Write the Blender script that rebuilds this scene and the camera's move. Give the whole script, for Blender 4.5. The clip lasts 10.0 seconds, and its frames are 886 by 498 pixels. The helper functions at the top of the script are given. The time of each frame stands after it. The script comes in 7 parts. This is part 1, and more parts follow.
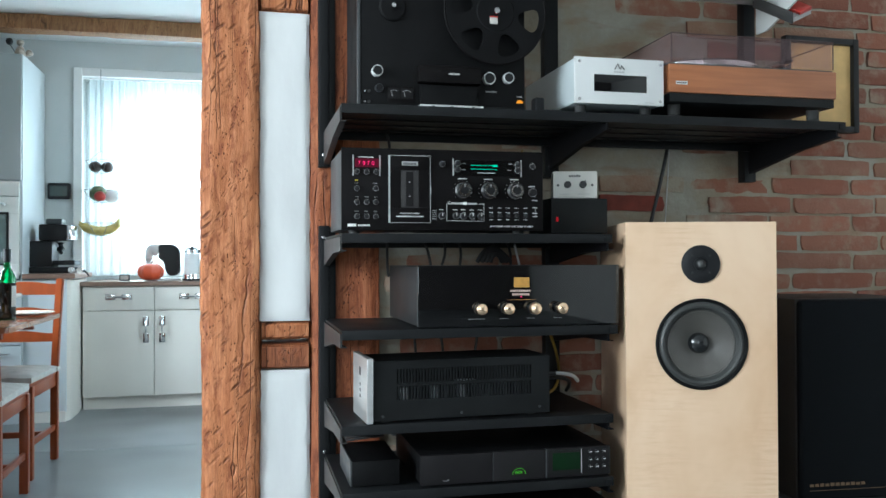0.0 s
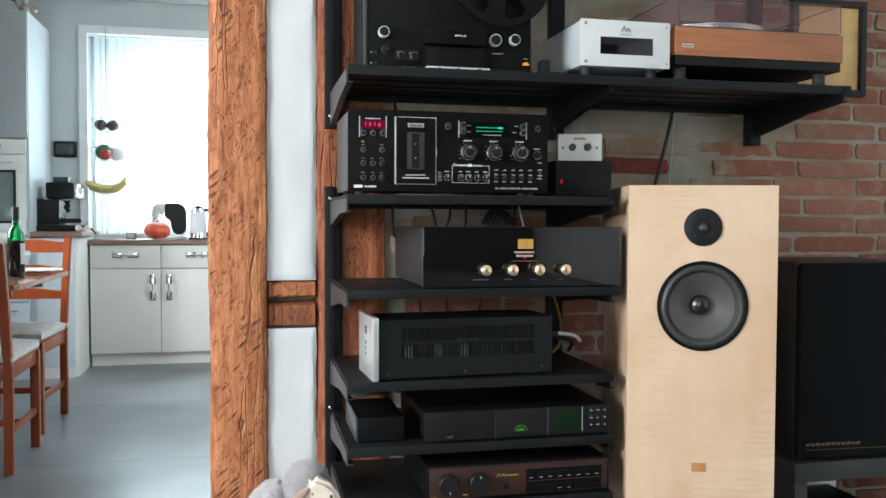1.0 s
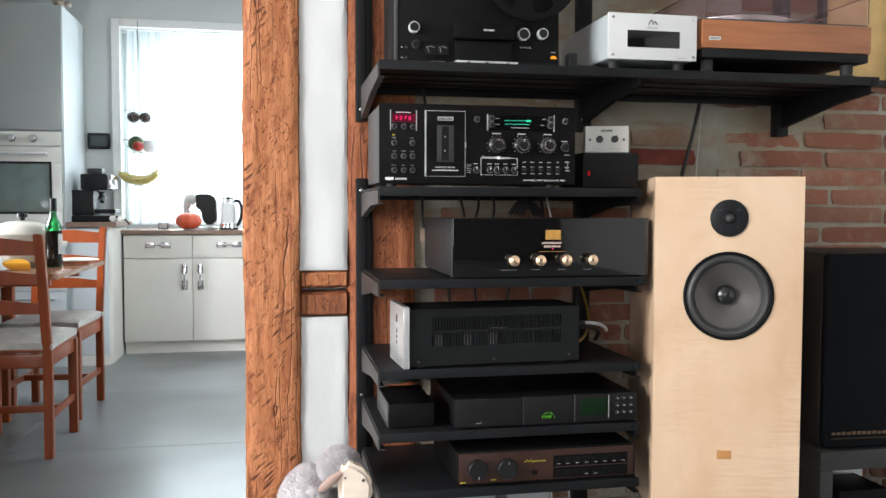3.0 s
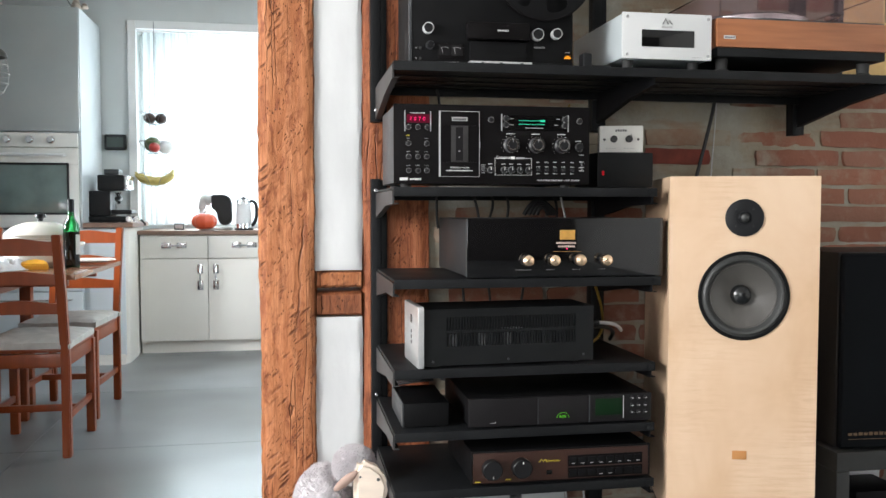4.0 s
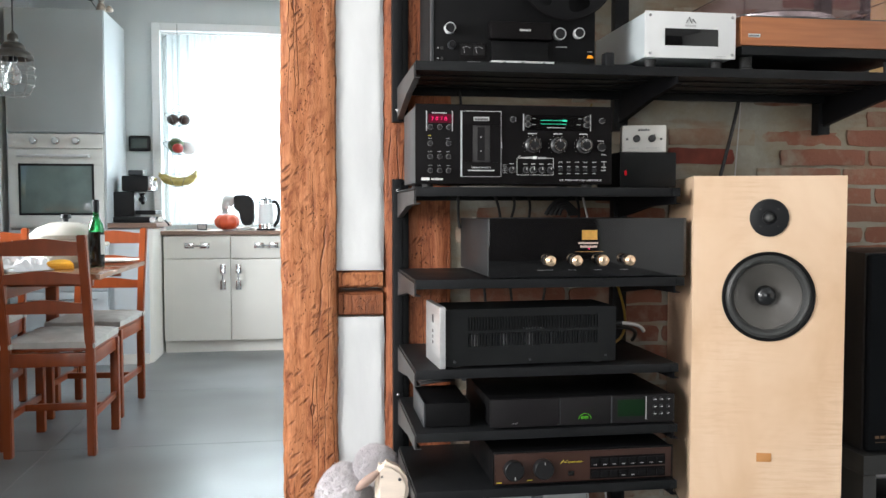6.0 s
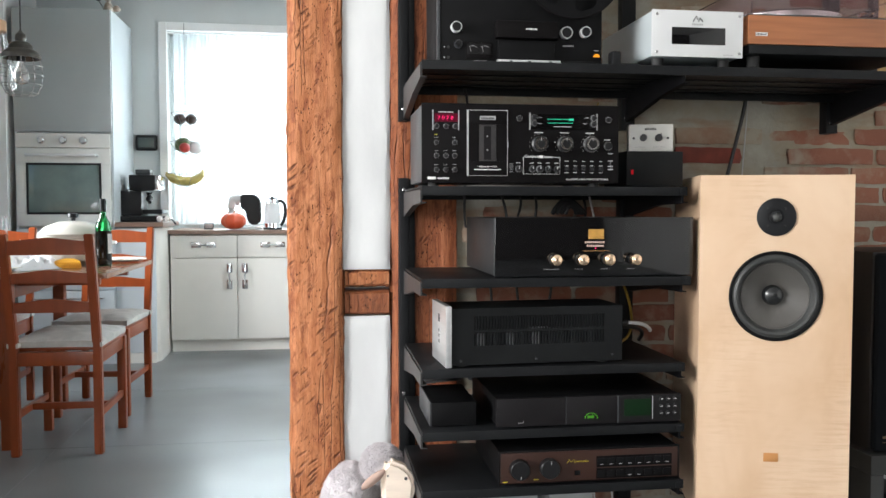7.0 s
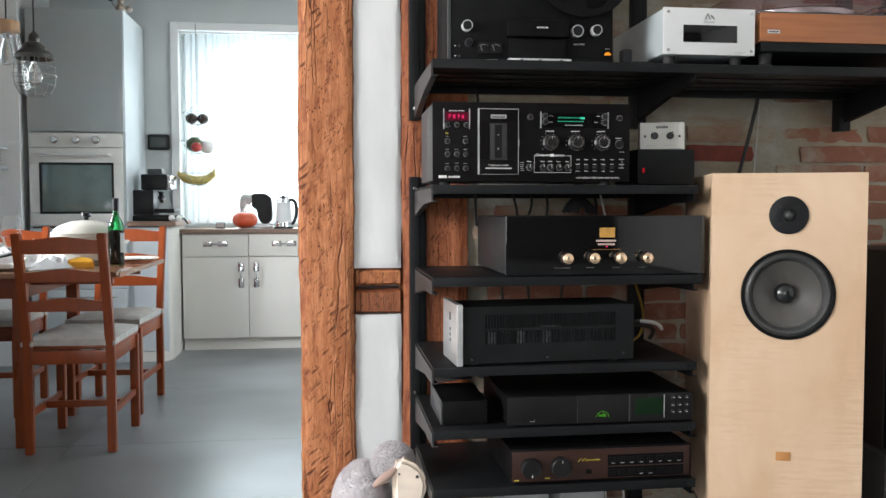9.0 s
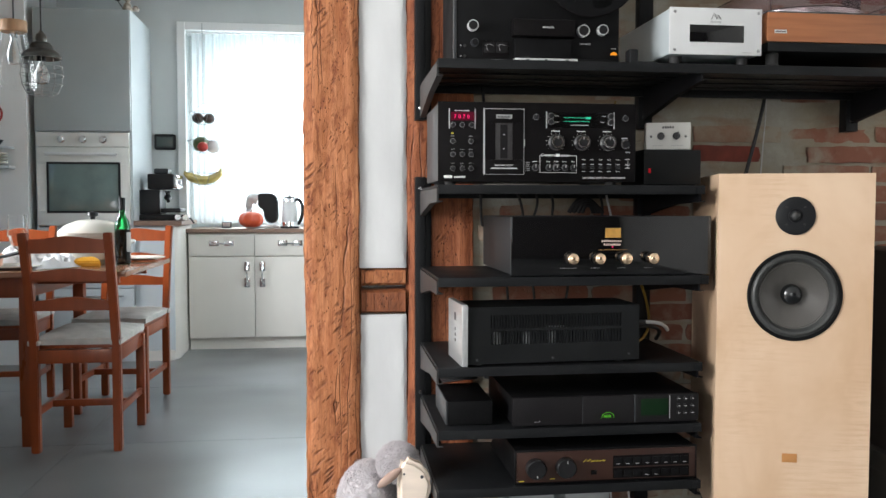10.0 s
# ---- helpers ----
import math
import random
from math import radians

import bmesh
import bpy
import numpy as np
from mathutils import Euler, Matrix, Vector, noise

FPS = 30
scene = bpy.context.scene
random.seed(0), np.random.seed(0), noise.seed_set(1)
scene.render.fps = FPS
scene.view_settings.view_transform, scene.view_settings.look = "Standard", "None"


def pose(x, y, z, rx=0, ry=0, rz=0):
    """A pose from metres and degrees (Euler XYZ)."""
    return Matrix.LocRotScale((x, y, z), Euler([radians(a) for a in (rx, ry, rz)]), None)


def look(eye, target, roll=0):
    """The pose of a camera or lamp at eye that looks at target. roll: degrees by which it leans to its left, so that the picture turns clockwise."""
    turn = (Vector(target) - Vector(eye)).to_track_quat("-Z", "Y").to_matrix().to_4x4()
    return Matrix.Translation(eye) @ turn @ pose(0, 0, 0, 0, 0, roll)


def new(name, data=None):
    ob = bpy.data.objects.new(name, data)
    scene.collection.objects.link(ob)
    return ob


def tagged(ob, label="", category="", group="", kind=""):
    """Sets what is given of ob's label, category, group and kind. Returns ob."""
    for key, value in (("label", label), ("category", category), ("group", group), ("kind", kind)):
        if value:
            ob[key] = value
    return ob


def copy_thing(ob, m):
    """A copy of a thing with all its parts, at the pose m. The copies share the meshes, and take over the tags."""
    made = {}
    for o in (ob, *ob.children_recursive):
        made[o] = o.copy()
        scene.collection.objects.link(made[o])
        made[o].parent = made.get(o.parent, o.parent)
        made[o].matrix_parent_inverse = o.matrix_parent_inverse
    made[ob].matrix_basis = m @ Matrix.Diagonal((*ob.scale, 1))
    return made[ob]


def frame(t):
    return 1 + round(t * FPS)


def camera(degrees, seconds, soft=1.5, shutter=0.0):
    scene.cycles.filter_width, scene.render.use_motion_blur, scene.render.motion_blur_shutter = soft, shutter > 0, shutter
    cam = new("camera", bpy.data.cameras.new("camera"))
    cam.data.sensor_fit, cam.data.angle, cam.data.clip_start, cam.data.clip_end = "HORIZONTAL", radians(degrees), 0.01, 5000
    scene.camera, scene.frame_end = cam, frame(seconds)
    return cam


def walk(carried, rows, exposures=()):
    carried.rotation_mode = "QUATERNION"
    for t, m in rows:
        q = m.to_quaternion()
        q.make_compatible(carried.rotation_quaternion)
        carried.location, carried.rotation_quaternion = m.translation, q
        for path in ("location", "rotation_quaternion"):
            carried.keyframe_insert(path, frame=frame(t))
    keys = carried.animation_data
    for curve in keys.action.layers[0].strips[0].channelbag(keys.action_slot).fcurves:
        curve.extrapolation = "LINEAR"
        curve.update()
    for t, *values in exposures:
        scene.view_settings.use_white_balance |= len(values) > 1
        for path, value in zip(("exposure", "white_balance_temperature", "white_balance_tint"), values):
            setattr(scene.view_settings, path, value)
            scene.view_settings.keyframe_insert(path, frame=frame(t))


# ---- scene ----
cam = camera(55.0, 10.0)
PATH = [
    (0, (0.024, 0.063, 1.044), (0.479, 2.011, 1.067), -0.2),
    (0.5, (0.022, 0.051, 1.045), (0.473, 1.999, 1.016), 0.0),
    (1, (0.018, 0.041, 1.046), (0.462, 1.99, 0.976), 0.2),
    (1.5, (0.011, 0.029, 1.047), (0.444, 1.979, 0.962), 0.2),
    (2, (0.008, 0.015, 1.05), (0.424, 1.969, 0.954), 0.1),
    (2.5, (0.004, 0.007, 1.05), (0.404, 1.964, 0.955), 0.1),
    (4, (0.001, -0.003, 1.051), (0.352, 1.963, 0.956), -0.0),
    (4.5, (-0.001, -0.004, 1.05), (0.336, 1.966, 0.957), -0.1),
    (5, (-0.001, -0.005, 1.049), (0.324, 1.967, 0.956), -0.0),
    (5.5, (0.0, -0.002, 1.05), (0.312, 1.971, 0.957), -0.0),
    (7, (0.0, -0.001, 1.049), (0.288, 1.976, 0.954), -0.0),
    (7.5, (0.002, -0.001, 1.049), (0.282, 1.977, 0.953), -0.0),
    (8, (0.0, -0.001, 1.049), (0.275, 1.978, 0.951), -0.1),
    (8.5, (0.001, -0.002, 1.049), (0.269, 1.978, 0.951), -0.1),
    (9, (-0.001, -0.003, 1.049), (0.262, 1.977, 0.951), -0.1),
    (9.5, (0.001, 0.0, 1.048), (0.256, 1.981, 0.951), 0.0),
    (10, (0.001, -0.001, 1.049), (0.25, 1.981, 0.951), -0.0),
]
walk(cam, [(t, look(eye, target, roll)) for t, eye, target, roll in PATH],
     exposures=((0, -0.07, 5600, 0), (0.5, -0.12, 5750, 2), (1.0, 0.02, 6000, 5), (1.5, 0.07, 6150, 8), (2.5, 0.12, 6350, 10), (7.5, 0.13, 6350, 10), (8.0, 0.06, 6350, 10), (8.6, -0.11, 6350, 10), (9.0, -0.12, 6350, 10), (10, -0.12, 6350, 10)))

# ---- world and light ----
world = bpy.data.worlds.new("sky")
scene.world = world
world.use_nodes = True
wn = world.node_tree
sky = wn.nodes.new("ShaderNodeTexSky")
sky.sky_type, sky.sun_disc = 'NISHITA', False
sky.sun_elevation, sky.sun_rotation = radians(38), radians(150)
wn.links.new(sky.outputs[0], wn.nodes["Background"].inputs[0])
wn.nodes["Background"].inputs[1].default_value = 0.12


def window_light(name, eye, target, w, hgt, watts, colour):
    d = bpy.data.lights.new(name, 'AREA')
    d.shape, d.size, d.size_y, d.energy, d.color = 'RECTANGLE', w, hgt, watts, colour
    ob = new(name, d)
    ob.matrix_world = look(eye, target)
    return ob


# daylight: kitchen window, plus unseen openings behind the camera and to the west
window_light("daylight_back_window", (-1.45, -3.42, 1.55), (-1.45, 0, 1.35), 1.9, 1.5, 62, (1.0, 0.985, 0.96))
window_light("daylight_side_window", (-3.02, 0.6, 1.6), (0, 0.9, 1.2), 1.6, 1.3, 185, (1.0, 0.985, 0.96))
window_light("daylight_kitchen_window", (-0.46, 6.93, 1.6), (-0.5, 4, 1.2), 0.86, 1.2, 36, (0.86, 0.97, 1.0))
# added fill for the kitchen, no known window on this side
window_light("fill_kitchen_east", (1.42, 4.6, 1.6), (-1, 4.6, 1.2), 1.2, 1.3, 40, (0.86, 0.97, 1.0))
west = window_light("daylight_kitchen_west", (-3.02, 4.4, 1.6), (-1.1, 4.75, 0.97), 0.9, 0.9, 32, (0.95, 0.98, 1.0))
west.data.spread = radians(64)


# ---- materials ----
def ramp(nt, fac, stops):
    r = nt.nodes.new("ShaderNodeValToRGB")
    els = r.color_ramp.elements
    while len(els) < len(stops):
        els.new(0.5)
    for e, (p, c) in zip(els, stops):
        e.position = p
        e.color = c if len(c) == 4 else (*c, 1)
    nt.links.new(fac, r.inputs[0])
    return r.outputs[0]


def texnoise(nt, vec, scale, detail=4, rough=0.55, dist=0.0):
    n = nt.nodes.new("ShaderNodeTexNoise")
    n.inputs["Scale"].default_value, n.inputs["Detail"].default_value = scale, detail
    n.inputs["Roughness"].default_value, n.inputs["Distortion"].default_value = rough, dist
    nt.links.new(vec, n.inputs["Vector"])
    return n.outputs["Fac"]


def mapped(nt, scale=(1, 1, 1), rot=(0, 0, 0), coord="Object"):
    c = nt.nodes.new("ShaderNodeTexCoord")
    m = nt.nodes.new("ShaderNodeMapping")
    m.inputs["Scale"].default_value = scale
    m.inputs["Rotation"].default_value = [radians(a) for a in rot]
    nt.links.new(c.outputs[coord], m.inputs["Vector"])
    return m.outputs[0]


def mix(nt, fac, a, b, mode='MIX'):
    m = nt.nodes.new("ShaderNodeMix")
    m.data_type, m.blend_type = 'RGBA', mode
    for sock, v in ((m.inputs[0], fac), (m.inputs[6], a), (m.inputs[7], b)):
        if isinstance(v, (int, float)):
            sock.default_value = v
        elif isinstance(v, tuple):
            sock.default_value = (*v[:3], 1)
        else:
            nt.links.new(v, sock)
    return m.outputs[2]


def maths(nt, op, a, b=0.5):
    m = nt.nodes.new("ShaderNodeMath")
    m.operation = op
    for sock, v in ((m.inputs[0], a), (m.inputs[1], b)):
        if isinstance(v, (int, float)):
            sock.default_value = v
        else:
            nt.links.new(v, sock)
    return m.outputs[0]


def bumped(nt, bsdf, height, strength=0.3, dist=0.002):
    b = nt.nodes.new("ShaderNodeBump")
    b.inputs["Strength"].default_value, b.inputs["Distance"].default_value = strength, dist
    nt.links.new(height, b.inputs["Height"])
    nt.links.new(b.outputs[0], bsdf.inputs["Normal"])


def base(name):
    m = bpy.data.materials.new(name)
    m.use_nodes = True
    return m, m.node_tree, m.node_tree.nodes["Principled BSDF"]


def M(name, col, rough=0.5, metal=0.0, var=0.18, scale=6, bump=0.1, bscale=90, stretch=(1, 1, 1), coat=0.0, spec=0.5, each=0.0):
    """A surface with large soft stains, a fine grain and uneven gloss."""
    m, nt, b = base(name)
    v = mapped(nt, stretch)
    big, fine = texnoise(nt, v, scale, 3), texnoise(nt, v, bscale, 3)
    dark, light = tuple(c * (1 - var) for c in col), tuple(min(1, c * (1 + var)) for c in col)
    c = ramp(nt, big, [(0.3, dark), (0.7, light)])
    c = mix(nt, maths(nt, 'MULTIPLY', fine, 0.35 * min(1, var * 3)), c, tuple(x * 0.72 for x in col))
    if each:
        oi = nt.nodes.new("ShaderNodeObjectInfo")
        c = mix(nt, maths(nt, 'MULTIPLY', oi.outputs["Random"], each), c, tuple(x * 0.5 for x in col))
    nt.links.new(c, b.inputs["Base Color"])
    r = nt.nodes.new("ShaderNodeMapRange")
    r.inputs["To Min"].default_value, r.inputs["To Max"].default_value = max(0.02, rough * 0.8), min(1, rough * 1.2)
    nt.links.new(big, r.inputs[0])
    nt.links.new(r.outputs[0], b.inputs["Roughness"])
    b.inputs["Metallic"].default_value = metal
    b.inputs["Coat Weight"].default_value = coat
    b.inputs["Specular IOR Level"].default_value = spec
    if bump:
        bumped(nt, b, fine, bump, 0.001)
    return m


def glow(name, col, strength):
    m, nt, b = base(name)
    b.inputs["Base Color"].default_value = (*[c * 0.3 for c in col], 1)
    b.inputs["Emission Color"].default_value = (*col, 1)
    b.inputs["Emission Strength"].default_value = strength
    b.inputs["Specular IOR Level"].default_value = 0.15
    return m


def glass(name, col, rough=0.02, ior=1.45):
    m, nt, b = base(name)
    b.inputs["Base Color"].default_value = (*col, 1)
    b.inputs["Transmission Weight"].default_value = 1
    b.inputs["Roughness"].default_value, b.inputs["IOR"].default_value = rough, ior
    return m


def haze(name):
    """Thin smoked acrylic: mostly clear, faintly grey, with a gloss; pink stands for reflected brick."""
    m, nt, b = base(name)
    out = nt.nodes["Material Output"]
    tr, ms = nt.nodes.new("ShaderNodeBsdfTransparent"), nt.nodes.new("ShaderNodeMixShader")
    tr.inputs[0].default_value = (0.92, 0.875, 0.885, 1)
    # pinkish diffuse body imitates the brick mirrored in the lid
    b.inputs["Base Color"].default_value = (0.50, 0.37, 0.38, 1)
    b.inputs["Roughness"].default_value = 0.08
    v = texnoise(nt, mapped(nt, (4, 4, 4)), 3.0, 3)
    nt.links.new(maths(nt, 'ADD', maths(nt, 'MULTIPLY', v, 0.05), 0.05), ms.inputs[0])
    nt.links.new(tr.outputs[0], ms.inputs[1])
    nt.links.new(b.outputs[0], ms.inputs[2])
    nt.links.new(ms.outputs[0], out.inputs[0])
    return m


def timber(name, light, mid, dark, hacks=1.0):
    """Old oak beam: tonal columns, long grain, drying cracks, worm pits and slanting axe cuts."""
    m, nt, b = base(name)

    def spread(fac, lo, hi, top=1.0):
        """0 at lo and top at hi, whichever comes first."""
        return ramp(nt, fac, sorted([(lo, (0, 0, 0)), (hi, (top, top, top))]))

    def warped(scale, turn, push, push_scale):
        """Object space turned, shaken by a soft noise, then stretched."""
        nz = nt.nodes.new("ShaderNodeTexNoise")
        nz.inputs["Scale"].default_value, nz.inputs["Detail"].default_value = push_scale, 3
        nt.links.new(mapped(nt), nz.inputs["Vector"])
        k = nt.nodes.new("ShaderNodeVectorMath")
        k.operation = 'SCALE'
        k.inputs["Scale"].default_value = push
        nt.links.new(nz.outputs["Color"], k.inputs[0])
        a = nt.nodes.new("ShaderNodeVectorMath")
        a.operation = 'ADD'
        nt.links.new(mapped(nt, (1, 1, 1), turn), a.inputs[0])
        nt.links.new(k.outputs[0], a.inputs[1])
        mp = nt.nodes.new("ShaderNodeMapping")
        mp.inputs["Scale"].default_value = scale
        nt.links.new(a.outputs[0], mp.inputs["Vector"])
        return mp.outputs[0]

    def cells(vec, feature='F1'):
        v = nt.nodes.new("ShaderNodeTexVoronoi")
        v.feature = feature
        v.inputs["Scale"].default_value = 1.0
        nt.links.new(vec, v.inputs["Vector"])
        return v.outputs["Distance"]

    grain = texnoise(nt, warped((24, 24, 1.5), (0, 0, 0), 0.05, 7), 2.4, 6, 0.68, 0.5)
    column = texnoise(nt, mapped(nt, (13, 13, 0.9)), 1.5, 3)
    c = ramp(nt, grain, [(0.30, tuple(0.6 * d + 0.4 * k for d, k in zip(dark, mid))), (0.43, mid), (0.62, light)])
    c = mix(nt, spread(column, 0.42, 0.70, 0.4), c, mid)
    c = mix(nt, spread(texnoise(nt, mapped(nt, (5, 5, 2.4)), 2.0, 4), 0.54, 0.74, 0.35), c, tuple(min(1, k * 1.12) for k in light))
    fibre = texnoise(nt, mapped(nt, (170, 170, 7)), 2.0, 3)
    c = mix(nt, spread(fibre, 0.45, 0.68, 0.5), c, dark)
    stain = spread(texnoise(nt, warped((30, 30, 7), (0, 0, 0), 0.02, 30), 1.5, 5, 0.65), 0.53, 0.64)
    c = mix(nt, maths(nt, 'MULTIPLY', stain, 0.85), c, tuple(k * 1.25 for k in dark))
    cracks = maths(nt, 'MULTIPLY', spread(cells(warped((30, 30, 0.55), (0, 0, 0), 0.018, 6), 'DISTANCE_TO_EDGE'), 0.030, 0.0),
                   spread(texnoise(nt, mapped(nt, (7, 7, 1.3)), 2.0, 2), 0.50, 0.60))
    field = spread(texnoise(nt, mapped(nt, (8, 8, 2.6)), 2.0, 3), 0.49, 0.62)
    cut = maths(nt, 'MULTIPLY', spread(cells(warped((17, 6, 80), (0, 40, 0), 0.022, 12)), 0.37, 0.18), field)
    nick = maths(nt, 'MULTIPLY', spread(cells(warped((38, 12, 150), (0, 52, 0), 0.010, 22)), 0.34, 0.20),
                 spread(texnoise(nt, mapped(nt, (12, 12, 5)), 2.4, 3), 0.50, 0.62))
    cuts = maths(nt, 'MULTIPLY', maths(nt, 'MAXIMUM', cut, maths(nt, 'MULTIPLY', nick, 0.8)), hacks)
    pits = maths(nt, 'MULTIPLY', spread(cells(warped((120, 120, 70), (0, 0, 0), 0.006, 40)), 0.26, 0.16),
                 spread(texnoise(nt, mapped(nt, (9, 9, 6)), 2.5, 4), 0.48, 0.60))
    c = mix(nt, maths(nt, 'MULTIPLY', cuts, 0.88), c, tuple(k * 0.62 for k in dark))
    c = mix(nt, maths(nt, 'MULTIPLY', maths(nt, 'MAXIMUM', cracks, pits), 0.85), c, tuple(k * 0.40 for k in dark))
    nt.links.new(c, b.inputs["Base Color"])
    b.inputs["Roughness"].default_value = 0.60
    b.inputs["Specular IOR Level"].default_value = 0.3
    flaw = maths(nt, 'MAXIMUM', maths(nt, 'MAXIMUM', cracks, cuts), pits)
    bumped(nt, b, maths(nt, 'SUBTRACT', maths(nt, 'MULTIPLY', grain, 0.7), maths(nt, 'MULTIPLY', flaw, 0.8)), 0.7, 0.006)
    return m


def brickish(name):
    m, nt, b = base(name)
    oi = nt.nodes.new("ShaderNodeObjectInfo")
    geo = nt.nodes.new("ShaderNodeNewGeometry")
    pick = maths(nt, 'FRACT', maths(nt, 'ADD', oi.outputs["Random"], geo.outputs["Random Per Island"]), 0)
    c = ramp(nt, pick, [(0.0, (0.15, 0.047, 0.030)), (0.3, (0.22, 0.082, 0.051)), (0.6, (0.285, 0.118, 0.072)), (0.85, (0.24, 0.115, 0.077)), (0.97, (0.28, 0.18, 0.12))])
    world_v = nt.nodes.new("ShaderNodeNewGeometry").outputs["Position"]
    fine = texnoise(nt, world_v, 120, 4)
    mid = texnoise(nt, world_v, 22, 4)
    c = mix(nt, maths(nt, 'MULTIPLY', mid, 0.4), c, (0.24, 0.105, 0.066))
    sep = nt.nodes.new("ShaderNodeSeparateXYZ")
    nt.links.new(world_v, sep.inputs[0])
    side = nt.nodes.new("ShaderNodeMapRange")
    side.inputs["From Min"].default_value, side.inputs["From Max"].default_value = 0.9, 1.55
    side.inputs["To Min"].default_value, side.inputs["To Max"].default_value = 0.085, -0.085
    nt.links.new(sep.outputs[0], side.inputs[0])
    low = nt.nodes.new("ShaderNodeMapRange")
    low.inputs["From Min"].default_value, low.inputs["From Max"].default_value = 1.0, 1.2
    low.inputs["To Min"].default_value, low.inputs["To Max"].default_value = -0.10, 0.0
    nt.links.new(sep.outputs[2], low.inputs[0])
    lime = ramp(nt, maths(nt, 'ADD', texnoise(nt, world_v, 2.6, 5, 0.6), maths(nt, 'ADD', side.outputs[0], low.outputs[0])), [(0.47, (0, 0, 0)), (0.58, (1, 1, 1))])
    smear = ramp(nt, texnoise(nt, world_v, 30, 4), [(0.25, (0, 0, 0)), (0.52, (1, 1, 1))])
    c = mix(nt, maths(nt, 'MULTIPLY', maths(nt, 'MULTIPLY', lime, smear), 0.88), c, (0.36, 0.335, 0.265))
    crumb = ramp(nt, texnoise(nt, world_v, 17, 5, 0.65), [(0.50, (0, 0, 0)), (0.66, (1, 1, 1))])
    c = mix(nt, maths(nt, 'MULTIPLY', crumb, 0.36), c, (0.36, 0.30, 0.225))
    nt.links.new(c, b.inputs["Base Color"])
    b.inputs["Roughness"].default_value = 0.88
    bumped(nt, b, maths(nt, 'ADD', maths(nt, 'MULTIPLY', mid, 1.5), fine), 0.6, 0.003)
    return m


def pointing(name):
    """Old lime pointing smeared over the wall: grey-white, tan and ruddy patches."""
    m, nt, b = base(name)
    v = mapped(nt)
    c = ramp(nt, texnoise(nt, v, 5.0, 5, 0.6, 0.3), [(0.30, (0.25, 0.205, 0.145)), (0.44, (0.34, 0.30, 0.225)), (0.56, (0.36, 0.345, 0.29)), (0.70, (0.44, 0.43, 0.385))])
    ruddy = ramp(nt, texnoise(nt, mapped(nt, (3, 3, 11)), 1.8, 4), [(0.54, (0, 0, 0)), (0.68, (0.6, 0.6, 0.6))])
    c = mix(nt, ruddy, c, (0.28, 0.155, 0.095))
    grit = texnoise(nt, v, 75, 4)
    c = mix(nt, maths(nt, 'MULTIPLY', grit, 0.35), c, (0.20, 0.175, 0.13))
    nt.links.new(c, b.inputs["Base Color"])
    b.inputs["Roughness"].default_value = 0.95
    hgt = maths(nt, 'ADD', maths(nt, 'MULTIPLY', texnoise(nt, v, 14, 4), 2.0), grit)
    bumped(nt, b, hgt, 0.6, 0.004)
    return m


def veneer(name):
    """Figured birch: cloudy warm patches crossed by short silky ripples."""
    m, nt, b = base(name)
    cloud = texnoise(nt, mapped(nt, (2.2, 2.2, 1.6)), 2.2, 4, 0.6, 0.4)
    c = ramp(nt, cloud, [(0.32, (0.60, 0.405, 0.255)), (0.50, (0.68, 0.487, 0.330)), (0.68, (0.73, 0.545, 0.385))])
    ripple = texnoise(nt, mapped(nt, (7, 7, 75)), 1.6, 4, 0.6, 0.5)
    gate = ramp(nt, texnoise(nt, mapped(nt, (3.2, 3.2, 1.5)), 1.7, 3), [(0.45, (0, 0, 0)), (0.62, (1, 1, 1))])
    shade = maths(nt, 'MULTIPLY', ramp(nt, ripple, [(0.44, (0, 0, 0)), (0.66, (1, 1, 1))]), gate)
    c = mix(nt, maths(nt, 'MULTIPLY', shade, 0.42), c, (0.50, 0.31, 0.18))
    band = texnoise(nt, mapped(nt, (26, 26, 1.2)), 1.0, 3)
    c = mix(nt, maths(nt, 'MULTIPLY', band, 0.16), c, (0.56, 0.36, 0.22))
    nt.links.new(c, b.inputs["Base Color"])
    nt.links.new(maths(nt, 'ADD', maths(nt, 'MULTIPLY', cloud, 0.16), 0.28), b.inputs["Roughness"])
    b.inputs["Coat Weight"].default_value = 0.2
    bumped(nt, b, ripple, 0.05, 0.0005)
    return m


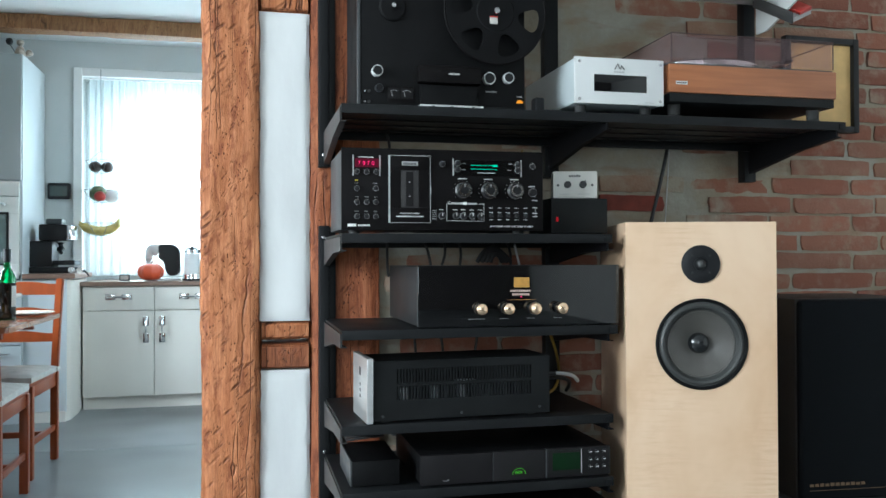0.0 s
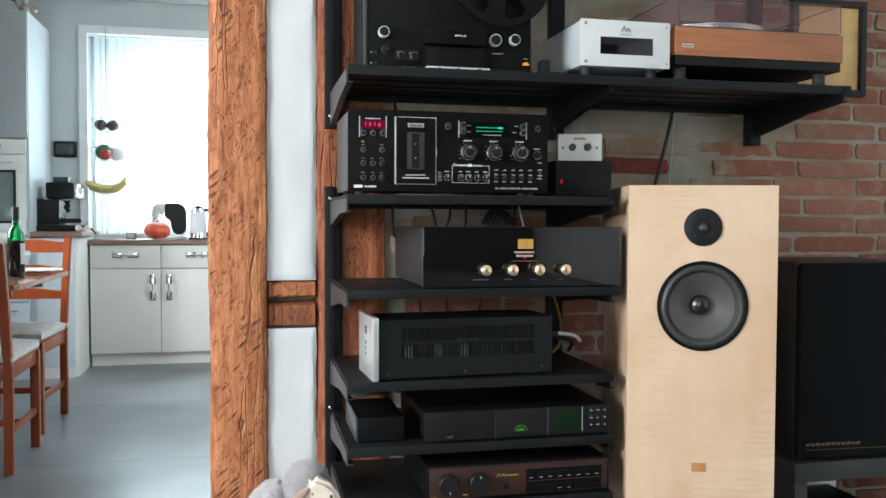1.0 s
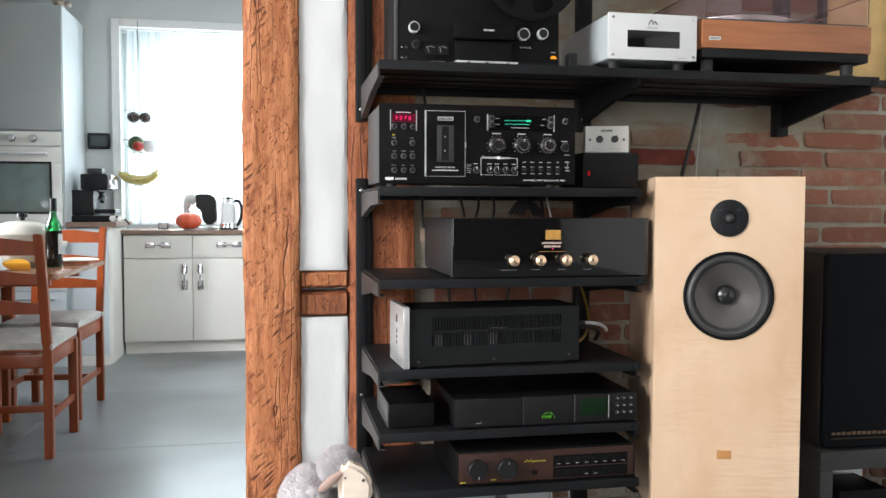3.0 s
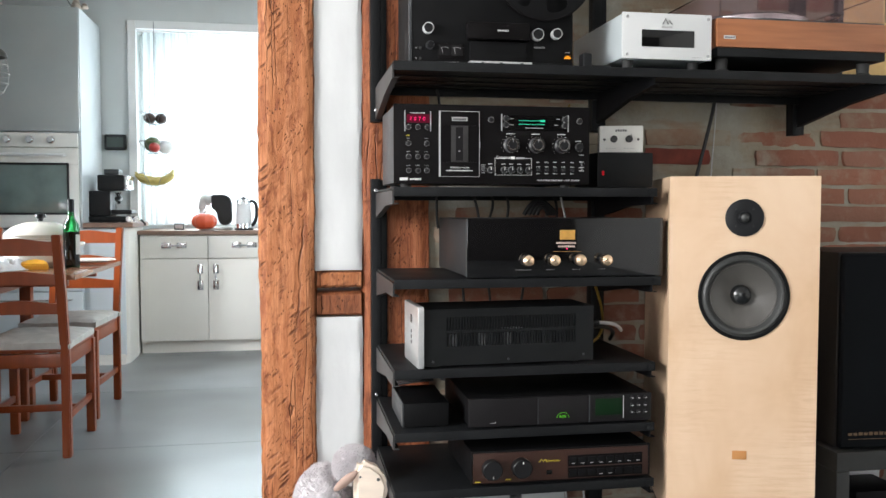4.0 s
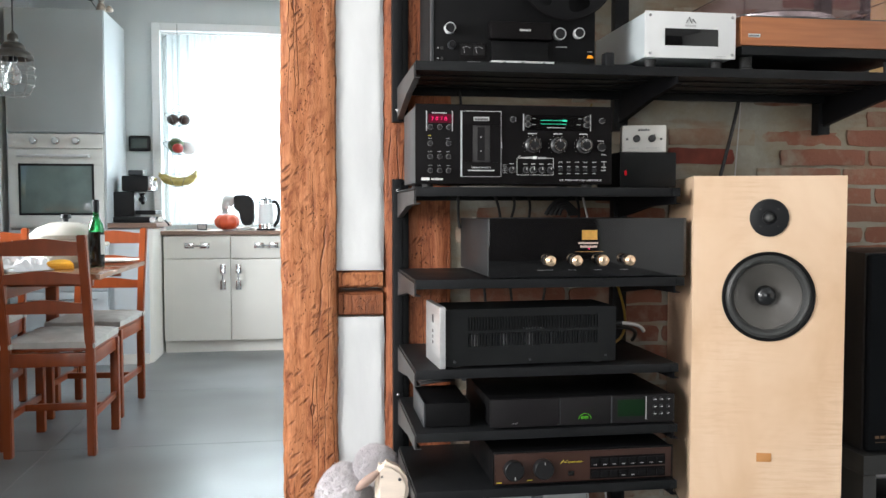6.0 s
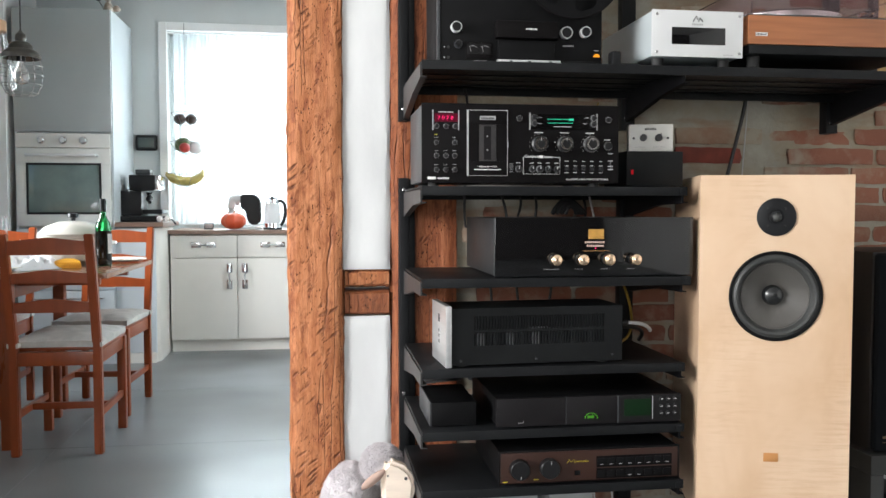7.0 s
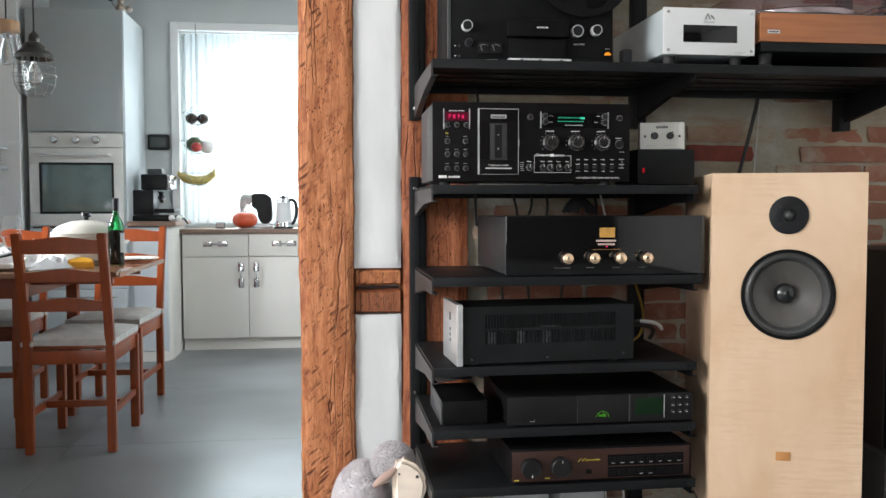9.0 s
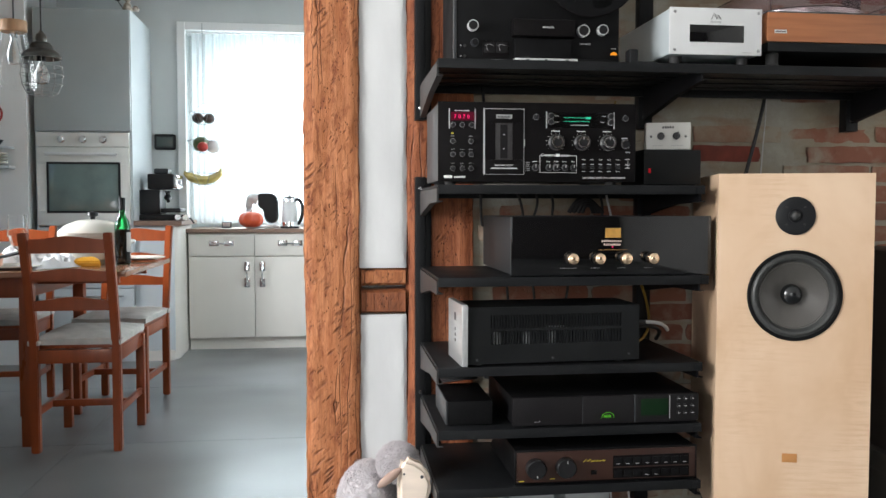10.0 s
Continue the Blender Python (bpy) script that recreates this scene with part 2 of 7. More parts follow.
def concrete(name):
    """Trowelled grey concrete look: soft clouds and long faint streaks."""
    m, nt, b = base(name)
    oi = nt.nodes.new("ShaderNodeObjectInfo")
    pos = nt.nodes.new("ShaderNodeNewGeometry").outputs["Position"]
    stretch = nt.nodes.new("ShaderNodeMapping")
    stretch.inputs["Scale"].default_value = (1.0, 3.2, 1.0)
    nt.links.new(pos, stretch.inputs["Vector"])
    cloud = texnoise(nt, pos, 1.3, 2, 0.4)
    streak = texnoise(nt, stretch.outputs[0], 1.3, 1, 0.4)
    c = ramp(nt, cloud, [(0.30, (0.105, 0.107, 0.103)), (0.50, (0.165, 0.174, 0.176)), (0.70, (0.24, 0.257, 0.268))])
    c = mix(nt, maths(nt, 'MULTIPLY', streak, 0.15), c, (0.205, 0.225, 0.238))
    c = mix(nt, maths(nt, 'MULTIPLY', oi.outputs["Random"], 0.08), c, (0.16, 0.175, 0.185))
    nt.links.new(c, b.inputs["Base Color"])
    wear = texnoise(nt, stretch.outputs[0], 0.8, 1, 0.4)
    nt.links.new(maths(nt, 'ADD', maths(nt, 'MULTIPLY', wear, 0.20), 0.24), b.inputs["Roughness"])
    b.inputs["Specular IOR Level"].default_value = 0.6
    return m


def sheer(name):
    m, nt, b = base(name)
    out = nt.nodes["Material Output"]
    tl, tr, ms = nt.nodes.new("ShaderNodeBsdfTranslucent"), nt.nodes.new("ShaderNodeBsdfTransparent"), nt.nodes.new("ShaderNodeMixShader")
    df, ms2 = nt.nodes.new("ShaderNodeBsdfDiffuse"), nt.nodes.new("ShaderNodeMixShader")
    weave = texnoise(nt, mapped(nt, (60, 60, 4)), 3.0, 3)
    tl.inputs[0].default_value = (0.72, 0.79, 0.82, 1)
    df.inputs[0].default_value = (0.86, 0.9, 0.91, 1)
    nt.links.new(maths(nt, 'ADD', maths(nt, 'MULTIPLY', weave, 0.3), 0.30), ms.inputs[0])
    ms2.inputs[0].default_value = 0.45
    nt.links.new(tl.outputs[0], ms2.inputs[1])
    nt.links.new(df.outputs[0], ms2.inputs[2])
    nt.links.new(ms2.outputs[0], ms.inputs[1])
    nt.links.new(tr.outputs[0], ms.inputs[2])
    nt.links.new(ms.outputs[0], out.inputs[0])
    return m


TIMBER = timber("old_oak", (0.56, 0.235, 0.105), (0.42, 0.150, 0.058), (0.17, 0.048, 0.018))
# same oak as the post, darkened for the stud's shade behind the rack
TIMBER_SHADED = timber("old_oak_shaded", (0.43, 0.155, 0.068), (0.30, 0.09, 0.036), (0.12, 0.031, 0.013), 0.7)
TIMBER_DARK = timber("old_oak_dark", (0.36, 0.13, 0.055), (0.26, 0.085, 0.036), (0.12, 0.04, 0.02), 0.4)
BEAMWOOD = timber("ceiling_oak", (0.42, 0.22, 0.10), (0.30, 0.15, 0.07), (0.15, 0.07, 0.03), 0.3)
BRICK = brickish("old_brick")
REDBRICK = M("bare_red_brick", (0.21, 0.050, 0.034), 0.88, var=0.35, scale=16, bump=0.6, bscale=90)
MORTAR = pointing("lime_mortar")
PLASTER = M("white_plaster", (0.68, 0.69, 0.69), 0.85, var=0.06, scale=7, bump=0.5, bscale=38, stretch=(1.5, 1, 0.6))
PAINT = M("grey_wall_paint", (0.565, 0.59, 0.585), 0.8, var=0.05, scale=2, bump=0.12, bscale=60)
WHITEPAINT = M("white_wall_paint", (0.80, 0.80, 0.79), 0.75, var=0.04, scale=2, bump=0.1, bscale=60)
# colour of the unseen south wall, dark so glossy fronts mirror little
REFLECT_DARK = M("dark_wall_for_reflections", (0.05, 0.038, 0.028), 0.85, var=0.15, scale=3, bump=0.2, bscale=40)
FLOORTILE = concrete("grey_concrete_tile")
GROUT = M("grey_grout", (0.25, 0.265, 0.27), 0.8, var=0.1)
BLACKMETAL = M("black_powder_coat", (0.0095, 0.0102, 0.0112), 0.46, var=0.25, scale=9, bump=0.12, bscale=240, spec=0.18)
# inner brackets: black steel darkened for the shade under the boards
BRACKET_SHADED = M("bracket_coat_shaded", (0.006, 0.006, 0.007), 0.5, 0.0, var=0.2, scale=9, bump=0.08, bscale=240, spec=0.10)
CASEGREY = M("grey_black_steel", (0.026, 0.027, 0.028), 0.42, 0.0, var=0.2, scale=9, bump=0.08, bscale=240, spec=0.3)
# end brackets: the same black steel, greyed for the light they catch
BRACKET_LIT = M("bracket_coat_lit", (0.045, 0.044, 0.044), 0.42, 0.0, var=0.3, scale=14, bump=0.1, bscale=240, spec=0.35)
CASE = M("black_case", (0.006, 0.006, 0.0065), 0.5, var=0.2, scale=12, bump=0.1, bscale=300, spec=0.10)
SATIN = M("satin_black_steel", (0.0105, 0.0113, 0.0118), 0.45, var=0.2, scale=12, bump=0.1, bscale=300, spec=0.15)
PANELBLACK = M("black_anodised_front", (0.005, 0.0042, 0.0045), 0.45, 0.0, var=0.15, scale=8, bump=0.05, bscale=400, spec=0.10)
GLOSSCAP = M("moulded_black_cap", (0.008, 0.009, 0.010), 0.22, var=0.1, bump=0.0, spec=0.6)
GLOSSBLACK = M("black_acrylic", (0.004, 0.004, 0.0045), 0.07, var=0.1, bump=0.0, spec=0.6)
GREYFRONT = M("dark_grey_front", (0.010, 0.009, 0.0098), 0.45, 0.0, var=0.12, scale=8, bump=0.06, bscale=300, spec=0.2)
WINDOWGREY = M("grey_smoked_window", (0.045, 0.043, 0.043), 0.3, 0.2, var=0.25, scale=30, bump=0.05, bscale=200, spec=0.4)
# plain steel; the bluish, raised base holds the reflection on its side
STEEL_BLUE_REFLECT = M("steel_case_reflection_tint", (0.58, 0.64, 0.66), 0.34, 0.35, var=0.06, scale=5, bump=0.03, bscale=260)
GREYCASE = M("grey_hammered_case", (0.05, 0.054, 0.058), 0.36, 0.1, var=0.15, scale=8, bump=0.1, bscale=250)
SILVER = M("brushed_aluminium", (0.78, 0.79, 0.79), 0.32, 0.75, var=0.06, scale=5, bump=0.05, bscale=120, stretch=(1, 1, 12))
SILVERPAINT = M("silver_painted_front", (0.70, 0.71, 0.71), 0.42, 0.15, var=0.05, scale=4, bump=0.05, bscale=260)
CHROME = M("chrome", (0.75, 0.75, 0.76), 0.16, 1.0, var=0.05, bump=0)
GOLD = M("polished_gold", (0.95, 0.70, 0.48), 0.26, 1.0, var=0.05, bump=0)
PLAQUE = M("gold_plaque", (0.72, 0.40, 0.10), 0.35, 0.55, var=0.15, scale=60, bump=0.2, bscale=200)
KNOB = M("black_knob", (0.009, 0.009, 0.01), 0.35, var=0.15, bump=0.05, spec=0.35)
PRINT = M("white_print", (0.80, 0.80, 0.78), 0.6, var=0.05, bump=0)
PRINT_GREY = M("grey_print", (0.42, 0.42, 0.42), 0.6, var=0.05, bump=0)
PRINT_GOLD = M("gold_print", (0.50, 0.27, 0.09), 0.5, 0.3, var=0.05, bump=0)
PRINT_ROSE = M("rose_white_print", (0.62, 0.46, 0.40), 0.5, 0.1, var=0.05, bump=0)
BADGE = M("brown_gold_badge", (0.52, 0.24, 0.08), 0.5, 0.1, var=0.05, bump=0)
PRINT_DARK = M("dark_print", (0.06, 0.06, 0.06), 0.6, var=0.05, bump=0)
YELLOW = M("yellow_print", (0.55, 0.45, 0.03), 0.6, var=0.05, bump=0)
DULLSTEEL = M("dull_steel", (0.58, 0.58, 0.59), 0.25, 0.85, var=0.1, bump=0)
CAGEWIRE = M("worn_steel_wire", (0.32, 0.32, 0.31), 0.32, 0.7, var=0.3, scale=60, bump=0)
BRONZE = M("bronze_print", (0.17, 0.105, 0.055), 0.5, 0.3, var=0.05, bump=0)
LED_RED = glow("red_led", (1.0, 0.02, 0.16), 1.3)
LED_GREEN = glow("green_led", (0.05, 0.75, 0.45), 0.6)
LOGO_GREEN = glow("green_backlight", (0.16, 0.75, 0.04), 0.42)
LCD = glow("green_lcd", (0.007, 0.05, 0.012), 0.02)
ORANGE_LED = glow("orange_lamp", (1.0, 0.35, 0.02), 0.8)
VENEER = veneer("pale_birch_veneer")
WALNUT = M("walnut_veneer", (0.34, 0.13, 0.055), 0.38, var=0.25, scale=3, bump=0.1, bscale=60, stretch=(1.2, 20, 22))
BROWNFRONT = M("brown_front", (0.034, 0.0122, 0.0070), 0.42, 0.12, var=0.12, scale=8, bump=0.05, bscale=260)
RUBBER = M("black_rubber", (0.02, 0.02, 0.02), 0.7, var=0.2)
CONE = M("grey_polymer_cone", (0.074, 0.069, 0.063), 0.33, var=0.14, scale=8, bump=0.04, bscale=120, spec=0.5)
SURROUND = M("rubber_surround", (0.042, 0.043, 0.042), 0.42, var=0.12, spec=0.4)
GRILLE = M("dark_grille_cloth", (0.006, 0.007, 0.0085), 0.9, var=0.2, scale=5, bump=0.4, bscale=420, spec=0.1)
STANDGREY = M("anthracite_stand", (0.03, 0.031, 0.03), 0.55, var=0.2)
SMOKE = haze("smoked_acrylic")
LIDEDGE = M("dark_acrylic_edge", (0.07, 0.045, 0.045), 0.2, var=0.1, bump=0)
CLEAR = glass("clear_glass", (1, 1, 1), 0.0, 1.3)
GREENGLASS = glass("green_bottle_glass", (0.02, 0.28, 0.07), 0.03, 1.4)
PANE = glass("window_pane", (1, 1, 1), 0.0, 1.05)
CHAIRWOOD = M("red_brown_pine", (0.27, 0.054, 0.012), 0.30, var=0.13, scale=3, bump=0.08, bscale=60, stretch=(9, 9, 1.2), coat=0.08, spec=0.35, each=0.15)
TABLEWOOD = M("table_pine", (0.33, 0.15, 0.08), 0.22, var=0.2, scale=3, bump=0.08, bscale=60, stretch=(1, 10, 10), coat=0.6)
CUSHION = M("grey_cushion_cloth", (0.52, 0.50, 0.47), 0.95, var=0.16, scale=14, bump=0.5, bscale=220)
CABWHITE = M("cream_cabinet_front", (0.78, 0.74, 0.68), 0.35, var=0.03, scale=3, bump=0.02)
CABGREY = M("glossy_grey_front", (0.375, 0.41, 0.41), 0.16, var=0.04, scale=2, bump=0.0, coat=0.4)
CABSIDE = M("pale_grey_carcass", (0.62, 0.66, 0.68), 0.4, var=0.04, scale=3, bump=0.02)
WORKTOP = M("brown_worktop", (0.24, 0.15, 0.11), 0.35, var=0.25, scale=5, bump=0.05, stretch=(1, 6, 6))
OVENWHITE = M("white_enamel", (0.74, 0.74, 0.70), 0.25, var=0.03, bump=0, coat=0.3)
# dark glass; the pale teal base stands in for the bright room it mirrors
OVENGLASS = M("oven_glass_reflection_tint", (0.14, 0.195, 0.18), 0.05, var=0.15, bump=0, coat=0.6, spec=0.9)
PLASTICBLACK = M("black_plastic", (0.01, 0.0105, 0.012), 0.4, var=0.2, bump=0.05, spec=0.3)
PLASTICWHITE = M("white_plastic", (0.72, 0.72, 0.72), 0.35, var=0.03, bump=0)
TEAL = M("dark_green_screen", (0.06, 0.075, 0.07), 0.2, var=0.1, bump=0)
WIRE = M("thin_steel_wire", (0.20, 0.21, 0.21), 0.3, 0.9, var=0.1, bump=0)
DARKWIRE = M("aged_pewter", (0.10, 0.095, 0.085), 0.38, 0.8, var=0.2, scale=30, bump=0.1)
CABLE = M("black_cable", (0.015, 0.015, 0.016), 0.5, var=0.15, bump=0)
CABLE_YELLOW = M("yellow_cable", (0.24, 0.15, 0.025), 0.45, var=0.1, bump=0)
CABLE_GREY = M("silver_grey_cable", (0.50, 0.50, 0.50), 0.35, var=0.1, bump=0)
LIGHTWOOD = M("light_beech", (0.62, 0.36, 0.20), 0.5, var=0.12, scale=4, bump=0.08, stretch=(8, 8, 1))
TOYWOOD = M("pale_toy_wood", (0.86, 0.73, 0.61), 0.5, var=0.08, scale=6, bump=0.05, stretch=(2, 8, 8))
FLEECE = M("grey_fleece", (0.62, 0.58, 0.60), 1.0, var=0.08, scale=40, bump=0.2, bscale=260, spec=0.05)
wool = FLEECE.node_tree.nodes["Principled BSDF"]
wool.inputs["Subsurface Weight"].default_value, wool.inputs["Subsurface Scale"].default_value = 0.7, 0.007
wool.inputs["Subsurface Radius"].default_value = (1, 1, 1)
WINE = M("red_wine", (0.006, 0.006, 0.004), 0.08, var=0.05, bump=0)
LED_WINDOW = glow("red_counter_window", (0.22, 0.0, 0.03), 0.10)
SUEDE = M("brown_suede", (0.42, 0.29, 0.24), 0.9, var=0.1)
ORANGE = M("pumpkin_skin", (0.60, 0.085, 0.03), 0.4, var=0.15, scale=7, bump=0.1)
BANANA = M("banana_skin", (0.52, 0.41, 0.13), 0.45, var=0.3, scale=14, bump=0.05)
FRUITDARK = M("dark_fruit_skin", (0.055, 0.035, 0.03), 0.4, var=0.3, scale=12)
FRUITRED = M("red_fruit_skin", (0.42, 0.04, 0.03), 0.35, var=0.3, scale=12)
FRUITGREEN = M("green_fruit_skin", (0.10, 0.13, 0.05), 0.4, var=0.3, scale=12)
CHEESE = M("yellow_cheese_rind", (0.85, 0.42, 0.03), 0.45, var=0.08, bump=0.05)
CERAMIC = M("cream_enamel", (0.78, 0.74, 0.66), 0.22, var=0.04, bump=0, coat=0.4)
COPPER = M("copper_pan", (0.45, 0.22, 0.14), 0.3, 0.6, var=0.15)
CLOTHBLUE = M("blue_cloth", (0.22, 0.34, 0.46), 0.9, var=0.15, bump=0.4, bscale=200)
CLOTHWHITE = M("white_paper_napkin", (0.8, 0.8, 0.8), 0.9, var=0.05, bump=0.3, bscale=60)
LABEL = M("paper_label", (0.50, 0.48, 0.45), 0.7, var=0.08, bump=0)
PICTURE = M("yellowed_print", (0.62, 0.42, 0.17), 0.6, var=0.3, scale=9, bump=0.05)
SLEEVE = M("card_sleeve", (0.42, 0.44, 0.44), 0.7, var=0.12, scale=4, each=0.2)
CURTAIN = sheer("sheer_voile")
OUTSIDE = glow("bright_overcast_outside", (0.90, 0.97, 1.0), 4.6)
SHELFWHITE = M("white_shelf_board", (0.70, 0.71, 0.70), 0.5, var=0.05)


# ---- mesh helpers ----
def obj(name, bm, material, smooth=False):
    me = bpy.data.meshes.new(name)
    bm.normal_update()
    bm.to_mesh(me)
    bm.free()
    for mm in (material if isinstance(material, (list, tuple)) else [material]):
        me.materials.append(mm)
    if smooth:
        me.polygons.foreach_set("use_smooth", [True] * len(me.polygons))
        me.set_sharp_from_angle(angle=radians(25))
    return new(name, me)


def part(name, bm, material, parent, label="", smooth=True):
    ob = obj(name, bm, material, smooth)
    ob.parent = parent
    return tagged(ob, label)


def thing(name, label, category, place=(0, 0, 0), turn=0.0, group="", kind=""):
    ob = new(name)
    ob.empty_display_size = 0.05
    ob.matrix_world = pose(*place, 0, 0, turn)
    return tagged(ob, label, category, group, kind)


def structure(name, bm, material, label, category="", smooth=False):
    return tagged(obj(name, bm, material, smooth), label, category, kind="structure")


def box(x0, x1, y0, y1, z0, z1, bevel=0.0, bm=None, seg=2):
    src = bmesh.new()
    bmesh.ops.create_cube(src, size=1)
    for v in src.verts:
        v.co = Vector(((x0 + x1) / 2 + v.co.x * (x1 - x0), (y0 + y1) / 2 + v.co.y * (y1 - y0), (z0 + z1) / 2 + v.co.z * (z1 - z0)))
    if bevel:
        bmesh.ops.bevel(src, geom=src.edges[:], offset=bevel, segments=seg, affect='EDGES', profile=0.6)
    return joined(bm, src)


def joined(bm, src):
    if bm is None:
        return src
    me = bpy.data.meshes.new("tmp")
    src.to_mesh(me)
    src.free()
    bm.from_mesh(me)
    bpy.data.meshes.remove(me)
    return bm


def lathe(profile, seg=32, bm=None, m=None):
    """Turn (radius, height) pairs about z; m then moves the result."""
    src = bmesh.new()
    rings = []
    for r, z in profile:
        if r < 1e-6:
            rings.append([src.verts.new((0, 0, z))])
        else:
            rings.append([src.verts.new((r * math.cos(2 * math.pi * i / seg), r * math.sin(2 * math.pi * i / seg), z)) for i in range(seg)])
    for a, b in zip(rings, rings[1:]):
        for i in range(seg):
            j = (i + 1) % seg
            if len(a) == 1 and len(b) > 1:
                src.faces.new((a[0], b[j], b[i]))
            elif len(b) == 1 and len(a) > 1:
                src.faces.new((a[i], a[j], b[0]))
            elif len(a) > 1:
                src.faces.new((a[i], a[j], b[j], b[i]))
    bmesh.ops.recalc_face_normals(src, faces=src.faces[:])
    if m is not None:
        src.transform(m)
    return joined(bm, src)


FACE = Matrix.Rotation(radians(90), 4, 'X')       # turned things that look towards -y


def at_face(x, y, z):
    return Matrix.Translation((x, y, z)) @ FACE


def disc_knob(x, y, z, r, depth, bm=None, seg=20, dome=0.0):
    """A round knob whose axis points to -y, its back on the plane y."""
    prof = [(0, 0), (r, 0), (r, depth * 0.82), (r * 0.9, depth), (r * 0.4, depth + dome * 0.8), (0, depth + dome)]
    return lathe(prof, seg, bm, at_face(x, y, z))


def tube(points, r, bm=None, seg=8, closed=False):
    src = bmesh.new()
    pts = [Vector(p) for p in points]
    n = len(pts)
    rings = []
    up = Vector((0.02, 0.03, 1))
    for i, p in enumerate(pts):
        a, b = pts[(i - 1) % n if closed else max(0, i - 1)], pts[(i + 1) % n if closed else min(n - 1, i + 1)]
        d = (b - a).normalized()
        s = d.cross(up)
        if s.length < 1e-3:
            s = d.cross(Vector((1, 0, 0)))
        s.normalize()
        u = s.cross(d)
        rr = r[i] if isinstance(r, (list, tuple)) else r
        rings.append([src.verts.new(p + rr * (math.cos(2 * math.pi * k / seg) * s + math.sin(2 * math.pi * k / seg) * u)) for k in range(seg)])
    for i in range(n if closed else n - 1):
        a, b = rings[i], rings[(i + 1) % n]
        for k in range(seg):
            src.faces.new((a[k], a[(k + 1) % seg], b[(k + 1) % seg], b[k]))
    if not closed:
        src.faces.new(rings[0][::-1])
        src.faces.new(rings[-1])
    bmesh.ops.recalc_face_normals(src, faces=src.faces[:])
    return joined(bm, src)


def bezier(p0, p1, p2, p3, n=16):
    p0, p1, p2, p3 = map(Vector, (p0, p1, p2, p3))
    return [(1 - t) ** 3 * p0 + 3 * t * (1 - t) ** 2 * p1 + 3 * t * t * (1 - t) * p2 + t ** 3 * p3 for t in [i / n for i in range(n + 1)]]


def prism(outline, y0, y1, bm=None, plane="xz"):
    """An outline extruded: plane xz goes along y, yz along x, xy along z."""
    src = bmesh.new()
    put = {"xz": lambda a, b, d: (a, d, b), "yz": lambda a, b, d: (d, a, b), "xy": lambda a, b, d: (a, b, d)}[plane]
    lo = [src.verts.new(put(a, b, y0)) for a, b in outline]
    hi = [src.verts.new(put(a, b, y1)) for a, b in outline]
    src.faces.new(lo)
    src.faces.new(hi[::-1])
    n = len(outline)
    for i in range(n):
        src.faces.new((lo[i], lo[(i + 1) % n], hi[(i + 1) % n], hi[i]))
    bmesh.ops.recalc_face_normals(src, faces=src.faces[:])
    return joined(bm, src)


def words(name, text, x, y, z, size, material, parent, align='LEFT', label="", space=1.0):
    """Flat lettering that faces -y."""
    cu = bpy.data.curves.new("lettering", 'FONT')
    cu.body, cu.size, cu.align_x = text, size, align
    cu.extrude = 0.0003
    cu.space_character = space
    ob = bpy.data.objects.new("lettering", cu)
    scene.collection.objects.link(ob)
    dg = bpy.context.evaluated_depsgraph_get()
    dg.update()
    me = bpy.data.meshes.new_from_object(ob.evaluated_get(dg))
    bpy.data.objects.remove(ob)
    me.transform(at_face(x, y, z))
    me.materials.clear()
    me.materials.append(material)
    r = new(name, me)
    r.parent = parent
    return tagged(r, label)


def bars(x, y, z, w, hgt, n, bm=None, gap=0.25, seed=1):
    """A row of n little upright strokes that stands for writing too small to read."""
    rnd = random.Random(seed)
    step = w / n
    for i in range(n):
        k = hgt * rnd.uniform(0.75, 1.0)
        bm = box(x + i * step, x + i * step + step * (1 - gap), y - 0.0006, y, z, z + k, 0, bm)
    return bm


def ring(x, y, z, r0, r1, depth, bm=None, seg=32):
    prof = [(r0, 0), (r1, 0), (r1, depth), (r0, depth), (r0, 0)]
    return lathe(prof, seg, bm, at_face(x, y, z))


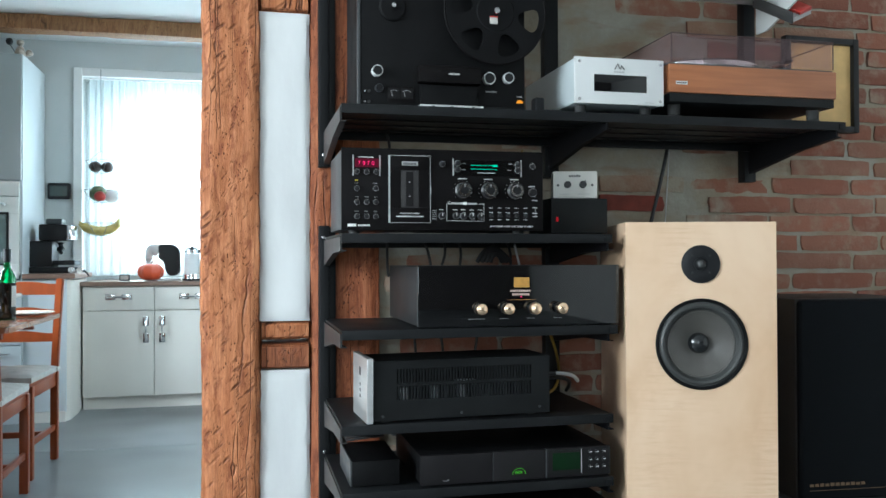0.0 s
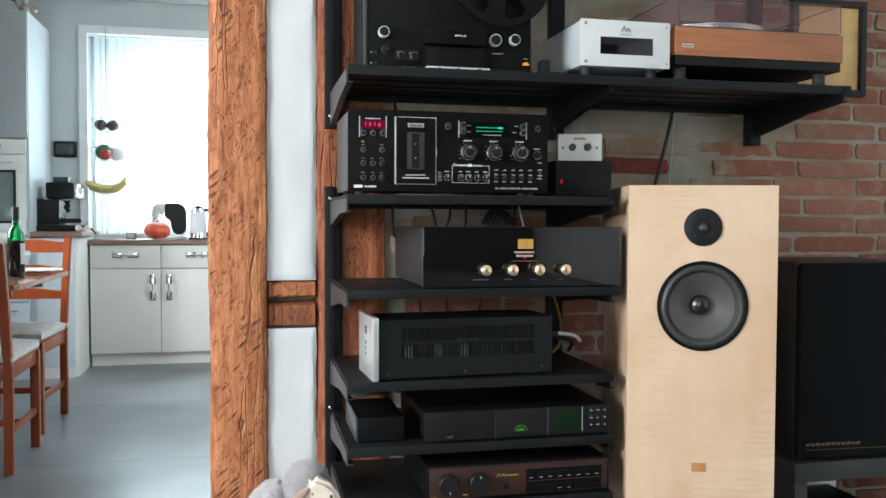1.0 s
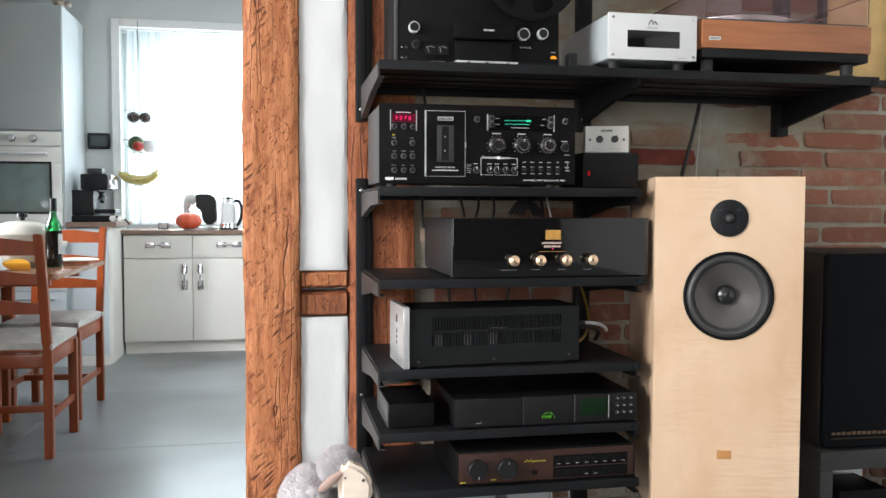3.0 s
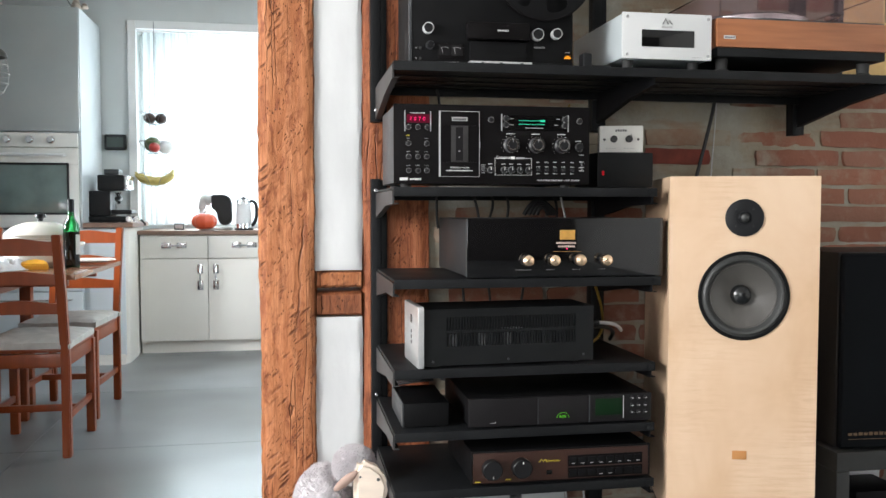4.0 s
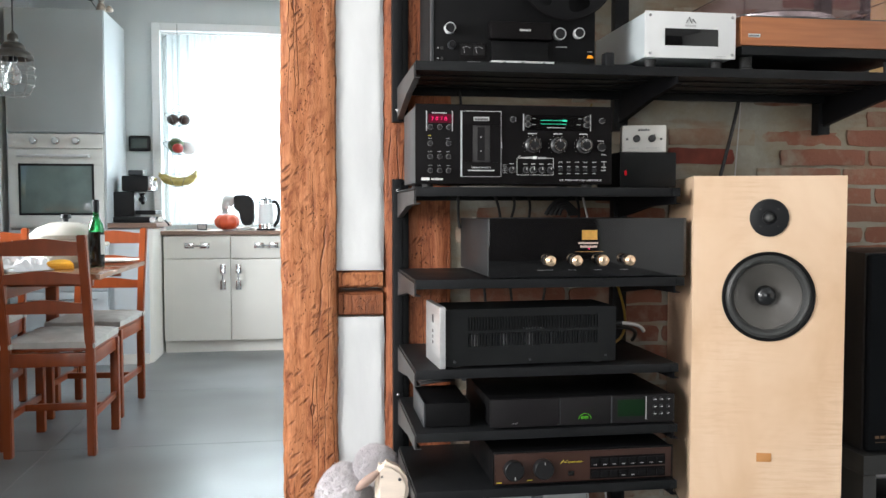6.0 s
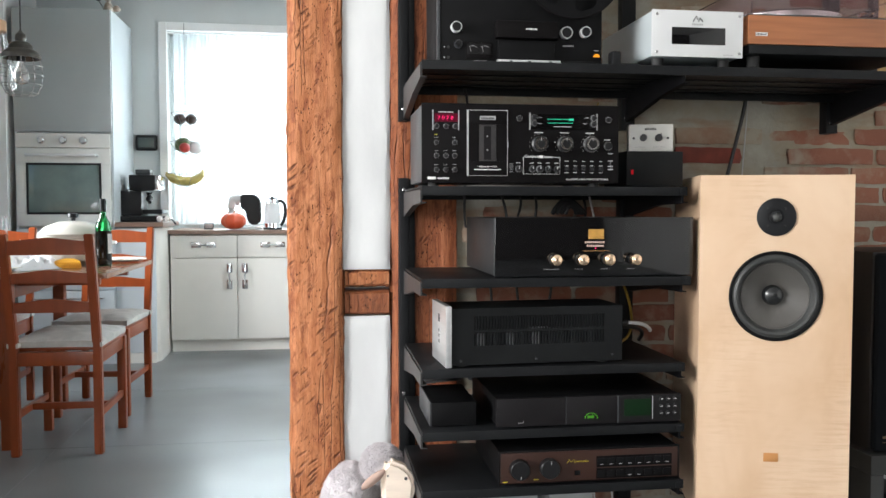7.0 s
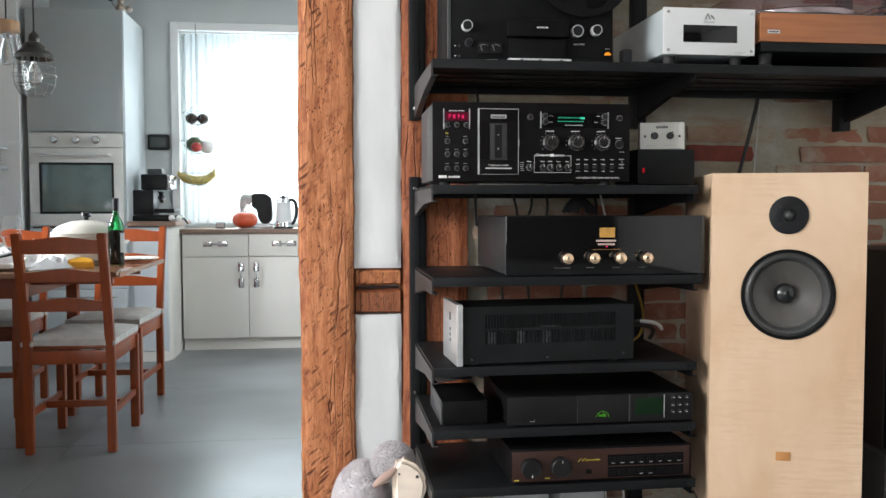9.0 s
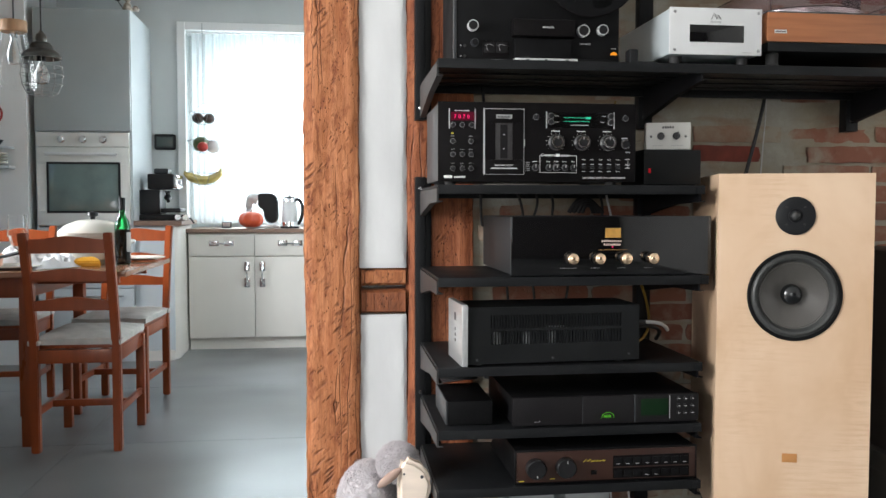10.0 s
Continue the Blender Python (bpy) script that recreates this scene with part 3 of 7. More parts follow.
def rough_timber(x0, x1, y0, y1, z0, z1, step=0.012, amp=0.006, seed=0, axis="z"):
    """A hewn beam: a fine box whose faces and edges wander."""
    bm = bmesh.new()
    dims = (x1 - x0, y1 - y0, z1 - z0)
    L = dims["xyz".index(axis)]
    others = [i for i in range(3) if i != "xyz".index(axis)]
    nl = max(2, int(L / step / 1.6))
    na, nb = (max(2, int(dims[i] / step)) for i in others)
    loop = [(i / na, 0) for i in range(na)] + [(1, i / nb) for i in range(nb)] + [(1 - i / na, 1) for i in range(na)] + [(0, 1 - i / nb) for i in range(nb)]
    o = (x0, y0, z0)
    rings = []
    for k in range(nl + 1):
        row = []
        for a, b in loop:
            co = [0, 0, 0]
            co["xyz".index(axis)] = o["xyz".index(axis)] + L * k / nl
            co[others[0]] = o[others[0]] + dims[others[0]] * a
            co[others[1]] = o[others[1]] + dims[others[1]] * b
            p = Vector(co)
            s = Vector((p.x * 9 + seed * 7.1, p.y * 9, p.z * 9))
            sl = Vector(s)
            sl["xyz".index(axis)] *= 0.35
            d = noise.noise(sl) * amp + noise.noise(s * 4.1) * amp * 0.45
            c = Vector((0, 0, 0))
            c[others[0]], c[others[1]] = a - 0.5, b - 0.5
            corner = max(0, abs(c[others[0]]) + abs(c[others[1]]) - 0.86) * 0.05
            row.append(bm.verts.new(p + c.normalized() * (d - corner)))
        rings.append(row)
    m = len(loop)
    for r0, r1 in zip(rings, rings[1:]):
        for i in range(m):
            bm.faces.new((r0[i], r0[(i + 1) % m], r1[(i + 1) % m], r1[i]))
    bm.faces.new(rings[0][::-1])
    bm.faces.new(rings[-1])
    bmesh.ops.recalc_face_normals(bm, faces=bm.faces[:])
    return bm


# ---- the rooms ----
WALL_Y, CEIL = 2.24, 2.615

# floor bed; the tiles are laid on it at the end
structure("floor", box(-3.4, 3.4, -3.8, 7.4, -0.12, -0.004), GROUT, "grey concrete-look tiled floor through both rooms", "floor")
structure("ceiling", box(-3.4, 3.4, -3.8, 7.4, CEIL, CEIL + 0.1), WHITEPAINT, "white plastered ceiling between old beams", "ceiling")

# living room shell with two window openings behind the camera
bm = box(-3.2, -2.4, -3.6, -3.45, 0, CEIL)
box(-0.5, 2.8, -3.6, -3.45, 0, CEIL, 0, bm)
box(-2.4, -0.5, -3.6, -3.45, 0, 0.8, 0, bm)
box(-2.4, -0.5, -3.6, -3.45, 2.3, CEIL, 0, bm)
# never in view; its dark colour only shapes reflections in the equipment
structure("wall_south", bm, REFLECT_DARK, "unseen wall with an opening, darkened to keep reflections dark", "wall")
bm = box(-3.2, -3.05, -3.45, -0.25, 0, CEIL)
box(-3.2, -3.05, 1.45, 2.24, 0, CEIL, 0, bm)
box(-3.2, -3.05, -0.25, 1.45, 0, 0.85, 0, bm)
box(-3.2, -3.05, -0.25, 1.45, 2.25, CEIL, 0, bm)
structure("wall_west", bm, WHITEPAINT, "white plastered wall with a window opening", "wall")
# unseen; stands at this x for its pale reflection in the amplifier front
structure("wall_east", box(2.62, 2.8, -3.45, 2.24, 0, CEIL), WHITEPAINT, "white plastered living room wall", "wall")
# the partition: opening on one side, half-timbering, then bare brick
structure("wall_partition_side", box(-3.2, -1.25, 2.24, 2.40, 0, CEIL), WHITEPAINT, "white plastered wall beside the kitchen opening", "wall")
structure("wall_lintel", box(-1.25, -0.08, 2.24, 2.40, 2.12, CEIL), WHITEPAINT, "white plastered wall over the kitchen opening", "wall")
brick_wall = structure("wall_brick", box(0.36, 2.62, 2.252, 2.42, 0, CEIL), MORTAR, "bare old brick wall with pale lime mortar", "wall")

post = structure("timber_post", rough_timber(-0.079, 0.064, 2.215, 2.42, 0, CEIL - 0.002, 0.009, 0.0085, 1), TIMBER, "rough-hewn orange-brown oak post with axe marks", "post", True)
structure("timber_stud", rough_timber(0.184, 0.366, 2.232, 2.42, 0, CEIL - 0.002, 0.012, 0.006, 2), TIMBER_SHADED, "old oak wall stud behind the shelf rack", "post", True)
structure("timber_rail_upper", rough_timber(0.066, 0.182, 2.232, 2.40, 0.840, 0.888, 0.009, 0.003, 3, "x"), TIMBER, "short orange oak rail between the post and stud", "beam", True)
structure("timber_rail_lower", rough_timber(0.066, 0.182, 2.236, 2.40, 0.768, 0.832, 0.009, 0.004, 4, "x"), TIMBER_DARK, "short dark oak rail under another rail", "beam", True)


RAIL_TOP = 1.667
structure("timber_rail_top", rough_timber(0.066, 0.182, 2.232, 2.40, RAIL_TOP, RAIL_TOP + 0.055, 0.009, 0.003, 6, "x"), TIMBER, "short orange oak rail high between post and stud", "beam", True)


def infill(name, z0, z1, seed):
    """A plaster field, slightly pillowed, its edge drawn by hand against the timber."""
    bm = bmesh.new()
    nx, nz = 14, max(6, int((z1 - z0) / 0.016))
    rows = []
    for k in range(nz + 1):
        row = []
        for i in range(nx + 1):
            a, c = i / nx, k / nz
            x, z = 0.061 + 0.125 * a, z0 + (z1 - z0) * c
            edge = min(min(a, 1 - a) / 0.10, min(c, 1 - c) * (z1 - z0) / 0.014, 1)
            w = noise.noise(Vector((x * 14, seed, z * 7))) * 0.004
            if i in (0, nx):
                x += noise.noise(Vector((seed + i, 3.3, z * 30))) * 0.003
            row.append(bm.verts.new((x, 2.238 - 0.006 * edge ** 0.5 + w * 0.7, z)))
        rows.append(row)
    for r0, r1 in zip(rows, rows[1:]):
        for i in range(nx):
            bm.faces.new((r0[i], r0[i + 1], r1[i + 1], r1[i]))
    ext = bmesh.ops.extrude_face_region(bm, geom=bm.faces[:])
    for g in ext["geom"]:
        if isinstance(g, bmesh.types.BMVert):
            g.co.y = 2.40
    bmesh.ops.recalc_face_normals(bm, faces=bm.faces[:])
    structure(name, bm, PLASTER, "white plaster infill between the oak timbers", "wall", True)


infill("wall_infill_upper", 0.889, RAIL_TOP - 0.001, 1.7)
infill("wall_infill_top", RAIL_TOP + 0.056, CEIL - 0.004, 3.1)
infill("wall_infill_lower", 0.0, 0.766, 5.2)

# ---- kitchen shell ----
NICHE0, NICHE1 = -1.15, 0.20
bm = box(-3.2, NICHE0, 6.60, 7.12, 0, CEIL)
box(NICHE1, 1.65, 6.60, 7.12, 0, CEIL, 0, bm)
box(NICHE0, NICHE1, 6.60, 7.12, 2.40, CEIL, 0, bm)
box(NICHE0, NICHE1, 7.0, 7.12, 0, 0.98, 0, bm)
box(NICHE0, -0.93, 7.0, 7.12, 0.98, 2.40, 0, bm)
box(0.02, NICHE1, 7.0, 7.12, 0.98, 2.40, 0, bm)
box(-0.93, 0.02, 7.0, 7.12, 2.22, 2.40, 0, bm)
structure("wall_north", bm, PAINT, "pale grey painted kitchen wall with a deep window niche", "wall")
bm = box(-3.2, -3.05, 2.40, 3.65, 0, CEIL)
box(-3.2, -3.05, 4.95, 6.60, 0, CEIL, 0, bm)
box(-3.2, -3.05, 3.65, 4.95, 0, 0.95, 0, bm)
box(-3.2, -3.05, 3.65, 4.95, 2.3, CEIL, 0, bm)
structure("wall_kitchen_west", bm, PAINT, "unseen pale grey painted kitchen wall with an opening for light", "wall")
# out of view; the opening is made up to let the fill lamp in
bm = box(1.5, 1.65, 2.42, 4.0, 0, CEIL)
box(1.5, 1.65, 5.2, 6.60, 0, CEIL, 0, bm)
box(1.5, 1.65, 4.0, 5.2, 0, 0.9, 0, bm)
box(1.5, 1.65, 4.0, 5.2, 2.25, CEIL, 0, bm)
structure("wall_kitchen_east", bm, PAINT, "unseen pale grey painted kitchen wall with an opening for light", "wall")
# grey wall given the white paint to brighten it where little light arrives
structure("wall_alcove", box(-3.05, -2.015, 5.93, 6.60, 0, CEIL), WHITEPAINT, "wall return beside the oven cabinet, whitened in place of light", "wall")
bm = box(-1.165, -1.105, 6.575, 6.62, 0.9, 2.425, 0.006)
box(-1.105, 0.20, 6.575, 6.62, 2.365, 2.425, 0.006, bm)
structure("trim", bm, WHITEPAINT, "white painted casing round the window niche", "trim")
for i, yb in enumerate((5.90, 4.90, 3.90, 2.95)):
    structure("ceiling_beam", rough_timber(-3.05, 1.5, yb, yb + 0.15, 2.512, CEIL, 0.03, 0.012, 11 + i, "x"), BEAMWOOD, "old brown oak beam under the kitchen ceiling", "beam", True)

win = thing("window_1", "white framed kitchen window, brightly backlit", "window", (-0.455, 7.03, 0.98), kind="structure")
bm = box(-0.475, 0.475, -0.02, 0.05, 0, 0.06, 0.006)
box(-0.475, 0.475, -0.02, 0.05, 1.18, 1.24, 0.006, bm)
for x in (-0.475, -0.03, 0.415):
    box(x, x + 0.06, -0.021, 0.051, 0.06, 1.18, 0.006, bm)
part("window_frame", bm, WHITEPAINT, win)
for x in (-0.415, 0.03):
    p = part("pane", box(x, x + 0.385, 0.01, 0.016, 0.06, 1.18), PANE, win)
    p.visible_shadow = False
part("window_sill", box(-0.6, 0.6, -0.07, -0.022, -0.035, 0.0, 0.006), WHITEPAINT, win)
tagged(obj("backdrop", box(-3.5, 2.5, 9.0, 9.02, -0.5, 4.5), OUTSIDE), "bright white overcast daylight outside the window", "sky", kind="structure")

bm = bmesh.new()
rows = []
for k in range(25):
    row = []
    for i in range(241):
        a, c = i / 240, k / 24
        x = -1.075 + 1.25 * a
        fold = 0.0065 * (math.sin(a * 150 + 1.6 * math.sin(a * 23)) + 0.5 * math.sin(a * 263 + 2.0 * math.sin(a * 31 + c))) * (0.6 + 0.4 * c)
        row.append(bm.verts.new((x, 6.665 + fold, 0.93 + 1.43 * c)))
    rows.append(row)
for r0, r1 in zip(rows, rows[1:]):
    for i in range(240):
        bm.faces.new((r0[i], r0[i + 1], r1[i + 1], r1[i]))
curtain = thing("curtain", "sheer white voile curtain over the kitchen window", "curtain", (0, 0, 0))
cloth = part("fabric", bm, CURTAIN, curtain)
part("rod", tube([(-1.12, 6.665, 2.362), (0.19, 6.665, 2.362)], 0.007), WHITEPAINT, curtain)


# ---- kitchen furniture ----
def bow_handle(x, y, z, length, upright, parent):
    hdl = part("handle", tube(bezier(*([(x, y, z - length / 2), (x, y - 0.045, z - length / 2), (x, y - 0.045, z + length / 2), (x, y, z + length / 2)] if upright else [(x - length / 2, y, z), (x - length / 2, y - 0.045, z), (x + length / 2, y - 0.045, z), (x + length / 2, y, z)])), 0.007), CHROME, parent, "chrome bow handle")
    if upright:
        plates = [box(x - 0.02, x + 0.02, y - 0.006, y - 0.0004, z + s * length * 0.36 - 0.034, z + s * length * 0.36 + 0.034, 0.002) for s in (1, -1)]
    else:
        plates = [box(x + s * length * 0.36 - 0.034, x + s * length * 0.36 + 0.034, y - 0.006, y - 0.0004, z - 0.02, z + 0.02, 0.002) for s in (1, -1)]
    for bm in plates:
        part("backplate", bm, CHROME, parent, "chrome backplate")


def base_unit(x0, x1, handle_at):
    c = thing("base_cabinet", "cream kitchen base cabinet with drawer and door", "cabinet", ((x0 + x1) / 2, 6.37, 0), group="kitchen base cabinets")
    w = (x1 - x0) / 2
    part("body", box(-w + 0.001, w - 0.001, 0.022, 0.57, 0.09, 0.858), CABWHITE, c)
    part("plinth", box(-w, w, 0.05, 0.075, 0, 0.09), CABWHITE, c)
    dr = part("drawer", box(-w + 0.002, w - 0.002, 0, 0.02, 0.692, 0.853, 0.003), CABWHITE, c)
    bow_handle(0.0 if handle_at > 0 else 0.02, 0, 0.785, 0.15, False, dr)
    do = part("door", box(-w + 0.002, w - 0.002, 0, 0.02, 0.092, 0.686, 0.003), CABWHITE, c)
    bow_handle(handle_at * (w - 0.055), 0, 0.555, 0.165, True, do)
    return c


base_unit(-1.068, -0.594, 1)
base_unit(-0.594, -0.12, -1)
base_unit(-0.12, 0.19, -1)
tagged(obj("worktop", box(-1.085, 0.195, 6.35, 6.985, 0.862, 0.892, 0.003), WORKTOP), "dark brown wooden worktop in the window niche", "worktop")

# corner run with the coffee machine
c = thing("corner_cabinet", "pale grey base cabinet with a rounded end panel", "cabinet", (-1.2, 5.98, 0))
part("body", box(-0.155, 0.10, 0.02, 0.61, 0.06, 0.92), CABSIDE, c)
part("front", box(-0.155, 0.10, 0.0, 0.018, 0.07, 0.915, 0.003), CABSIDE, c)
bm = lathe([(0.0, 0.0), (0.085, 0.0), (0.085, 0.915), (0.0, 0.915)], 24, None, Matrix.Translation((0.035, 0.086, 0)))
box(0.10, 0.12, 0.086, 0.61, 0.0, 0.915, 0, bm)
part("end_panel", bm, CABWHITE, c, "rounded cream end panel")
part("plinth", box(-0.155, 0.10, -0.006, 0.0, 0, 0.068), CABWHITE, c)
tagged(obj("side_worktop", box(-1.355, -1.04, 5.955, 6.595, 0.924, 0.956, 0.003), WORKTOP), "brown worktop carrying the coffee machine", "worktop")

# tall cabinet with oven
t = thing("oven_cabinet", "tall glossy grey cabinet with a built-in white oven", "cabinet", (-1.667, 5.95, 0))
part("lower_body", box(-0.294, 0.294, 0.024, 0.64, 0.0, 0.90), CABSIDE, t, "pale grey carcass")
for x in (-0.31, 0.295):
    part("side_panel", box(x, x + 0.015, 0.024, 0.64, 0.0, 2.365), CABSIDE, t, "pale grey side panel")
part("back_panel", box(-0.294, 0.294, 0.3, 0.64, 0.902, 1.550), CABSIDE, t)
part("upper_body", box(-0.294, 0.294, 0.026, 0.64, 1.552, 2.365), CABSIDE, t)
part("upper_door", box(-0.306, 0.306, 0.0, 0.022, 1.556, 2.362, 0.003), CABGREY, t, "glossy grey upper door")
for z0, z1 in ((0.09, 0.50), (0.505, 0.915)):
    d = part("drawer", box(-0.306, 0.306, 0.0, 0.022, z0, z1, 0.003), CABSIDE, t)
    part("handle", tube([(-0.24, 0, z1 - 0.05), (-0.24, -0.03, z1 - 0.05), (0.24, -0.03, z1 - 0.05), (0.24, 0, z1 - 0.05)], 0.006), CHROME, d, "steel bar handle")
oven = part("oven", box(-0.29, 0.29, 0.02, 0.29, 0.925, 1.548), OVENWHITE, t, "white enamel built-in oven")
part("control_panel", box(-0.295, 0.295, -0.004, 0.018, 1.452, 1.546, 0.004), OVENWHITE, oven)
for x in (-0.138, 0.0, 0.128):
    bm = lathe([(0, 0), (0.027, 0), (0.025, 0.012), (0.019, 0.015), (0.018, 0.032), (0, 0.033)], 20, None, at_face(x, -0.005, 1.50))
    part("control_knob", bm, CHROME, oven, "steel oven knob")
bm = box(-0.295, 0.295, -0.004, 0.018, 0.932, 1.02, 0.004)
box(-0.295, 0.295, -0.004, 0.018, 1.34, 1.446, 0.004, bm)
box(-0.295, -0.225, -0.0035, 0.0175, 1.02, 1.34, 0, bm)
box(0.225, 0.295, -0.0035, 0.0175, 1.02, 1.34, 0, bm)
part("oven_door", bm, OVENWHITE, oven)
part("oven_glass", box(-0.23, 0.23, 0.0, 0.012, 1.015, 1.345, 0.004), OVENGLASS, oven, "dark oven glass with a room reflection in its colour")
bm = box(-0.236, 0.236, -0.0065, -0.0045, 1.010, 1.024)
box(-0.236, 0.236, -0.0065, -0.0045, 1.336, 1.350, 0, bm)
box(-0.236, -0.222, -0.0064, -0.0044, 1.024, 1.336, 0, bm)
box(0.222, 0.236, -0.0064, -0.0044, 1.024, 1.336, 0, bm)
part("glass_border", bm, PLASTICBLACK, oven, "black border round the oven glass")
part("oven_handle", tube([(-0.23, -0.004, 1.40), (-0.23, -0.045, 1.40), (0.21, -0.045, 1.40), (0.21, -0.004, 1.40)], 0.010), SILVERPAINT, oven, "steel bar handle")

# coffee machine
k = thing("coffee_machine", "black espresso machine with chrome front on the worktop", "coffee machine", (-1.215, 6.16, 0.957))
part("base", box(-0.175, 0.115, -0.02, 0.22, 0, 0.04, 0.008), PLASTICBLACK, k)
part("tank", box(-0.175, -0.005, 0.0, 0.22, 0.042, 0.215, 0.008), PLASTICBLACK, k)
part("brew_head", box(-0.085, 0.09, -0.02, 0.22, 0.217, 0.325, 0.012), PLASTICBLACK, k)
part("front_plate", box(0.091, 0.118, -0.015, 0.215, 0.225, 0.318, 0.006), CHROME, k, "chrome control plate")
part("dial", lathe([(0, 0), (0.022, 0), (0.02, 0.016), (0, 0.018)], 16, None, pose(0.119, 0.04, 0.27, 0, 90, 0)), PLASTICWHITE, k)
part("portafilter", tube([(0.04, 0.05, 0.205), (0.04, 0.05, 0.16), (0.06, -0.05, 0.14), (0.07, -0.1, 0.135)], [0.026, 0.026, 0.010, 0.012], None, 12), PLASTICBLACK, k)
part("drip_tray", box(0.005, 0.14, -0.03, 0.2, 0.055, 0.085, 0.006), PLASTICBLACK, k)
part("water_tank", box(-0.198, -0.178, 0.02, 0.20, 0.045, 0.30, 0.004), CLEAR, k, "clear plastic water tank")
part("cup_rail", box(-0.05, 0.05, 0.03, 0.16, 0.327, 0.365, 0.008), GREYCASE, k, "grey bean hopper")
part("steam_wand", tube(bezier((0.11, -0.01, 0.02), (0.16, -0.02, 0.05), (0.2, -0.02, 0.03), (0.23, -0.03, -0.02)), 0.006), PLASTICBLACK, k)
bm = lathe([(0, 0), (0.02, 0), (0.02, 0.05), (0, 0.05)], 16, None, pose(0.13, -0.04, 0.022, 90, 0, 0))
lathe([(0, 0), (0.02, 0), (0.02, 0.05), (0, 0.05)], 16, bm, pose(0.185, -0.05, 0.022, 90, 0, 0))
part("knob", bm, CHROME, k, "chrome steam knobs")

cl = thing("kitchen_timer", "black digital wall clock with a dark display", "clock", (-1.26, 6.598, 1.535))
part("case", box(-0.077, 0.077, -0.028, 0.0, -0.058, 0.058, 0.018, None, 4), PLASTICBLACK, cl)
part("display", box(-0.058, 0.058, -0.031, -0.027, -0.036, 0.036, 0.002), TEAL, cl, "dull green display")

# figurines on the tall cabinet
f = thing("ornament", "small pale ceramic ornament on the tall cabinet", "ornament", (-1.385, 6.03, 2.367))
bm = lathe([(0, 0), (0.03, 0), (0.034, 0.02), (0.022, 0.05), (0.012, 0.062), (0.024, 0.078), (0.022, 0.096), (0, 0.105)], 20)
lathe([(0, 0), (0.02, 0.005), (0.026, 0.02), (0.012, 0.04), (0, 0.044)], 16, bm, Matrix.Translation((0.05, 0.01, 0.0)))
part("figure", bm, M("mottled_glaze", (0.42, 0.36, 0.30), 0.4, var=0.7, scale=40), f)
part("ball", lathe([(0, -0.024), (0.017, -0.017), (0.024, 0), (0.017, 0.017), (0, 0.024)], 16, None, Matrix.Translation((-0.065, 0.0, 0.09))), PLASTICBLACK, f)
part("stem", tube([(-0.03, 0, 0.02), (-0.065, 0, 0.075)], 0.004), WIRE, f)

# hanging fruit basket
hb = thing("hanging_basket", "three-tier wire fruit basket hanging before the curtain", "basket", (-0.969, 6.50, 0))
part("cord", tube([(0, 0, 2.40), (0, 0, 1.82)], 0.0022), WIRE, hb)
for z, r in ((1.70, 0.10), (1.49, 0.115), (1.255, 0.13)):
    bm = tube([(r * math.cos(a), r * math.sin(a), z + 0.05) for a in [i * math.tau / 6 for i in range(6)]], 0.0022, None, 6, True)
    for i in range(6):
        a = i * math.tau / 6
        tube([(r * math.cos(a), r * math.sin(a), z + 0.05), (0.4 * r * math.cos(a), 0.4 * r * math.sin(a), z - 0.04)], 0.0018, bm, 5)
    tube([(0.4 * r * math.cos(a), 0.4 * r * math.sin(a), z - 0.04) for a in [i * math.tau / 6 for i in range(6)]], 0.0022, bm, 6, True)
    part("tier", bm, WIRE, hb)
bm = None
for i in range(3):
    a = i * math.tau / 3
    bm = tube([(0, 0, 1.82), (0.1 * math.cos(a), 0.1 * math.sin(a), 1.75), (0.115 * math.cos(a), 0.115 * math.sin(a), 1.54), (0.13 * math.cos(a), 0.13 * math.sin(a), 1.305)], 0.0018, bm, 5)
part("hanger", bm, WIRE, hb)


def fruit(name, label, x, y, z, r, material, squash=0.9):
    prof = [(0, -r * squash)] + [(r * math.sin(a), -r * squash * math.cos(a)) for a in [math.pi * i / 10 for i in range(1, 10)]] + [(0, r * squash * 0.86)]
    o = obj(name, lathe(prof, 18), material, True)
    o.matrix_world = pose(x, y, z, 12, 8, 0)
    return tagged(o, label, "fruit")


fruit("plum", "dark ripe fruit in the wire basket", -1.005, 6.50, 1.705, 0.044, FRUITDARK)
fruit("plum", "dark ripe fruit in the wire basket", -0.925, 6.50, 1.703, 0.042, FRUITDARK)
fruit("melon", "green and dark fruit in the wire basket", -0.985, 6.50, 1.515, 0.062, FRUITGREEN)
fruit("apple", "red apple in the wire basket", -0.965, 6.44, 1.492, 0.040, FRUITRED)
fruit("pale_fruit", "pale fruit in a bag in the basket", -0.90, 6.52, 1.50, 0.055, CLOTHWHITE)
bn = thing("bananas", "bunch of ripe yellow bananas in the basket", "fruit", (-0.955, 6.50, 1.235))
for i, (dy, lift) in enumerate(((-0.045, 0.0), (-0.01, 0.018), (0.03, 0.01))):
    pts = bezier((0.105, 0.0, 0.10), (0.12, dy, 0.0 + lift), (-0.06, dy, -0.03 + lift), (-0.155, dy * 0.6, 0.062 + lift), 14)
    part("banana", tube(pts, [0.007, 0.013] + [0.024] * 11 + [0.011, 0.005], None, 8), BANANA, bn)

# things on the worktop in the niche
p = thing("pumpkin", "small orange-red pumpkin on the worktop", "pumpkin", (-0.625, 6.45, 0.893))
bm = bmesh.new()
bmesh.ops.create_uvsphere(bm, u_segments=40, v_segments=18, radius=1)
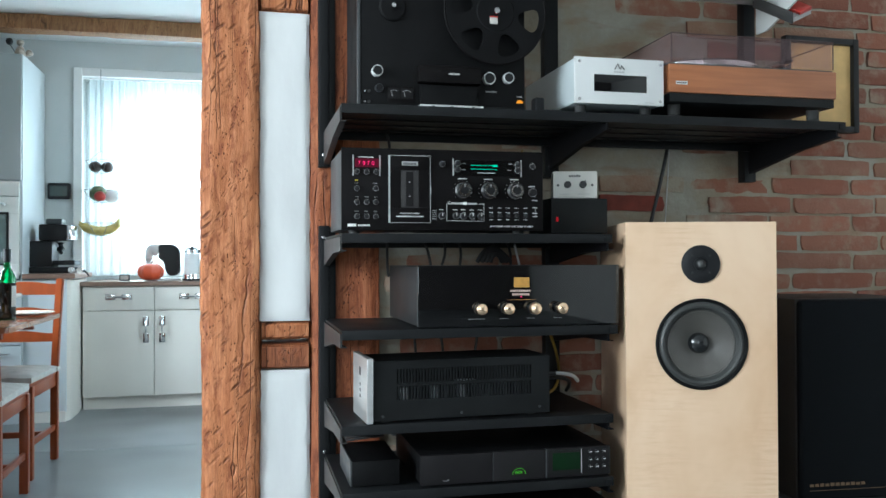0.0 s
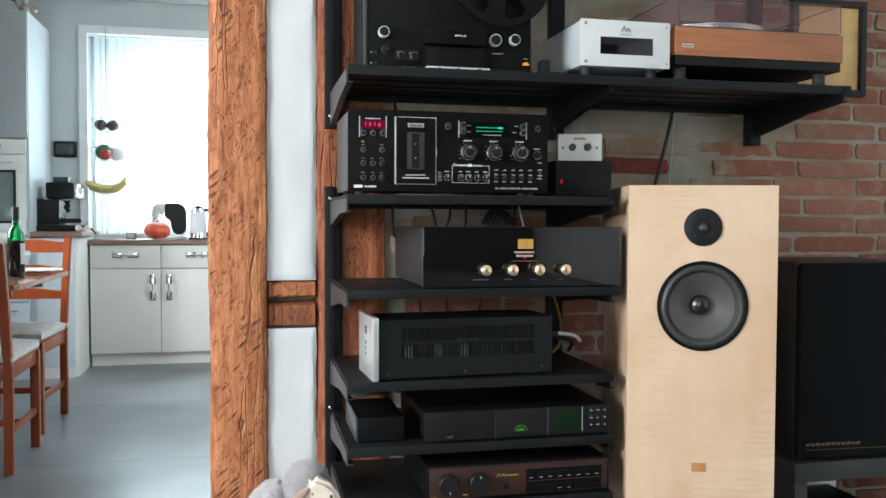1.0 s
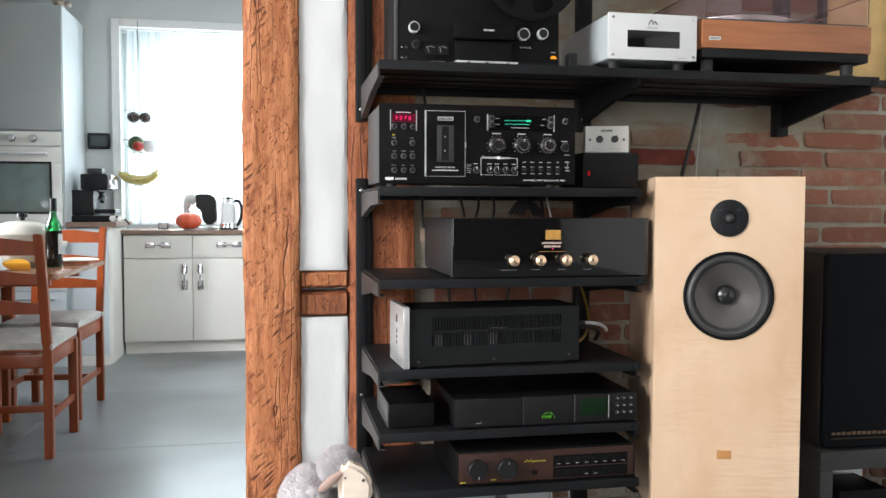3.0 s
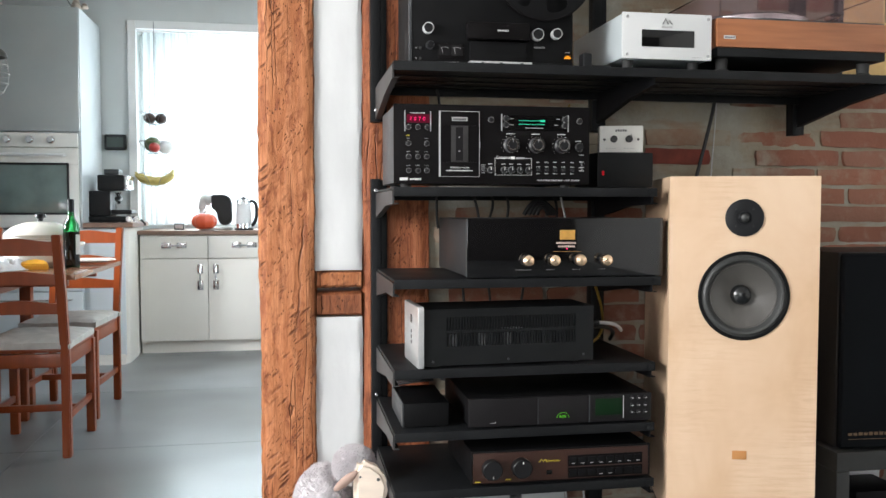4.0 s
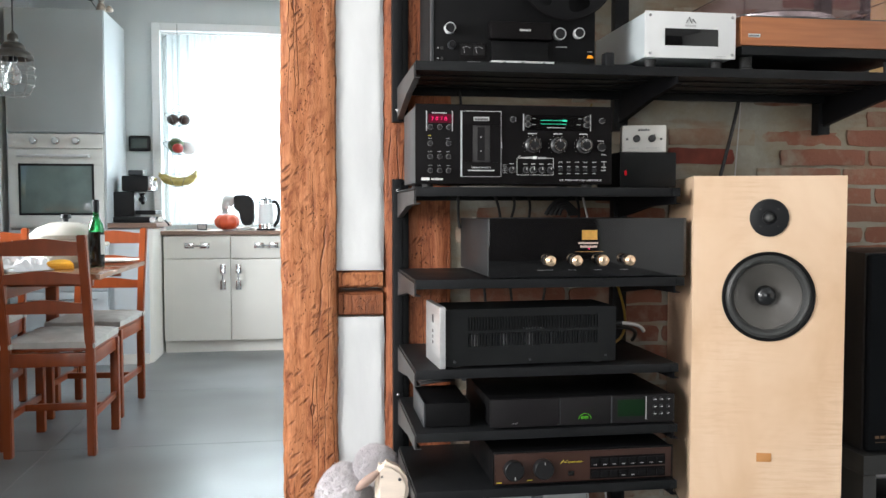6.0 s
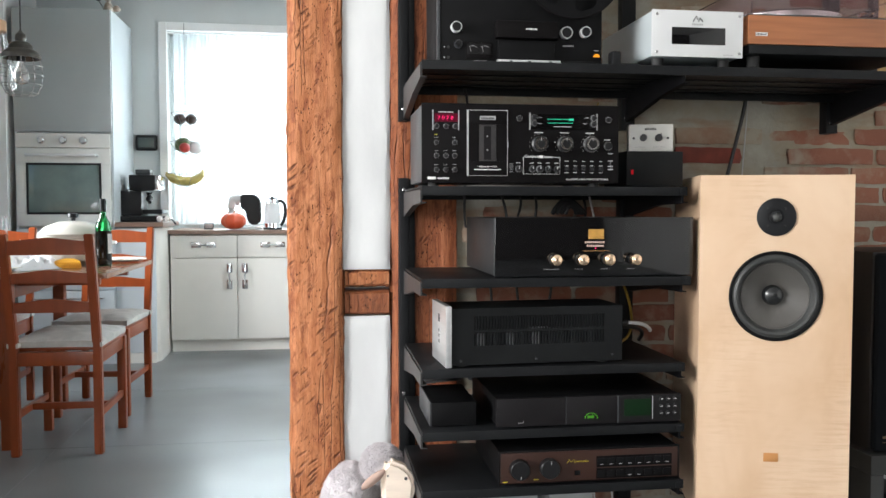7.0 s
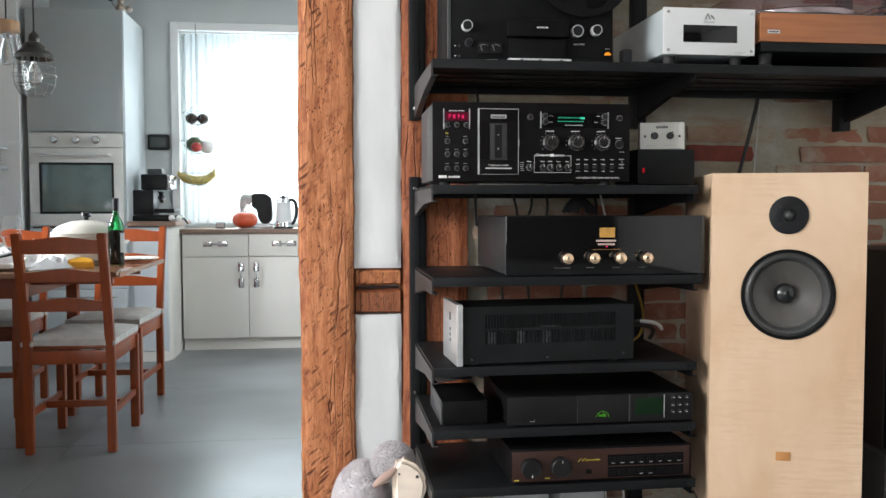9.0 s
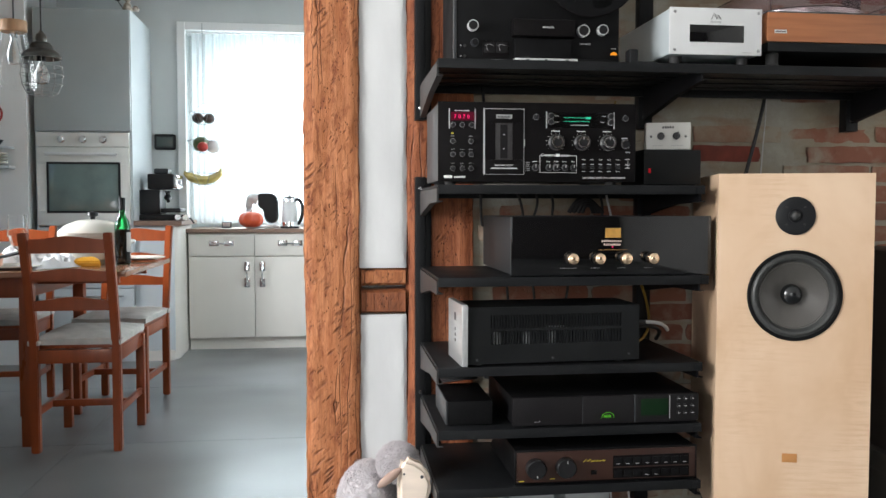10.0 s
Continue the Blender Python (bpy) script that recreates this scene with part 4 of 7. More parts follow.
for v in bm.verts:
    a = math.atan2(v.co.y, v.co.x)
    rr = 0.088 * (1 + 0.05 * math.cos(a * 9))
    v.co = Vector((v.co.x * rr, v.co.y * rr, 0.065 + v.co.z * 0.065 * (1 - 0.18 * math.exp(-((v.co.x ** 2 + v.co.y ** 2) * 8)))))
part("flesh", bm, ORANGE, p)
part("stalk", tube([(0, 0, 0.108), (0.004, 0, 0.130), (0.014, 0, 0.140)], [0.010, 0.007, 0.008]), SUEDE, p)
ke = thing("kettle", "white electric kettle with steel bands and black handle", "kettle", (-0.345, 6.50, 0.893))
part("jug", lathe([(0, 0.045), (0.060, 0.045), (0.057, 0.12), (0.052, 0.195), (0, 0.196)], 28), PLASTICWHITE, ke)
part("steel_band", lathe([(0, 0.013), (0.063, 0.013), (0.062, 0.0445), (0, 0.0445)], 28), CHROME, ke, "steel foot band")
part("steel_band", lathe([(0, 0.1965), (0.0525, 0.1965), (0.050, 0.222), (0, 0.224)], 28), CHROME, ke, "steel top band")
part("lid", lathe([(0, 0.2245), (0.046, 0.2245), (0.040, 0.234), (0.012, 0.238), (0.012, 0.246), (0, 0.248)], 24), PLASTICBLACK, ke)
part("handle", tube(bezier((0.045, 0, 0.212), (0.115, 0, 0.235), (0.105, 0, 0.06), (0.058, 0, 0.030)), 0.013, None, 10), PLASTICBLACK, ke)
part("power_base", lathe([(0, -0.001), (0.070, -0.001), (0.070, 0.012), (0, 0.012)], 24), PLASTICBLACK, ke)
mx = thing("capsule_machine", "white and black curved coffee capsule machine", "coffee machine", (-0.545, 6.62, 0.893))
part("foot", box(-0.13, 0.12, -0.07, 0.07, 0, 0.02, 0.008), PLASTICWHITE, mx)
arc = bezier((-0.105, 0, 0.012), (-0.135, 0, 0.29), (-0.07, 0, 0.222), (-0.041, 0, 0.214), 12)
part("column", tube(arc, [0.03] * 5 + [0.034, 0.038, 0.042] + [0.045] * 5, None, 14), SILVERPAINT, mx)
bm = prism([(-0.04, 0.262), (0.05, 0.265), (0.088, 0.25), (0.11, 0.21), (0.112, 0.08), (0.098, 0.045), (0.06, 0.03), (0.025, 0.04), (0.005, 0.08), (0.0, 0.13), (-0.015, 0.15), (-0.04, 0.155)], -0.055, 0.055)
bmesh.ops.bevel(bm, geom=bm.edges[:], offset=0.009, segments=3, affect='EDGES')
part("head", bm, PLASTICBLACK, mx, "black brewing head")
so = thing("socket_strip", "small grey socket block on the worktop", "socket", (-0.82, 6.60, 0.893))
part("case", box(-0.035, 0.035, -0.02, 0.02, 0, 0.045, 0.005), GREYCASE, so)
part("cover", box(-0.028, 0.028, -0.023, -0.0195, 0.008, 0.038, 0.001), PLASTICWHITE, so)

# plate rack on the wall return
r = thing("wall_rack", "white wall rack holding pale plates", "rack", (-2.19, 5.93, 1.30))
bm = box(-0.10, 0.10, -0.11, -0.003, 0.0, 0.02, 0.005)
box(-0.10, 0.10, -0.11, -0.003, 0.13, 0.142, 0.004, bm)
part("board", bm, CABSIDE, r)
for i in range(4):
    part("plate", lathe([(0, 0), (0.05, 0.002), (0.088, 0.014), (0.086, 0.018), (0.05, 0.006), (0, 0.004)], 24, None, Matrix.Translation((0.0, -0.1, 0.022 + i * 0.02))), CERAMIC, r)
part("bowl", lathe([(0, 0), (0.03, 0.0), (0.06, 0.04), (0.056, 0.04), (0.028, 0.006), (0, 0.005)], 20, None, Matrix.Translation((0.0, -0.09, 0.143))), PLASTICBLACK, r)
sg = thing("wall_sign", "round white wall sign with a red rim", "sign", (-2.23, 5.928, 1.66))
part("disc", lathe([(0, 0), (0.06, 0), (0.06, 0.006), (0, 0.006)], 28, None, FACE), PLASTICWHITE, sg)
part("rim", ring(0, 0, 0, 0.058, 0.07, 0.009), FRUITRED, sg)


# ---- dining place ----
def chair(label):
    """Ladder-back chair, front towards +y; origin between the back feet."""
    c = thing("dining_chair", label, "chair", group="chairs round the table")
    W, D = 0.168, 0.44
    for s in (-1, 1):
        x = s * W
        # back post: straight to the seat, then leaning back
        bm = bmesh.new()
        prof = [(0.0, 0.0), (0.0, 0.44), (-0.048, 0.70), (-0.110, 0.945)]
        rings = []
        for y, z in prof:
            rings.append([bm.verts.new((x + a, y + b, z)) for a, b in ((-0.018, -0.018), (0.018, -0.018), (0.018, 0.018), (-0.018, 0.018))])
        for r0, r1 in zip(rings, rings[1:]):
            for i in range(4):
                bm.faces.new((r0[i], r0[(i + 1) % 4], r1[(i + 1) % 4], r1[i]))
        bm.faces.new(rings[0][::-1])
        bm.faces.new(rings[-1])
        bmesh.ops.bevel(bm, geom=bm.edges[:], offset=0.004, segments=2, affect='EDGES')
        part("leg", bm, CHAIRWOOD, c)
        part("leg", box(x - 0.019, x + 0.019, D - 0.019, D + 0.019, 0, 0.445, 0.004), CHAIRWOOD, c)
        part("stretcher", box(x - 0.009, x + 0.009, 0.017, D - 0.018, 0.155, 0.185, 0.003), CHAIRWOOD, c)
        part("seat_rail", box(x - 0.010, x + 0.010, 0.017, D - 0.018, 0.385, 0.443, 0.003), CHAIRWOOD, c)
    part("stretcher", box(-W + 0.009, W - 0.009, D * 0.45 - 0.011, D * 0.45 + 0.011, 0.155, 0.185, 0.003), CHAIRWOOD, c)
    part("seat_rail", box(-W + 0.017, W - 0.017, D - 0.012, D + 0.010, 0.385, 0.443, 0.003), CHAIRWOOD, c)
    part("seat_rail", box(-W + 0.017, W - 0.017, -0.012, 0.012, 0.385, 0.443, 0.003), CHAIRWOOD, c)
    part("seat", box(-W - 0.012, W + 0.012, 0.018, D + 0.028, 0.444, 0.460, 0.004), CHAIRWOOD, c)
    for z, hh, y in ((0.640, 0.052, -0.037), (0.765, 0.050, -0.064), (0.892, 0.066, -0.097)):
        out = []
        n = 12
        for i in range(n + 1):
            a = i / n
            out.append((-W + 0.016 + (2 * W - 0.032) * a, z - hh / 2))
        for i in range(n + 1):
            a = 1 - i / n
            out.append((-W + 0.016 + (2 * W - 0.032) * a, z + hh / 2 - 0.002 + 0.007 * math.cos((a - 0.5) * math.tau)))
        bm = prism(out, y - 0.009, y + 0.009)
        part("slat", bm, CHAIRWOOD, c)
    bm = bmesh.new()
    bmesh.ops.create_grid(bm, x_segments=18, y_segments=18, size=1)
    for v in bm.verts:
        e = max(abs(v.co.x), abs(v.co.y))
        puff = (1 - e ** 4) * 0.022 + 0.006 * noise.noise(Vector((v.co.x * 3, v.co.y * 3, 1)))
        v.co = Vector((v.co.x * (W + 0.015), 0.235 + v.co.y * 0.225, 0.487 + puff))
    ext = bmesh.ops.extrude_face_region(bm, geom=bm.faces[:])
    for g in ext["geom"]:
        if isinstance(g, bmesh.types.BMVert):
            g.co.z = 0.461
    bmesh.ops.recalc_face_normals(bm, faces=bm.faces[:])
    cushion = part("cushion", bm, CUSHION, c, "grey cloth seat cushion")
    for s in (-1, 1):
        part("cushion_tie", box(s * W - 0.024, s * W + 0.024, -0.023, 0.032, 0.463, 0.484, 0.005), CUSHION, cushion, "cloth tie round the back post")
    return c


ch = chair("red-brown ladder-back chair with grey seat cushion at the table")
ch.matrix_basis = pose(-1.104, 3.775, 0, 0, 0, 0)
copy_thing(ch, pose(-1.115, 4.900, 0, 0, 0, 177))
copy_thing(ch, pose(-1.74, 4.90, 0, 0, 0, 182))
copy_thing(ch, pose(-2.62, 4.35, 0, 0, 0, -90))

tb = thing("dining_table", "red-brown pine table with one leaf raised", "table", (-1.6, 4.3, 0))
part("tabletop", box(-0.72, 0.28, -0.49, 0.49, 0.748, 0.772, 0.004), TABLEWOOD, tb)
part("leaf", box(0.283, 0.70, -0.49, 0.49, 0.748, 0.772, 0.004), TABLEWOOD, tb)
for x in (-0.62, 0.26):
    for y in (-0.40, 0.36):
        part("leg", box(x - 0.027, x + 0.027, y - 0.027, y + 0.027, 0, 0.747, 0.004), CHAIRWOOD, tb)
for y in (-0.40, 0.36):
    part("apron", box(-0.592, 0.232, y - 0.011, y + 0.011, 0.655, 0.747, 0.002), CHAIRWOOD, tb)
for x in (-0.62, 0.26):
    part("apron", box(x - 0.011, x + 0.011, -0.372, 0.332, 0.655, 0.747, 0.002), CHAIRWOOD, tb)
for y in (-0.28, 0.28):
    part("leaf_support", box(0.0, 0.62, y - 0.016, y + 0.016, 0.705, 0.7475, 0.002), CHAIRWOOD, tb)

TT = 0.773
w = thing("wine_bottle", "green glass wine bottle with label, half full", "bottle", (-1.030, 4.30, TT))
prof = [(0.0, 0.004), (0.034, 0.0), (0.037, 0.006), (0.037, 0.185), (0.033, 0.205), (0.017, 0.235), (0.0145, 0.26), (0.0145, 0.30), (0.0, 0.30)]
part("glass", lathe(prof, 28), GREENGLASS, w)
part("capsule", lathe([(0.0152, 0.262), (0.0156, 0.30), (0.0156, 0.322), (0.0, 0.324)], 20), PLASTICBLACK, w, "black neck capsule")
part("wine", lathe([(0, 0.0045), (0.0355, 0.003), (0.0372, 0.009), (0.0372, 0.168), (0, 0.168)], 28), WINE, w, "dark red wine")
bm = bmesh.new()
n = 16
rows = [[bm.verts.new((0.0376 * math.cos(a), 0.0376 * math.sin(a), z)) for a in [radians(-48 + 125 * i / n) for i in range(n + 1)]] for z in (0.060, 0.155)]
for i in range(n):
    bm.faces.new((rows[0][i], rows[0][i + 1], rows[1][i + 1], rows[1][i]))
part("label", bm, LABEL, w, "pale paper label")
po = thing("casserole", "large cream enamel casserole with lid", "pot", (-1.20, 4.42, TT))
part("pot", lathe([(0, 0), (0.13, 0), (0.152, 0.02), (0.158, 0.115), (0.164, 0.118), (0.164, 0.124), (0.15, 0.124), (0.145, 0.02), (0, 0.014)], 36), CERAMIC, po)
part("lid", lathe([(0.165, 0.126), (0.166, 0.134), (0.13, 0.165), (0.07, 0.185), (0, 0.19)], 36), CERAMIC, po)
part("knob", lathe([(0, 0.189), (0.012, 0.19), (0.012, 0.2), (0.026, 0.206), (0.024, 0.22), (0, 0.224)], 20), PLASTICBLACK, po, "black lid knob")
for s in (-1, 1):
    part("handle", tube(bezier((s * 0.15, -0.05, 0.09), (s * 0.21, -0.05, 0.095), (s * 0.21, 0.05, 0.095), (s * 0.15, 0.05, 0.09)), 0.009), CERAMIC, po)
po.scale = (1.0, 1.0, 1.14)
cs = thing("cheese_wedge", "orange-yellow wedge of cheese on the table", "cheese", (-1.15, 4.12, TT))
bm = bmesh.new()
n = 18
lower = [bm.verts.new((0.070 * math.cos(a), -0.02 + 0.055 * math.sin(a), 0.0)) for a in [math.pi * i / n for i in range(n + 1)]]
upper = [bm.verts.new((0.064 * math.cos(a), -0.02 + 0.050 * math.sin(a), 0.026 + 0.022 * math.sin(a))) for a in [math.pi * i / n for i in range(n + 1)]]
bm.faces.new(lower[::-1])
bm.faces.new(upper)
for i in range(n):
    bm.faces.new((lower[i], lower[i + 1], upper[i + 1], upper[i]))
bm.faces.new((lower[n], lower[0], upper[0], upper[n]))
bmesh.ops.recalc_face_normals(bm, faces=bm.faces[:])
bmesh.ops.bevel(bm, geom=bm.edges[:], offset=0.005, segments=2, affect='EDGES')
part("wedge", bm, CHEESE, cs)
bm = lathe([(0, 0), (0.08, 0.002), (0.13, 0.014), (0.128, 0.019), (0.08, 0.007), (0, 0.005)], 36)
pl = tagged(obj("plate", bm, CERAMIC, True), "white plate on the dining table", "plate", "plates on the table")
pl.matrix_world = pose(-1.02, 4.60, TT)
copy_thing(pl, pose(-1.43, 4.02, TT))
gl = thing("drinking_glass", "tall clear wine glass on the table", "glass", (-1.485, 4.22, TT))
part("bowl", lathe([(0, 0.0), (0.032, 0.0), (0.032, 0.003), (0.005, 0.008), (0.004, 0.06), (0.02, 0.075), (0.043, 0.12), (0.036, 0.20), (0.0345, 0.20), (0.041, 0.12), (0.018, 0.08), (0, 0.074)], 28), CLEAR, gl)
gl.scale = (1.1, 1.1, 1.2)
pn = thing("copper_pan", "reddish copper pan on the table", "pan", (-1.62, 4.05, TT))
part("pan", lathe([(0, 0), (0.11, 0), (0.12, 0.01), (0.125, 0.065), (0.12, 0.065), (0.114, 0.012), (0, 0.006)], 32), COPPER, pn)
part("handle", tube([(0.12, -0.02, 0.05), (0.2, -0.05, 0.07), (0.27, -0.07, 0.085)], [0.007, 0.009, 0.011]), PLASTICBLACK, pn)


def crumpled(name, label, category, x, y, w, d, hgt, material, seed):
    bm = bmesh.new()
    bmesh.ops.create_grid(bm, x_segments=20, y_segments=14, size=1)
    for v in bm.verts:
        e = 1 - max(abs(v.co.x), abs(v.co.y)) ** 2
        k = abs(noise.noise(Vector((v.co.x * 2.4 + seed, v.co.y * 2.4, seed))))
        v.co = Vector((v.co.x * w / 2 * (1 + 0.15 * noise.noise(Vector((v.co.y * 2, seed, 0)))), v.co.y * d / 2, 0.004 + hgt * (k * 1.6 * e + 0.25 * e)))
    ext = bmesh.ops.extrude_face_region(bm, geom=bm.faces[:])
    for g in ext["geom"]:
        if isinstance(g, bmesh.types.BMVert):
            g.co.z = max(0.0, g.co.z - 0.003)
    bmesh.ops.recalc_face_normals(bm, faces=bm.faces[:])
    o = obj(name, bm, material, True)
    o.matrix_world = pose(x, y, TT, 0, 0, seed * 40)
    return tagged(o, label, category)


crumpled("napkin", "crumpled white paper napkin on the table", "napkin", -1.30, 4.10, 0.28, 0.20, 0.06, CLOTHWHITE, 1.3)
crumpled("paper_bag", "large crumpled white paper bag on the table", "bag", -1.50, 4.46, 0.36, 0.24, 0.10, CLOTHWHITE, 0.6)
crumpled("blue_cloth", "folded blue cloth on the table", "cloth", -1.56, 3.90, 0.18, 0.12, 0.014, CLOTHBLUE, 0.1)

# pendant lamps over the table
la = thing("cage_lamp", "dark pewter pendant lamp with wire cage", "lamp", (-1.387, 4.3, -0.012))
part("cord", tube([(0, 0, CEIL + 0.012), (0, 0, 1.875)], 0.0035), CABLE, la)
part("cap", lathe([(0.006, 1.90), (0.012, 1.89), (0.022, 1.882), (0.026, 1.862), (0.022, 1.848), (0.040, 1.842), (0.052, 1.828), (0.055, 1.812), (0.074, 1.800), (0.086, 1.785), (0.089, 1.768), (0.08, 1.768), (0.03, 1.815), (0.0, 1.82)], 32), DARKWIRE, la)
cage = [(0.082, 1.768), (0.093, 1.73), (0.097, 1.69), (0.09, 1.645), (0.07, 1.605), (0.05, 1.595)]
for i in range(10):
    a = i * math.tau / 10
    part("cage_wire", tube([(r * math.cos(a), r * math.sin(a), z) for r, z in cage], 0.0017, None, 6), CAGEWIRE, la)
for r, z in cage[1:]:
    part("cage_ring", tube([(r * math.cos(a), r * math.sin(a), z) for a in [i * math.tau / 28 for i in range(28)]], 0.0017, None, 6, True), CAGEWIRE, la)
part("socket", lathe([(0, 1.80), (0.02, 1.80), (0.02, 1.755), (0, 1.755)], 20), PLASTICBLACK, la)
part("bulb", lathe([(0.012, 1.755), (0.014, 1.74), (0.028, 1.715), (0.036, 1.685), (0.03, 1.655), (0, 1.642)], 24), CLEAR, la, "clear glass bulb, unlit")
part("filament", tube([(0.006 * math.sin(i * 1.9), 0.006 * math.cos(i * 1.9), 1.735 - i * 0.006) for i in range(13)], 0.0012, None, 5), GOLD, la)
lb = thing("glass_lamp", "clear glass pendant lamp with wooden collar", "lamp", (-1.51, 4.3, -0.014))
part("cord", tube([(0, 0, CEIL + 0.014), (0, 0, 1.945)], 0.0035), CABLE, lb)
part("collar", lathe([(0, 1.945), (0.058, 1.945), (0.06, 1.94), (0.06, 1.895), (0.055, 1.89), (0, 1.89)], 32), LIGHTWOOD, lb, "turned beech collar")
part("shade", lathe([(0.055, 1.89), (0.062, 1.85), (0.085, 1.76), (0.097, 1.70), (0.099, 1.63), (0.0965, 1.63), (0.0945, 1.70), (0.0825, 1.76), (0.0595, 1.85), (0.0525, 1.89)], 40), CLEAR, lb, "clear glass shade")
part("socket", lathe([(0, 1.89), (0.018, 1.89), (0.018, 1.865), (0, 1.865)], 20), CHROME, lb)
part("bulb", lathe([(0.012, 1.865), (0.014, 1.85), (0.026, 1.81), (0.032, 1.775), (0.026, 1.745), (0, 1.735)], 24), CLEAR, lb, "clear glass bulb, unlit")
part("filament", tube([(0.006 * math.sin(i * 1.9), 0.006 * math.cos(i * 1.9), 1.845 - i * 0.007) for i in range(13)], 0.0012, None, 5), GOLD, lb)

# ---- shelf rack on the brick wall ----
FRONT, BACK = 1.83, 2.205
rail_l = "black slotted steel upright screwed to the wall"
for name_x, z0, z1 in ((0.2185, 1.275, CEIL - 0.01), (0.2185, 0.0, 1.128), (0.8175, 1.26, CEIL - 0.01), (0.8175, 0.0, 1.128), (1.4125, 1.258, CEIL - 0.01)):
    u = thing("shelf_upright", rail_l, "shelf upright", (name_x, BACK, z0), group="shelf uprights")
    L = z1 - z0
    bm = box(-0.0125, 0.0125, 0.0, 0.034, 0, L, 0.0015)
    part("channel", bm, BLACKMETAL, u)
    part("flange", box(0.0135, 0.030, 0.012, 0.026, 0.002, L - 0.002, 0.001), BLACKMETAL, u)
    for zz in ([0.03, L * 0.5, L - 0.03]):
        part("screw", disc_knob(0, -0.001, zz, 0.0045, 0.002, None, 10), CHROME, u)


def bracket(x, z, deep, parent, w=0.004):
    """A pressed-steel arm under a board, deep at the wall and shallow in front."""
    out = [(FRONT + 0.006, z - 0.001), (BACK - 0.001, z - 0.001), (BACK - 0.001, z - deep), (FRONT + 0.15, z - deep * 0.52), (FRONT + 0.006, z - 0.028)]
    bm = prism(out, x - w / 2, x + w / 2, None, "yz")
    out2 = [(FRONT + 0.006, z - 0.028), (FRONT + 0.15, z - deep * 0.52), (BACK - 0.001, z - deep), (BACK - 0.001, z - deep - 0.002), (FRONT + 0.15, z - deep * 0.52 - 0.002), (FRONT + 0.006, z - 0.030)]
    prism(out2, x - w / 2, x + 0.012, bm, "yz")
    if x < 0.3:
        part("bracket", bm, BRACKET_LIT, parent, "black steel end bracket, coloured grey for side light", False)
    else:
        part("bracket", bm, BRACKET_SHADED, parent, "black steel bracket", False)


def shelf(z, x0, x1, brackets, deep, label):
    s = thing("wall_shelf", label, "shelf", ((x0 + x1) / 2, FRONT, z), group="rack shelves")
    off = Matrix.Translation((-(x0 + x1) / 2, -FRONT, -z))
    bm = box(x0 + 0.004, x1 - 0.002, FRONT + 0.002, BACK - 0.002, z - 0.006, z, 0.001)
    bm.transform(off)
    part("board", bm, BLACKMETAL, s)
    bm = box(x0 + 0.004, x1, FRONT, FRONT + 0.0018, z - 0.020, z, 0.0006)
    box(x0 + 0.004, x1, FRONT + 0.002, FRONT + 0.014, z - 0.020, z - 0.018, 0, bm)
    bm.transform(off)
    part("front_lip", bm, BLACKMETAL, s)
    bm = None
    for i in range(4):
        y = FRONT + 0.07 + i * 0.08
        bm = box(x0 + 0.02, x1 - 0.02, y, y + 0.02, z - 0.0095, z - 0.0065, 0.001, bm)
    bm.transform(off)
    part("stiffening_ribs", bm, BLACKMETAL, s, "pressed ribs under the board")
    bm = box(x1 - 0.020, x1 - 0.006, FRONT - 0.0035, FRONT - 0.0005, z - 0.018, z - 0.004, 0.002)
    bm.transform(off)
    part("end_cap", bm, BLACKMETAL, s)
    bm = box(x0 + 0.006, x1 - 0.004, BACK - 0.012, BACK - 0.003, z - 0.026, z - 0.0065, 0.001)
    bm.transform(off)
    part("rear_lip", bm, BLACKMETAL, s)
    for bx in brackets:
        before = set(scene.collection.objects)
        bracket(bx, z - 0.0065, deep, s)
        for o in set(scene.collection.objects) - before:
            o.data.transform(off)
    return s


S1, S2, S3, S4, S5, S6 = 1.369, 1.098, 0.895, 0.697, 0.557, 0.426
shelf(S1, 0.217, 1.432, (0.220, 0.8175, 1.4125), 0.080, "long black steel wall shelf carrying reel deck and turntable")
for zs in (S2, S3, S4, S5, S6):
    shelf(zs, 0.217, 0.826 if zs != S3 else 0.838, (0.220, 0.8175), 0.062, "black steel rack shelf carrying hi-fi equipment")
shelf(0.12, 0.217, 0.826, (0.220, 0.8175), 0.062, "black steel rack shelf holding grey storage boxes")


# ---- top shelf: reel deck, transport, turntable, picture ----
rd = thing("reel_tape_deck", "black reel-to-reel tape deck with one empty reel", "tape deck", (0.455, 1.90, S1))
part("cabinet", box(-0.192, 0.19, 0.004, 0.19, 0.004, 0.45, 0.006), CASE, rd)
part("front_panel", box(-0.185, 0.189, -0.004, 0.003, 0.008, 0.446, 0.002), CASE, rd)
part("side_trim", box(-0.1925, -0.1855, -0.006, 0.003, 0.006, 0.448, 0.001), GREYCASE, rd, "thin steel edge trim")
part("head_cover", box(-0.062, 0.080, -0.030, -0.0045, 0.060, 0.098, 0.004), PANELBLACK, rd)
part("head_block", box(-0.055, 0.075, -0.016, -0.0045, 0.014, 0.058, 0.003), CASE, rd)
part("key_strip", box(-0.060, 0.084, -0.034, -0.0055, 0.001, 0.011, 0.002), SILVER, rd, "bright aluminium key strip")
for x in (-0.03, 0.012, 0.06):
    part("key_mark", box(x - 0.003, x + 0.003, -0.0348, -0.0342, 0.0035, 0.0085), PRINT_DARK, rd)
part("lower_keys", box(0.086, 0.182, -0.026, -0.0055, 0.002, 0.012, 0.002), CASE, rd)
